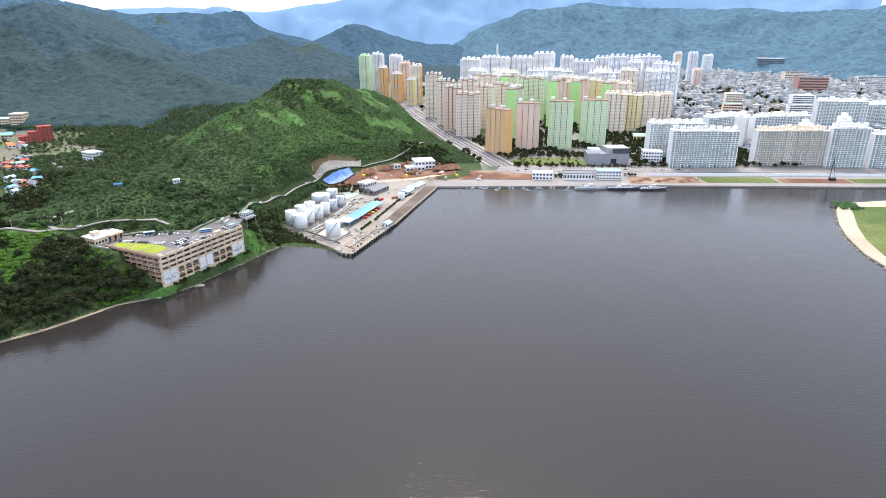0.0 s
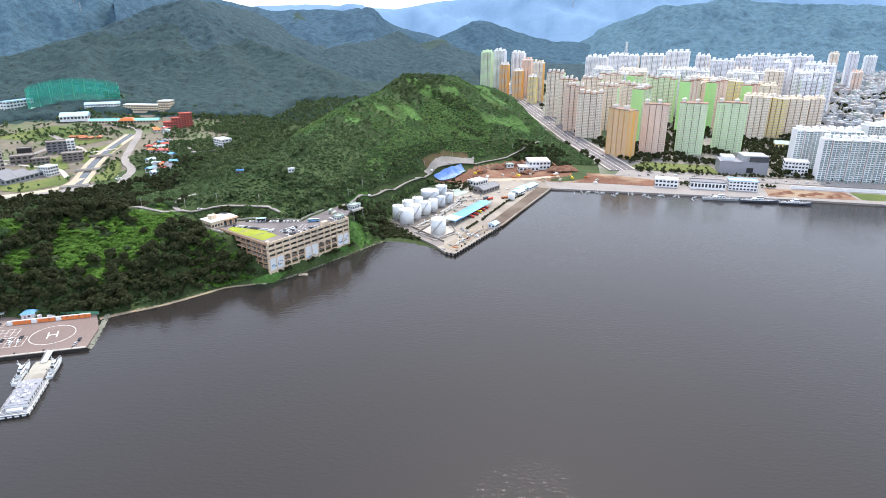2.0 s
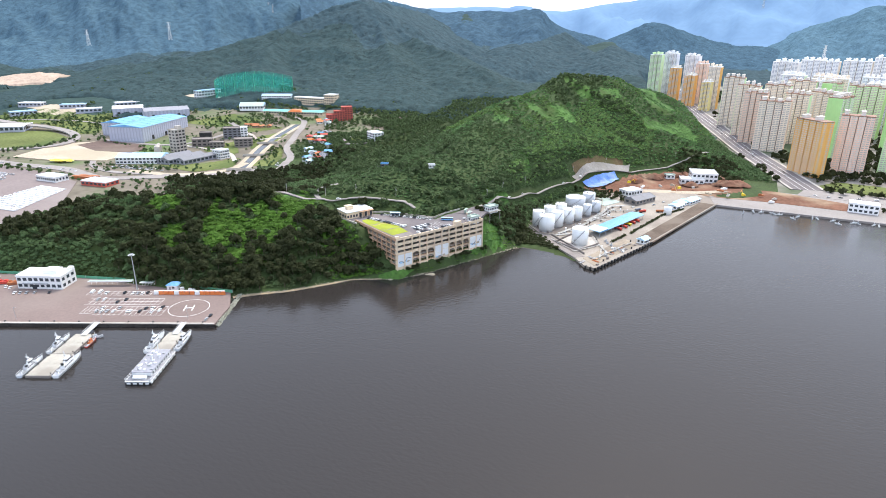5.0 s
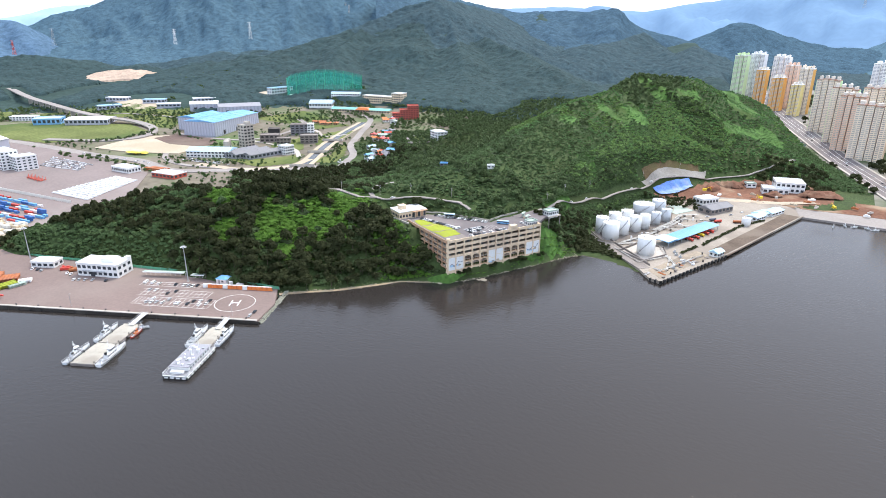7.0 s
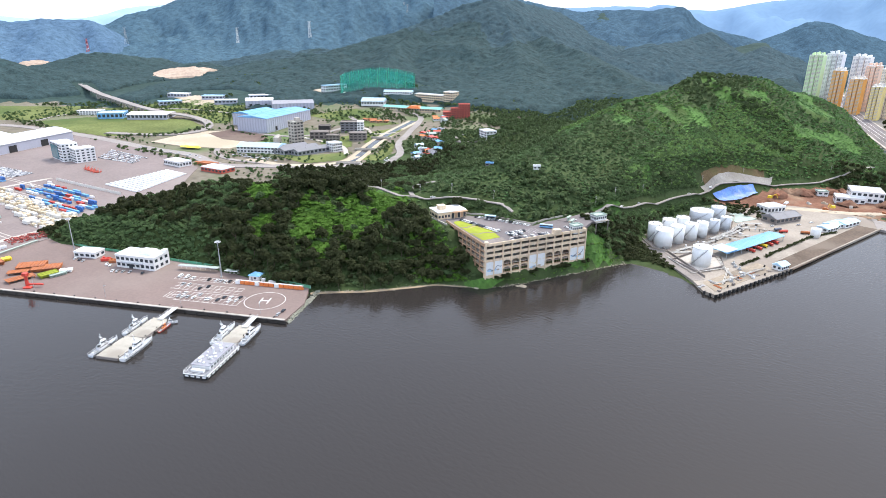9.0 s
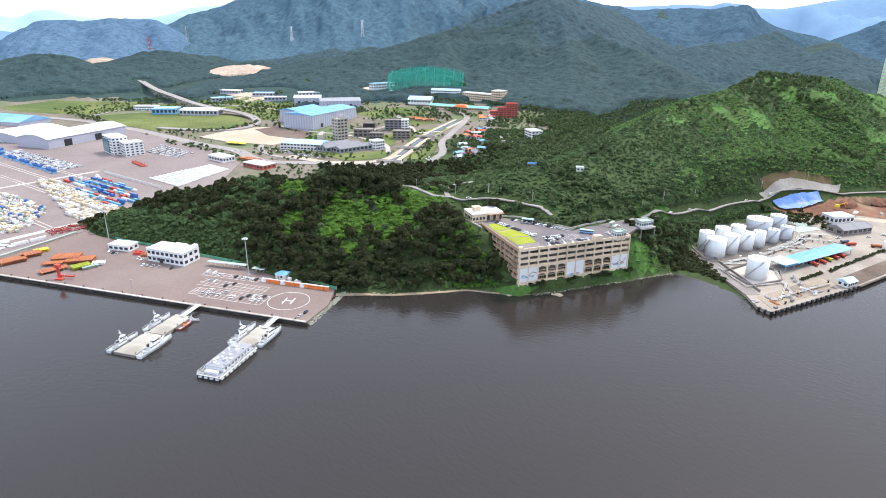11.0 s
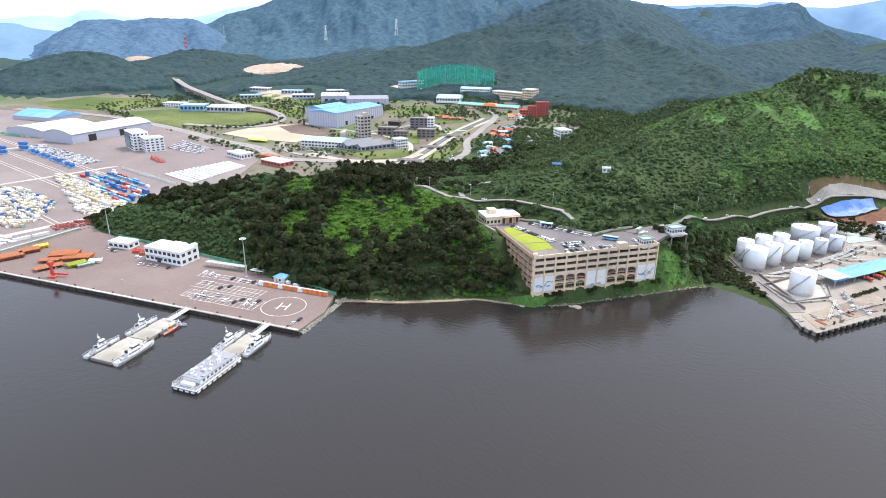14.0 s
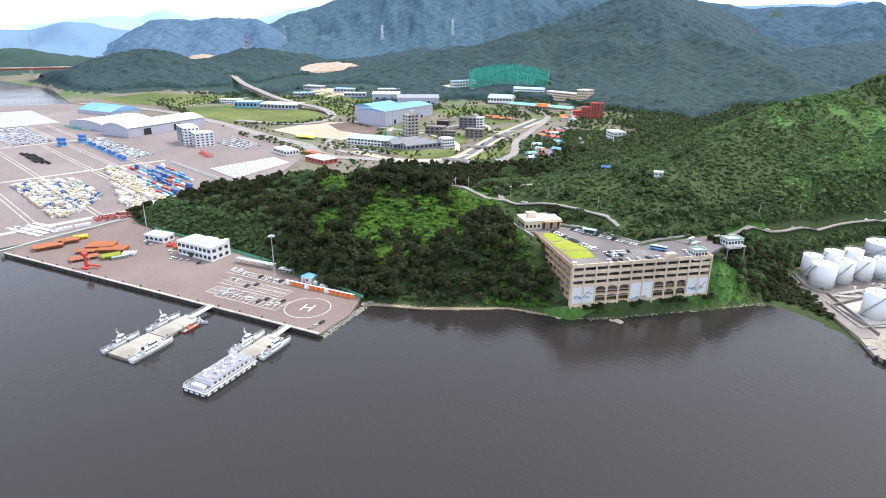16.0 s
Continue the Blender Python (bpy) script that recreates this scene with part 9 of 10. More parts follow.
for zone, rows in ((CARGO_A, 15), (CARGO_B, 14)):
    b_lo = min(p[1] for p in zone)
    for j in range(rows):
        a = crng.uniform(0, 5)
        while a < 150:
            pick = crng.choice((0, 0, 1, 1, 3, 3, 3, 4, 4, 5, 6, 7) if zone is CARGO_A else (0, 0, 1, 3, 3, 0, 6, 6, 2))
            me, word = CARGO[pick]
            b0 = b_lo + 1 + j * 3.0
            if inside(np.array([a]), np.array([b0]), zone)[0]:
                if crng.random() < 0.82 and j % 6 != 5:
                    o = obj("cargo_bale", me)
                    o.matrix_world = pose(*Y(a, b0), 2.9, 0, 0, YROT + crng.uniform(-2, 2))
                    tagged(o, word + " stored on the yard", "cargo", "cargo on the yard")
                else:
                    small_goods += [(a + crng.uniform(-3, 3), b0 + crng.uniform(-1.2, 1.2)) for _ in range(5)]
            a += CARGO_L[pick] + 0.9 + 2.2 * crng.random() ** 2
bm = bmesh.new()
for a, b0 in small_goods:
    x, y = Y(a, b0)
    box(bm, x, y, 2.88, crng.uniform(0.6, 1.6), crng.uniform(0.6, 1.3), crng.uniform(0.4, 1.2), YROT)
tagged(part("small_goods", bm, M_wrapw), "small white wrapped goods between the crates", "goods", kind="stuff")


def blue_machine(x, y, rot, h):
    t_ob = thing("blue_machine", "stack of blue steel press frames on the yard", "machine", pose(x, y, 2.86, 0, 0, rot), "blue machine frames")
    for k in range(h):
        bm = bmesh.new()
        box(bm, 0, 0, k * 2.0, 9 if h > 2 else 5.5, 5 if h > 2 else 3.4, 1.3, 0, 0.1)
        part("frame", bm, M_blued if k % 2 else M_blue, t_ob)
        bm = bmesh.new()
        box(bm, 0, 0, k * 2.0 + 1.3, 7 if h > 2 else 4, 4 if h > 2 else 2.6, 0.7)
        part("spacer", bm, M_blued, t_ob)


blue_machine(-727, 219, 20, 4)
blue_machine(-738, 239, 20, 4)
for k in range(12):
    t = k / 11
    blue_machine(-722 + 108 * t, 241 + 10 * t, YROT, 2 if k % 3 else 1)
for k in range(9):
    bm = bmesh.new()
    for j in range(4):
        box(bm, -6 + j * 4, 0, 0, 0.4, 2.6, 1.4)
    box(bm, 0, 1.1, 1.2, 14, 0.3, 0.4)
    box(bm, 0, -1.1, 1.2, 14, 0.3, 0.4)
    o = part("trailer_frame", bm, M_dark)
    o.matrix_world = pose(*Y(-112 + k * 7, -22 + (k % 3) * 3.2), 2.88, 0, 0, YROT)
    tagged(o, "dark skeletal trailer frame on the yard", "trailer", "trailer frames")
for k in range(10):
    bm = bmesh.new()
    cyl(bm, 0, 0, 0, 2.4, 1.3, 10, 1.6)
    box(bm, 1, 0.4, 0.2, 3, 2.4, 1.6, 20, 0.3)
    o = part("covered_mound", bm, M_green if k < 7 else M_greenr)
    o.matrix_world = pose(*Y(-278 + k * 6, 58 + k + 2 * math.sin(k)), 2.86, 0, 0, 33 * k)
    tagged(o, "green covered heap on the yard", "covered heap", "green covered heaps")
pts = [(rng.uniform(-437, -424), rng.uniform(194, 217), 3.0 + rng.uniform(0, 0.9)) for _ in range(220)]
joined("scrap_heap", ROCKS, np.array(pts), rng.uniform(0.4, 0.9, 220), mat("red_scrap", (0.30, 0.06, 0.05), 0.8, 0.4, 0.4, 3.0, island=0.8), "heap of dark red scrap by the wood", "scrap")
wp = thing("panel_row", "row of white upright panels along the yard", "panels", pose(0, 0, 2.86))
for k in range(40):
    o = obj("panel", shared_box(1.7, 0.25, 2.2, M_wrapw, "panel"), None, wp)
    o.location = (-581 + k * 2.3, 282 + k * 0.28, 0)
    o.rotation_euler = (0, 0, radians(60))


# sheds and works
def vault(name, label, category, x, y, z, w, d, h, rise, rot, wall, roof, doors=2, ribs=0):
    """A hall with an arched roof running along w."""
    t_ob = thing(name, label, category, pose(x, y, z, 0, 0, rot))
    bm = bmesh.new()
    n = 12
    arc = [(-d / 2 + d * i / n, h + rise * math.sin(math.pi * i / n)) for i in range(n + 1)]
    for sx in (-1, 1):
        v = [bm.verts.new((sx * w / 2, yy, zz)) for yy, zz in arc] + [bm.verts.new((sx * w / 2, d / 2, -1)), bm.verts.new((sx * w / 2, -d / 2, -1))]
        bm.faces.new(v if sx > 0 else v[::-1])
    for s in (-1, 1):
        v = [bm.verts.new(p) for p in ((-w / 2, s * d / 2, -1), (w / 2, s * d / 2, -1), (w / 2, s * d / 2, h), (-w / 2, s * d / 2, h))]
        bm.faces.new(v if s < 0 else v[::-1])
    part("wall", bm, wall, t_ob)
    bm = bmesh.new()
    lo = [[bm.verts.new((sx * (w / 2 + 0.6), yy * 1.02, zz + 0.02)) for yy, zz in arc] for sx in (-1, 1)]
    hi = [[bm.verts.new((sx * (w / 2 + 0.6), yy * 1.03, zz + 0.35)) for yy, zz in arc] for sx in (-1, 1)]
    for i in range(n):
        bm.faces.new((hi[0][i], hi[1][i], hi[1][i + 1], hi[0][i + 1]))
        bm.faces.new((lo[0][i + 1], lo[1][i + 1], lo[1][i], lo[0][i]))
        bm.faces.new((lo[0][i], lo[0][i + 1], hi[0][i + 1], hi[0][i]))
        bm.faces.new((lo[1][i + 1], lo[1][i], hi[1][i], hi[1][i + 1]))
    bmesh.ops.recalc_face_normals(bm, faces=bm.faces)
    part("roof", bm, roof, t_ob)
    for k in range(doors):
        bm = bmesh.new()
        box(bm, -w / 2 + w * (k + 0.6) / (doors + 0.6), -d / 2 - 0.1, 0, w * 0.09, 0.4, h * 0.75)
        part("door", bm, M_dark, t_ob)
    for k in range(ribs):
        bm = bmesh.new()
        box(bm, -w / 2 + (k + 0.5) * w / ribs, -d / 2 - 0.15, 0, w / ribs * 0.22, 0.4, h)
        part("rib", bm, M_white, t_ob)
    return t_ob


M_rib = mat("lilac_grey_ribs", (0.50, 0.51, 0.59), 0.6, 0.08, 0.1, 1.0)
M_clad = mat("pale_grey_cladding", (0.42, 0.43, 0.50), 0.6, 0.08, 0.1, 1.0)
M_vault = mat("weathered_white_roof", (0.62, 0.63, 0.64), 0.6, 0.1, 0.1, 0.6, stain=(0.50, 0.50, 0.50), stain_amt=0.5)
vault("hangar", "grey-walled hangar with arched white roof and dark doors", "hangar", -781, 322, 2.8, 104, 44, 9.5, 4.5, 114, M_clad, M_vault, 2)
vault("warehouse", "white-roofed warehouse beside the hangar", "warehouse", -842, 288, 2.8, 66, 60, 7.5, 3.5, 114, M_clad, M_white, 4)
block("blue_roof_hall", "low hall with bright blue pitched roof", "hall", -975, 312, 2.7, 70, 46, 5, 24, M_clad, M_blue, 1, 0, gable=7)
ob1 = block("glass_office", "six-storey office with teal glass corner", "office", -671, 326, 2.8, 30, 15, 17, -4, M_white, M_white, 6, 8)
bm = bmesh.new()
box(bm, -5, -7.8, 1.5, 19, 0.7, 13.5)
part("glass_wall", bm, mat("teal_glass", (0.10, 0.22, 0.25), 0.15, 0.2, 0.2, 1.0), ob1)
block("white_annexe", "white five-storey annexe with square windows", "office", -648, 333, 2.8, 15, 18, 13, -4, M_white, M_white, 5, 4)
block("gatehouse", "white gatehouse with flat roof and dark windows", "gatehouse", -560, 382, 2.8, 25, 13, 4.4, 4, M_white, M_white, 1, 9)
block("brick_store", "brick store with white flat roof", "store", -508, 392, 2.6, 28, 15, 3.6, 8, M_brick, M_white, 1, 6)
for k in range(2):
    rackt = thing("steel_stack", "long rust-red stack of steel sections", "steel stack", pose(-541 + 3 * k, 398 + 5 * k, 2.8, 0, 0, 12))
    for j in range(3):
        bm = bmesh.new()
        box(bm, 0, 0, j * 0.9, 22 - j, 3.4, 0.8, 0, 0.1)
        part("steel_section", bm, M_rust, rackt)
red_m = thing("red_lattice_machine", "red lattice machinery parked by the office", "machinery", pose(-596, 317, 2.86))
for k in range(14):
    bm = bmesh.new()
    x, y = -13 + k * 2.0, 2.4 * math.sin(k * 2.1)
    rod(bm, (x, y, 0), (x + 1, y + 1.0, 2.4 + k % 3), 0.22, 5)
    rod(bm, (x + 1, y + 1.0, 2.4 + k % 3), (x + 2.4, y - 1.2, 0.2), 0.22, 5)
    rod(bm, (x - 0.6, y - 0.8, 1.4), (x + 2.2, y + 0.8, 1.2), 0.2, 5)
    part("strut", bm, M_brick, red_m)
bm = bmesh.new()
box(bm, 0, 0, 0.1, 24, 3, 0.7, 0, 0.1)
part("base", bm, M_brick, red_m)

# fields, bare plots, roads on the plain
field("field_reeds", [(-980, 404), (-860, 398), (-776, 412), (-728, 478), (-752, 530), (-822, 552), (-960, 470)], M_field, "flat green and yellow reed field")
slab("ground_sand_plot", [(-698, 428), (-642, 436), (-592, 460), (-606, 512), (-700, 530), (-726, 500)], 2.0, 3.4, M_sand, "bare pale sand plot before the works", "ground")
M_brownplot = mat("dark_bare_earth", (0.150, 0.108, 0.092), 0.95, 0.3, 0.03, 0.3, stain=(0.22, 0.175, 0.14), stain_amt=0.6, spec=0.1)
slab("ground_soil_plot", [(-700, 503), (-650, 490), (-604, 500), (-610, 526), (-640, 540), (-700, 538)], 2.2, 3.6, M_brownplot, "dark brown earth strip on the sand plot", "ground")
for nm, pts, m in (("field_plot_i", [(-1185, 335), (-1100, 345), (-990, 400), (-1000, 465), (-1060, 520), (-1210, 430)], M_field), ("field_plot_f", [(-1040, 500), (-985, 470), (-960, 540), (-870, 575), (-830, 560), (-770, 545), (-745, 560), (-800, 640), (-960, 640)], M_field), ("field_plot_g", [(-530, 470), (-470, 462), (-450, 500), (-480, 540), (-494, 500)], M_field), ("field_plot_h", [(-620, 640), (-560, 650), (-540, 690), (-600, 700)], M_field), ("field_plot_a", [(-560, 560), (-548, 604), (-500, 560), (-490, 528), (-522, 530)], M_field), ("field_plot_b", [(-545, 612), (-530, 668), (-512, 660), (-490, 600), (-500, 575)], M_field), ("field_plot_c", [(-455, 500), (-420, 520), (-430, 550), (-470, 600), (-478, 590), (-452, 545)], M_field), ("field_plot_d", [(-900, 580), (-780, 560), (-720, 640), (-820, 690)], M_field), ("field_plot_e", [(-700, 660), (-620, 660), (-600, 720), (-680, 740)], M_field)):
    field(nm, pts, m, "rough grass plot on the plain")


def plain_road(name, pts, wide, m, label, lift=0.55, thick=0.8):
    bm = bmesh.new()
    strip(bm, [(p[0], p[1], p[2] if len(p) > 2 else zg(p[0], p[1]) + lift) for p in smooth_line(pts, 6)], wide, 0, thick)
    return tagged(part(name, bm, m), label, "road", kind="structure")


plain_road("road_main", [(-1120, 300), (-960, 372), (-860, 392), (-773, 402), (-660, 408), (-596, 417), (-530, 408), (-484, 436), (-440, 470), (-420, 500)], 13, M_road, "grey road along the yards")
plain_road("road_village", [(-404, 510), (-412, 530), (-424, 554), (-460, 592), (-497, 652), (-526, 704), (-560, 745), (-640, 770), (-760, 790)], 8, M_road, "winding village road")
plain_road("road_works_a", [(-700, 540), (-640, 545), (-600, 560), (-586, 600), (-600, 660), (-640, 690)], 7, M_road, "pale works road")
plain_road("road_works_b", [(-586, 560), (-540, 556), (-505, 548), (-470, 520)], 5, M_conc, "pale concrete works lane")
plain_road("road_works_c", [(-600, 640), (-560, 640), (-528, 620), (-508, 640)], 5, M_conc, "pale concrete works lane")
plain_road("road_works_d", [(-620, 470), (-585, 440), (-540, 430), (-480, 446)], 6, M_road, "grey lane before the works")
plain_road("road_far", [(-980, 404), (-1010, 470), (-960, 560), (-860, 600), (-760, 610)], 6, M_road, "grey lane across the far plain")
plain_road("road_bank", [(-530, 440), (-478, 448), (-448, 482), (-455, 520)], 9, M_sand, "pale earth road by the stream")
plain_road("flyover", [(-1300, 610, 22), (-1142, 570, 19), (-1030, 551, 17), (-927, 536, 15), (-860, 540, 12), (-819, 552, 8.8), (-771, 546, 6.4), (-732, 522, 5.2), (-716, 488, 4.5), (-740, 455, 3.9), (-800, 425, 3.6)], 11, M_road, "elevated grey road curving down to the plain", 0, 1.6)
for k in range(9):
    t = k / 8
    x, y, z = -1142 + 215 * t, 570 - 34 * t, 17.0 - 4 * t
    bm = bmesh.new()
    box(bm, 0, 0, -4, 2, 6, z + 2.4)
    o = part("flyover_pier", bm, M_conc)
    o.matrix_world = pose(x, y, 0, 0, 0, -12)
    tagged(o, "concrete pier carrying the elevated road", "pier", "flyover piers")
CANAL = [(-424, 470), (-436, 490), (-464, 538), (-488, 578), (-514, 638), (-540, 712)]
plain_road("canal_bank", CANAL, 17, M_sand, "pale stone banks of the stream", 0.35, 1.2)
plain_road("canal_water", CANAL, 7, M_water, "dark shallow water of the stream", 0.45, 0.3)
for k in range(3):
    i = (6, 14, 21)[k]
    q = smooth_line(CANAL, 6)[i]
    bm = bmesh.new()
    box(bm, 0, 0, 0, 24, 5, 0.9)
    for s in (-1, 1):
        box(bm, 0, s * 2.4, 0.9, 24, 0.25, 0.8)
    o = part("foot_bridge", bm, M_conc)
    o.matrix_world = pose(q[0], q[1], zg(q[0], q[1]) + 0.5, 0, 0, 35)
    tagged(o, "small concrete bridge over the stream", "bridge", "stream bridges")


def works(x, y, w, d, h, rot, gable, label, wall, roof, panels):
    z = zg(x, y)
    t_ob = block("works_hall", label, "works", x, y, z, w, d, h, rot, wall, roof, 1, 0, gable=gable)
    for s, L, rz in ((-1, w, 0), (1, w, 0)):
        for k in range(panels):
            o = obj("wall_panel", shared_box(L / panels * 0.55, 0.5, h * 0.94, M_rib, "wall_panel"), None, t_ob)
            o.location = (-L / 2 + (k + 0.5) * L / panels, s * d / 2, 0.1)
    pe = max(4, int(d / 4))
    for s in (-1, 1):
        for k in range(pe):
            o = obj("wall_panel", shared_box(0.5, d / pe * 0.55, h * 0.94, M_rib, "wall_panel"), None, t_ob)
            o.location = (s * w / 2, -d / 2 + (k + 0.5) * d / pe, 0.1)
    for k in range(3):
        bm = bmesh.new()
        box(bm, -w / 2 + (k + 0.7) * w / 3.6, -d / 2 - 0.35, 0, 4, 0.3, 5)
        part("gate", bm, M_dark, t_ob)
    return t_ob


works(-681, 592, 100, 45, 16.5, 107, 3.0, "large pale works hall with blue pitched roof", M_clad, M_blue, 22)
works(-724, 590, 56, 28, 15, 107, 2.5, "pale works wing with blue pitched roof", M_clad, M_blue, 10)
works(-756, 682, 60, 40, 10, 56, 3.0, "grey works hall with mauve-grey roof", M_clad, M_greyb, 12)
works(-812, 664, 40, 28, 10, 50, 3.0, "grey works hall with pale roof", M_clad, M_white, 8)
for k, (x, y, l) in enumerate(((-536, 497, 42), (-522, 499, 44), (-507, 503, 40))):
    block("grey_shed", "long grey shed with ribbed gabled roof", "shed", x, y, zg(x, y), l, 13, 5.0, 84, M_greyb, M_slate, 1, 8, gable=2.2, group="grey sheds")
block("shed_office", "white three-storey office at the end of the sheds", "office", -497, 528, zg(-497, 528), 12, 12, 9, 84, M_white, M_white, 3, 4)
block("blue_works", "white works building with pale blue roof", "works", -556, 477, zg(-556, 477), 46, 24, 6.5, 30, M_white, M_bluel, 2, 12, gable=3)
tw = block("process_tower", "tall grey concrete process tower with openings", "tower", -565, 532, zg(-565, 532), 13, 12, 25, 83, M_conc, M_conc, 7, 3, M_dark)
bm = bmesh.new()
box(bm, 3, 1, 25.2, 5, 6, 3.5)
part("head_room", bm, M_conc, tw)
for x, y in ((-575, 512), (-580, 518), (-571, 508)):
    bm = bmesh.new()
    cyl(bm, 0, 0, 0, 3.2, 9, 16)
    cyl(bm, 0, 0, 9, 3.2, 1.6, 16, 0.6)
    o = part("silo", bm, M_conc)
    o.matrix_world = pose(x, y, zg(x, y))
    tagged(o, "pale grey silo beside the process tower", "silo", "silos")
for x, y, w, d, h, m, fl in ((-568, 570, 22, 14, 8, M_concd, 2), (-566, 618, 22, 13, 12, M_slate, 4), (-521, 588, 20, 14, 8.5, M_concd, 3), (-600, 606, 14, 10, 6, M_dark, 2), (-545, 570, 16, 10, 6, M_concd, 2)):
    block("concrete_building", "dark unfinished concrete building with open floors", "building", x, y, zg(x, y), w, d, h, 40, m, M_concd, fl, 4, M_dark, group="unfinished buildings")
block("white_block", "white narrow block joined to a dark building", "building", -555, 626, zg(-555, 626), 8, 12, 12, 40, M_white, M_white, 4, 2)
for k in range(5):
    block("site_hut", "low hut with orange-pink roof", "hut", -598 + 8 * k, 680 + 5 * math.sin(k * 2), zg(-598 + 8 * k, 680), 9, 6, 2.6, 30 * k, M_brownp, M_rust, 1, 3, gable=1.2, group="site huts")
# other works to the west
block("blue_works_hall", "works hall with light blue front", "works", -920, 490, zg(-920, 490), 34, 26, 8, 48, M_blue, M_bluel, 1, 6)
block("white_works_hall", "long white works hall with ribbed roof", "works", -876, 524, zg(-876, 524), 56, 34, 7, 40, M_clad, M_white, 1, 10, gable=2)
block("works_office", "white works office behind the reed field", "office", -985, 488, zg(-985, 488), 34, 16, 6, 38, M_white, M_white, 2, 8)
for k, (x, y) in enumerate(((-1000, 640), (-930, 660), (-880, 650), (-860, 700), (-960, 600))):
    block("plain_store", "low pale store on the far plain", "store", x, y, zg(x, y), 34, 16, 5, 30 + 10 * k, M_clad, (M_white, M_bluel, M_white)[k % 3], 1, 6, group="far stores")
terrain_patch("ground_far_sand", -940, 640, 60, 26, M_sand, "bare pale ground on the far plain", "ground", 0.3, 0.5, 24)
# school on the slope
M_teal = mat("teal_sheet_roof", (0.20, 0.52, 0.48), 0.6, 0.12, 0.1, 1.0)
block("gymnasium", "white gymnasium with pale blue gabled roof", "gymnasium", -675, 775, zg(-675, 775), 35, 28, 6, 33, M_white, M_bluel, 1, 8, gable=4)
sch = block("school_wing", "long school wing with teal and red roof", "school", -595, 774, zg(-595, 774), 92, 13, 4.5, 17, M_beige, M_teal, 1, 22, gable=2.4)
bm = bmesh.new()
box(bm, 4, -2, 4.4, 22, 14, 3.2, 0, 0, 0.6)
part("centre_roof", bm, M_orange, sch, "orange-red centre roof")
block("school_block", "white school block with pale blue roof", "school", -667, 823, zg(-667, 823) + 0.3, 46, 13, 7, 28, M_white, M_bluel, 2, 12, gable=2.5)
block("school_main", "pale brick main school building with window bands", "school", -608, 834, zg(-608, 834) + 0.3, 56, 13, 10, 4, M_beige, M_white, 3, 14)
block("school_stair", "pale school stair block", "school", -570, 834, zg(-570, 834) + 0.3, 16, 18, 14, 4, M_beige, M_white, 4, 4)
for k, (x, y, h) in enumerate(((-512, 752, 9), (-505, 760, 13), (-499, 770, 17.5))):
    block("brick_apartments", "dark red brick apartment block stepping up the slope", "apartment block", x, y, zg(x, y), 15, 12, h, 40, M_brick, M_brick, max(2, int(h / 2.4)), 4, group="red brick apartments")
block("white_villa", "white three-storey house above the lawn", "house", -354, 613, zg(-354, 613) + 0.3, 17, 12, 7.5, -30, M_white, M_white, 3, 5)
terrain_patch("lawn", -378, 622, 17, 11, M_field, "mown lawn terrace beside the villa", "lawn", 1.0, 0.1, 24)
plain_road("road_lawn", [(-398, 640), (-400, 622), (-388, 606), (-370, 600), (-352, 600)], 4, M_road, "pale drive round the lawn", 1.2, 1.2)
# village houses
vcol = (M_red, M_orange, M_slate, M_blue, M_slate, M_greenr, M_brick, M_bluel)
vr = random.Random(11)
for k in range(34):
    t = vr.random()
    base_line = [(-398, 530), (-412, 556), (-440, 590), (-470, 630), (-505, 690), (-540, 730)]
    i = min(int(t * 5), 4)
    a, b2 = base_line[i], base_line[i + 1]
    f = t * 5 - i
    off = vr.uniform(8, 34)
    x, y = a[0] + (b2[0] - a[0]) * f + off * 0.8, a[1] + (b2[1] - a[1]) * f + off * 0.45
    block("village_house", "small village house with coloured roof", "house", x, y, zg(x, y) + 0.2, vr.uniform(6, 9), vr.uniform(5, 7), vr.uniform(2.4, 4.5), vr.uniform(0, 180), M_white if k % 3 else M_conc, vcol[k % 8], 1, 2, gable=1.5, group="village houses")
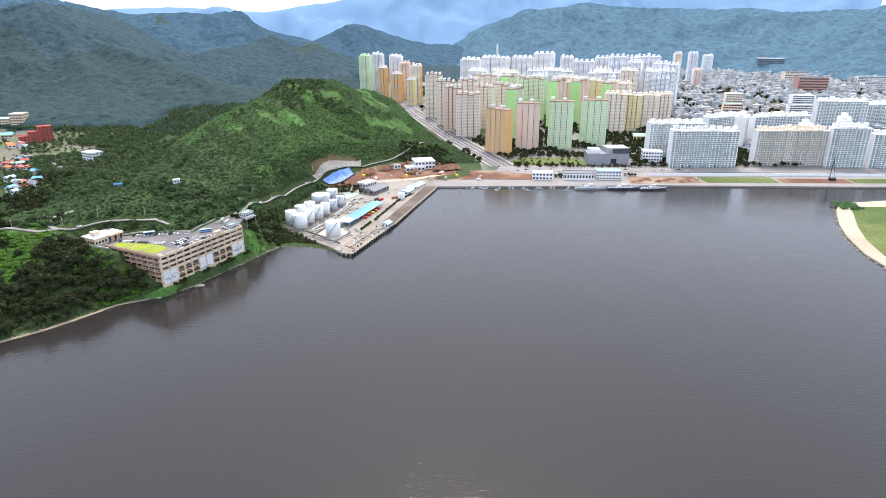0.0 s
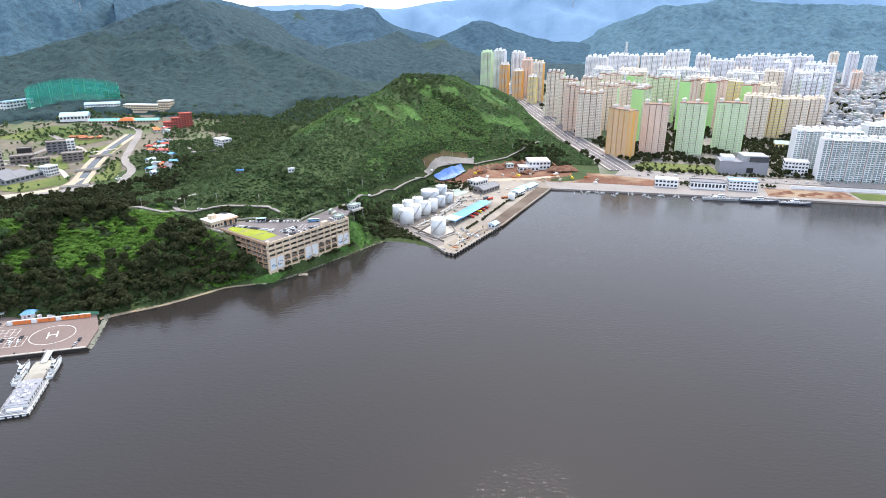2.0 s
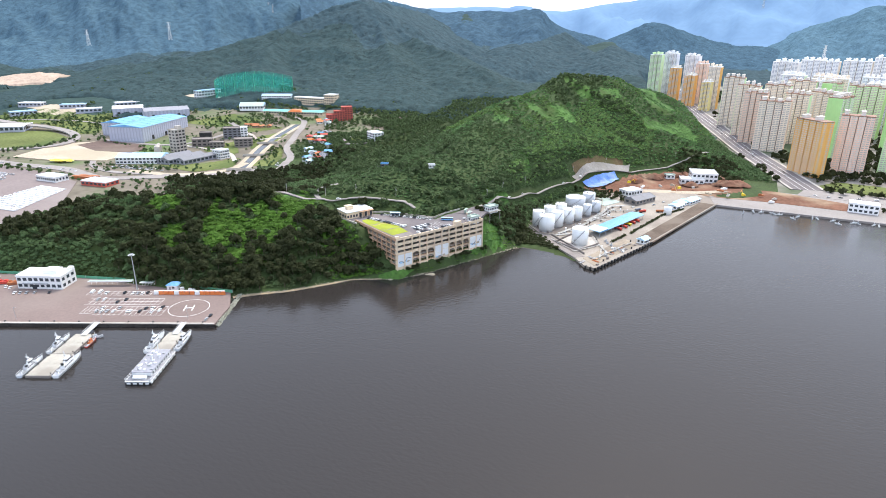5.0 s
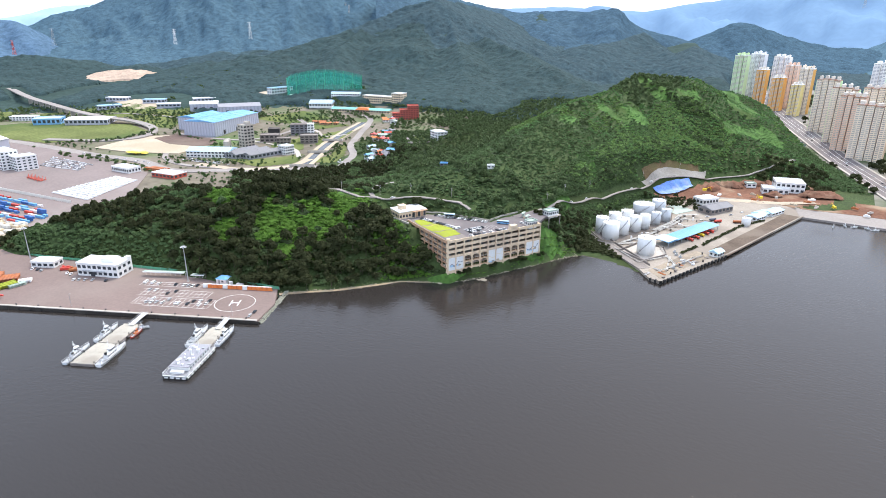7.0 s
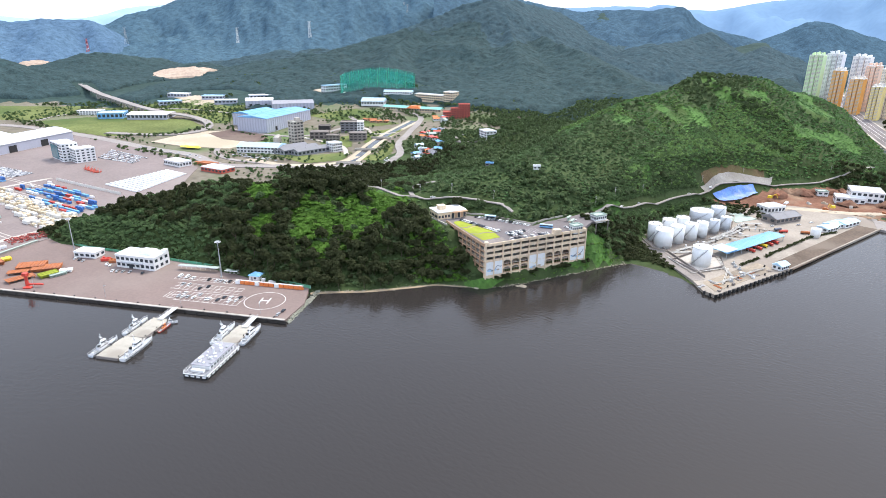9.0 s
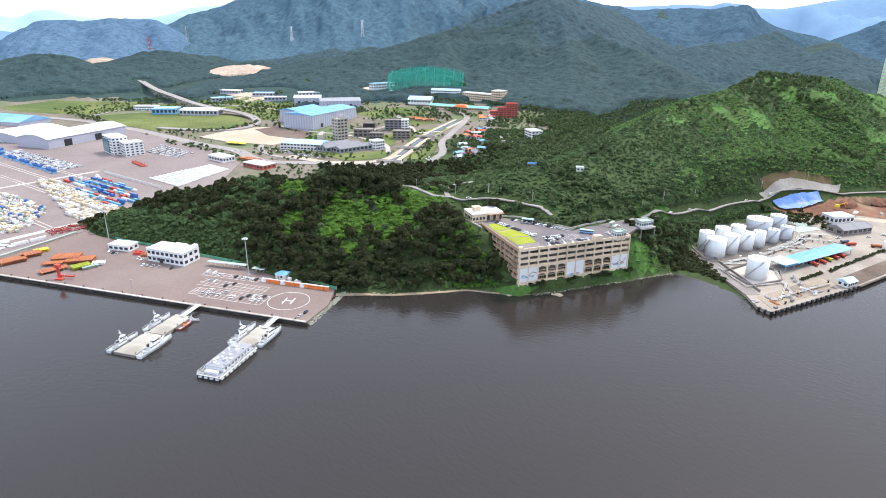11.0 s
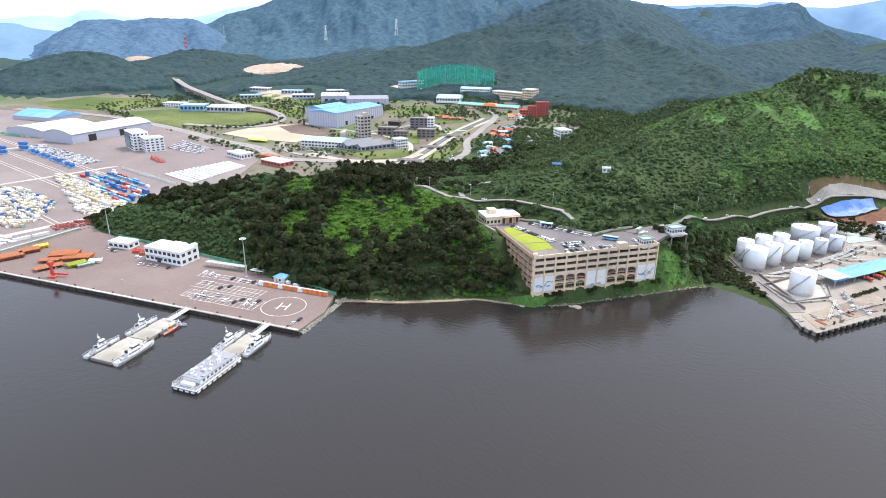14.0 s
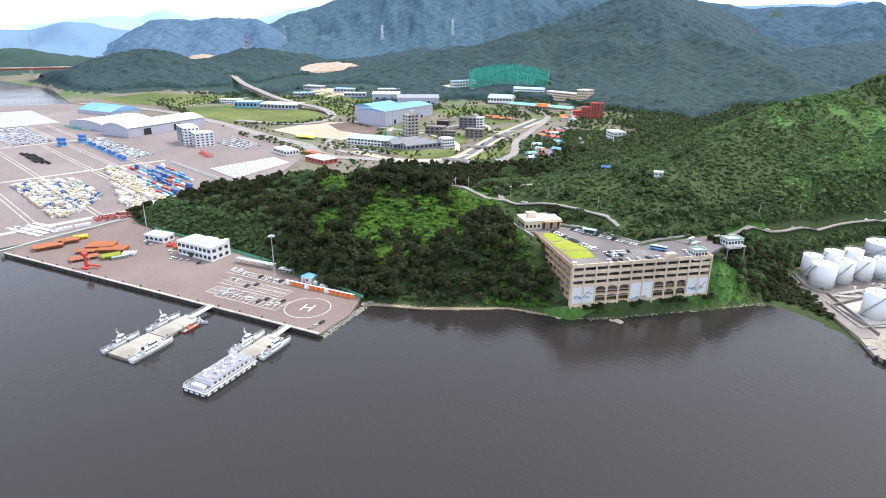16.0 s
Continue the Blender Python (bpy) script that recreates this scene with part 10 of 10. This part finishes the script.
# driving range with its net
def driving_range():
    net_m = bpy.data.materials.new("green_net")
    net_m.use_nodes = True
    nn = net_m.node_tree
    pb = nn.nodes["Principled BSDF"]
    pb.inputs["Base Color"].default_value = (0.03, 0.42, 0.30, 1)
    pb.inputs["Roughness"].default_value = 0.9
    tx = nn.nodes.new("ShaderNodeTexNoise")
    tx.inputs["Scale"].default_value = 0.15
    mr = nn.nodes.new("ShaderNodeMapRange")
    mr.inputs[3].default_value, mr.inputs[4].default_value = 0.3, 0.65
    tcn = nn.nodes.new("ShaderNodeTexCoord")
    nn.links.new(tcn.outputs["Object"], tx.inputs["Vector"])
    nn.links.new(tx.outputs[0], mr.inputs[0])
    nn.links.new(mr.outputs[0], pb.inputs["Alpha"])
    t_ob = thing("driving_range", "tall green netted enclosure on the slope", "driving range", pose(-728, 842, 26, 0, 0, 40))
    w, d, h = 120, 60, 38
    for k in range(9):
        x = -w / 2 + k * w / 8
        top = h * (0.72 + 0.28 * math.sin(math.pi * (k + 0.6) / 9))
        for y in (-d / 2, d / 2):
            bm = bmesh.new()
            cyl(bm, x, y, 0, 0.35, top, 6)
            part("mast", bm, M_green, t_ob)
    for y in (-d / 2, d / 2):
        for k in range(8):
            bm = bmesh.new()
            x0, x1 = -w / 2 + k * w / 8, -w / 2 + (k + 1) * w / 8
            z0, z1 = h * (0.72 + 0.28 * math.sin(math.pi * (k + 0.6) / 9)), h * (0.72 + 0.28 * math.sin(math.pi * (k + 1.6) / 9))
            bm.faces.new([bm.verts.new(p) for p in ((x0, y, 0), (x1, y, 0), (x1, y, z1), (x0, y, z0))])
            part("net", bm, net_m, t_ob)
    for x in (-w / 2, w / 2):
        bm = bmesh.new()
        bm.faces.new([bm.verts.new(p) for p in ((x, -d / 2, 0), (x, d / 2, 0), (x, d / 2, h * 0.76), (x, -d / 2, h * 0.76))])
        part("net", bm, net_m, t_ob)
    bm = bmesh.new()
    bmesh.ops.create_grid(bm, x_segments=8, y_segments=8, size=0.5)
    for v in bm.verts:
        v.co = Vector((v.co.x * w * 0.98, v.co.y * d * 0.98, 1.0))
    part("green_floor", bm, M_greenr, t_ob)


driving_range()
block("range_building", "three-deck tee building of the driving range", "building", -792, 800, 24, 44, 12, 13, 84, M_white, M_bluel, 3, 8)
terrain_patch("ground_range_yard", -812, 796, 22, 16, M_sand, "bare yard beside the driving range", "ground", 0.5, 0.4, 24)
# bare quarry slopes
M_quarry = mat("quarry_earth", (0.50, 0.385, 0.30), 0.95, 0.3, 0.02, 0.2, spec=0.1, stain=(0.36, 0.29, 0.21), stain_amt=0.8)


def quarry(name, cx0, cy0, wide, deep, h, label):
    """Terraces cut into a hillside, rising away from the bay, with a ragged rim."""
    n2 = math.hypot(cx0, cy0)
    nx, ny = cx0 / n2, cy0 / n2
    U, V = np.meshgrid(np.linspace(-1.3, 1.3, 90), np.linspace(-0.1, 1.2, 50))
    X = cx0 - ny * U * wide + nx * (V - 0.5) * deep
    Y = cy0 + nx * U * wide + ny * (V - 0.5) * deep
    st2 = np.clip(V, 0, 1) * 4 + 1.1 * (fbm(X / 30, Y / 30, 3, 6) - 0.5)
    rise2 = (np.floor(st2) + np.clip((st2 % 1) * 2.5, 0, 1)) / 4
    Z = height(X, Y) + 0.8 + h * np.clip(rise2, 0, 1.2) * np.clip(1.25 - np.abs(U), 0, 1) + 1.5 * (fbm(X / 9, Y / 9, 3, 8) - 0.5)
    keep = np.abs(U - 0.25 * (V - 0.5)) ** 2.2 + np.abs(2.1 * (V - 0.5)) ** 3 * 0.8 + 1.5 * (fbm(X / 28, Y / 28, 4, 14) - 0.5) < 1
    Z = np.where(keep, Z, height(X, Y) - 2)
    return tagged(obj(name, grid_mesh(name, X, Y, Z), M_quarry), label, "quarry", kind="structure")


quarry("quarry_a", -1400, 890, 84, 76, 13, "pale bare quarry terraces on the hill")
terrain_patch("quarry_b", -1210, 1000, 36, 14, M_sand, "small bare quarry patch on the hill", "quarry", 3.0, 0.4, 24, 2.0, 0.9)
quarry("quarry_c", -1790, 700, 66, 56, 18, "distant pale quarry face")


def pylon(x, y, z, h, m=M_white):
    t_ob = thing("power_pylon", "slender lattice power pylon on the ridge", "pylon", pose(x, y, z, 0, 0, 30), "power pylons")
    for sx in (-1, 1):
        for sy in (-1, 1):
            bm = bmesh.new()
            rod(bm, (sx * h * 0.09, sy * h * 0.09, 0), (sx * 0.4, sy * 0.4, h), 0.3, 4)
            part("leg", bm, m, t_ob)
    for k in range(6):
        f0, f1 = k / 6, (k + 1) / 6
        a, b2 = h * 0.09 * (1 - f0) + 0.4 * f0, h * 0.09 * (1 - f1) + 0.4 * f1
        bm = bmesh.new()
        for s in (-1, 1):
            rod(bm, (-a, s * a, h * f0), (b2, s * b2, h * f1), 0.22, 4)
            rod(bm, (s * a, a, h * f0), (s * b2, -b2, h * f1), 0.22, 4)
        part("brace", bm, M_white if k % 2 else m, t_ob)
    for k, zz in enumerate((0.98, 0.84, 0.70)):
        bm = bmesh.new()
        rod(bm, (-h * 0.13, 0, h * zz), (h * 0.13, 0, h * zz), 0.4, 4)
        part("crossarm", bm, m, t_ob)


PYLONS = [
    (-1442, 1309, 96, 45, M_white),
    (-1502, 1109, 85, 38, M_white),
    (-1639, 779, 66, 31, M_red),
    (-2100, 1099, 69, 51, M_steel),
    (-1551, 1844, 172, 38, M_steel),
    (-2299, 372, 53, 37, M_steel),
    (113, 1325, 83, 26, M_white),
    (6, 2500, 196, 37, M_steel),
    (-1424, 1716, 172, 25, M_steel),
]
for x, y, z, h, m in PYLONS:
    pylon(x, y, z, h, m)
# red road bridge far up the inlet
br = thing("girder_bridge", "long red girder bridge over the inlet", "bridge", pose(-1700, 290, 25.0, 0, 0, 84))
bm = bmesh.new()
box(bm, 0, 0, 0, 420, 10, 2.0)
part("deck", bm, M_conc, br)
bm = bmesh.new()
box(bm, 0, 0, -3.2, 420, 6, 3.1)
part("girder", bm, M_red, br)
for k in range(5):
    bm = bmesh.new()
    box(bm, -150 + k * 80, 0, -28, 5, 9, 24.6, 0, 0.3)
    part("pier", bm, M_conc, br)
# trees of the plain
def plain_wood(x, y, z):
    n = fbm(x / 40, y / 40, 3, 63)
    a = (ell(x, y, -590, 745, 70, 14) < 1) | (ell(x, y, -640, 800, 60, 14) < 1) | (ell(x, y, -480, 800, 40, 30) < 1) | (ell(x, y, -720, 780, 50, 20) < 1) | (ell(x, y, -420, 600, 22, 36) < 1) | (ell(x, y, -455, 660, 18, 30) < 1)
    b3 = ((n > 0.60) & (y > 400) & (x < -430) & (x > -1150)) & ~inside(x, y, [(-730, 428), (-590, 440), (-520, 500), (-480, 640), (-560, 700), (-760, 640)])
    hedge = (line_dist(x, y, [(-980, 400), (-860, 392), (-770, 406), (-722, 478), (-745, 535)]) < 5) | (line_dist(x, y, [(-560, 398), (-640, 396), (-700, 384)]) < 4)
    road_gap = (line_dist(x, y, [(-960, 372), (-773, 402), (-596, 417), (-484, 436), (-420, 500)]) > 9) & (line_dist(x, y, CANAL) > 10) & (line_dist(x, y, [(-404, 510), (-460, 592), (-526, 704), (-640, 770)]) > 6)
    rows_t = (line_dist(x, y, [(-1190, 330), (-1100, 350), (-990, 395), (-900, 382)]) < 7) | (line_dist(x, y, [(-1000, 470), (-1070, 530), (-1210, 440)]) < 9) | (line_dist(x, y, [(-700, 540), (-726, 505), (-730, 440)]) < 4) | (line_dist(x, y, [(-590, 440), (-540, 455), (-490, 462)]) < 4) | (line_dist(x, y, [(-860, 600), (-760, 650), (-740, 720)]) < 7)
    return (a | b3 & (y > 560) | rows_t | hedge) & road_gap & (y > 385)


car_field("village_road_cars", [(-419, 522), (-411, 520), (-466, 612), (-474, 616)], 2.4, 5.5, M_mixcars, "cars parked along the village road", 0.4)
car_field("lane_cars", [(-700, 398), (-560, 414), (-561, 420), (-701, 404)], 9.0, 3.0, M_mixcars, "cars and trucks on the road before the works", 0.55)
car_field("works_cars", [(-560, 440), (-500, 452), (-505, 462), (-562, 452)], 2.3, 5, M_mixcars, "cars parked along the works lane", 0.35)
pw = scatter(-1150, -380, 380, 900, 7.0, plain_wood)
far_w = pw[:, 1] > 620
joined("plain_trees", LIGHT, pw[~far_w], rng.uniform(0.5, 1.05, int((~far_w).sum())), M_leaf_t, "green trees and hedges between the works", "trees")
joined("plain_trees_far", MASS, pw[far_w], rng.uniform(0.6, 1.15, int(far_w.sum())), M_leaf_t, "green trees along the foot of the mountain", "trees")
GAP_WOOD = [(-470, 436), (-424, 478), (-402, 506), (-394, 540), (-390, 592), (-350, 570), (-340, 500), (-330, 440), (-300, 392), (-330, 372), (-372, 372), (-430, 396)]
gw = scatter(-475, -290, 365, 596, 4.4, lambda x, y, z: inside(x, y, GAP_WOOD) & (line_dist(x, y, [(-484, 436), (-440, 470), (-420, 500)]) > 9) & (fbm(x / 18, y / 18, 3, 81) > 0.40))
joined("gap_wood", LIGHT, gw, rng.uniform(0.6, 1.2, len(gw)), M_leaf, "dark trees in the dip behind the knoll", "wood")
gb = scatter(-475, -290, 365, 596, 3.1, lambda x, y, z: inside(x, y, GAP_WOOD) & (line_dist(x, y, [(-484, 436), (-440, 470), (-420, 500)]) > 8))
joined("gap_brush", BUSH, gb, rng.uniform(0.5, 1.3, len(gb)), M_leaf_s, "green brush in the dip behind the knoll", "scrub")


def loose(x, y, z):
    """Free ground between the buildings and roads of the plain."""
    ok = (y > 392) & (z - plain(x, y) < 6) & (line_dist(x, y, CANAL) > 10) & ~inside(x, y, [(-990, 395), (-860, 390), (-770, 405), (-722, 478), (-750, 535), (-822, 556), (-970, 475)]) & ~inside(x, y, [(-726, 425), (-642, 432), (-588, 458), (-604, 516), (-704, 534), (-732, 500)])
    for line in ([(-960, 372), (-773, 402), (-596, 417), (-530, 408), (-484, 436), (-420, 500)], [(-404, 510), (-460, 592), (-526, 704), (-640, 770)], [(-700, 540), (-640, 545), (-600, 560), (-586, 600), (-600, 660)], [(-927, 536), (-819, 552), (-732, 522), (-740, 455), (-800, 425)]):
        ok &= line_dist(x, y, line) > 8
    for bx, by, br in BUILT:
        ok &= np.hypot(x - bx, y - by) > br
    return ok & (fbm(x / 20, y / 20, 3, 29) > 0.5)


def foot(x, y, z):
    """The wooded foot of the mountain behind the school."""
    ok = (z - plain(x, y) < 4.5) & ((y > 812) | (x > -470) & (y > 760)) & ~on_hill(x, y, z)
    for bx, by, br in BUILT:
        ok &= np.hypot(x - bx, y - by) > br - 2
    return ok & (line_dist(x, y, [(-404, 510), (-460, 592), (-526, 704), (-640, 770)]) > 8)


fw = scatter(-720, -380, 760, 960, 4.6, foot)
joined("foot_wood", MASS, fw, rng.uniform(0.7, 1.3, len(fw)), M_leaf_t, "dense trees round the school at the mountain's foot", "wood")
lb = scatter(-1100, -420, 392, 760, 7.5, loose)
joined("plain_bushes", MASS, lb, rng.uniform(0.35, 0.8, len(lb)), M_leaf_s, "scattered bushes and young trees on the plain", "bushes")
heap = terrain_patch("yellow_cover", -628, 436, 15, 6, M_yellow, "bright yellow sheet laid over a heap", "sheet", 0.8, 0.2, 24, 2.5, 0.3)

# the plan above is drawn at 1 : 1.42; bring it to metres
for ob in list(scene.objects):
    if ob.parent is None and ob.type in {"MESH", "EMPTY"}:
        ob.matrix_basis = Matrix.Scale(1.42, 4) @ ob.matrix_basis
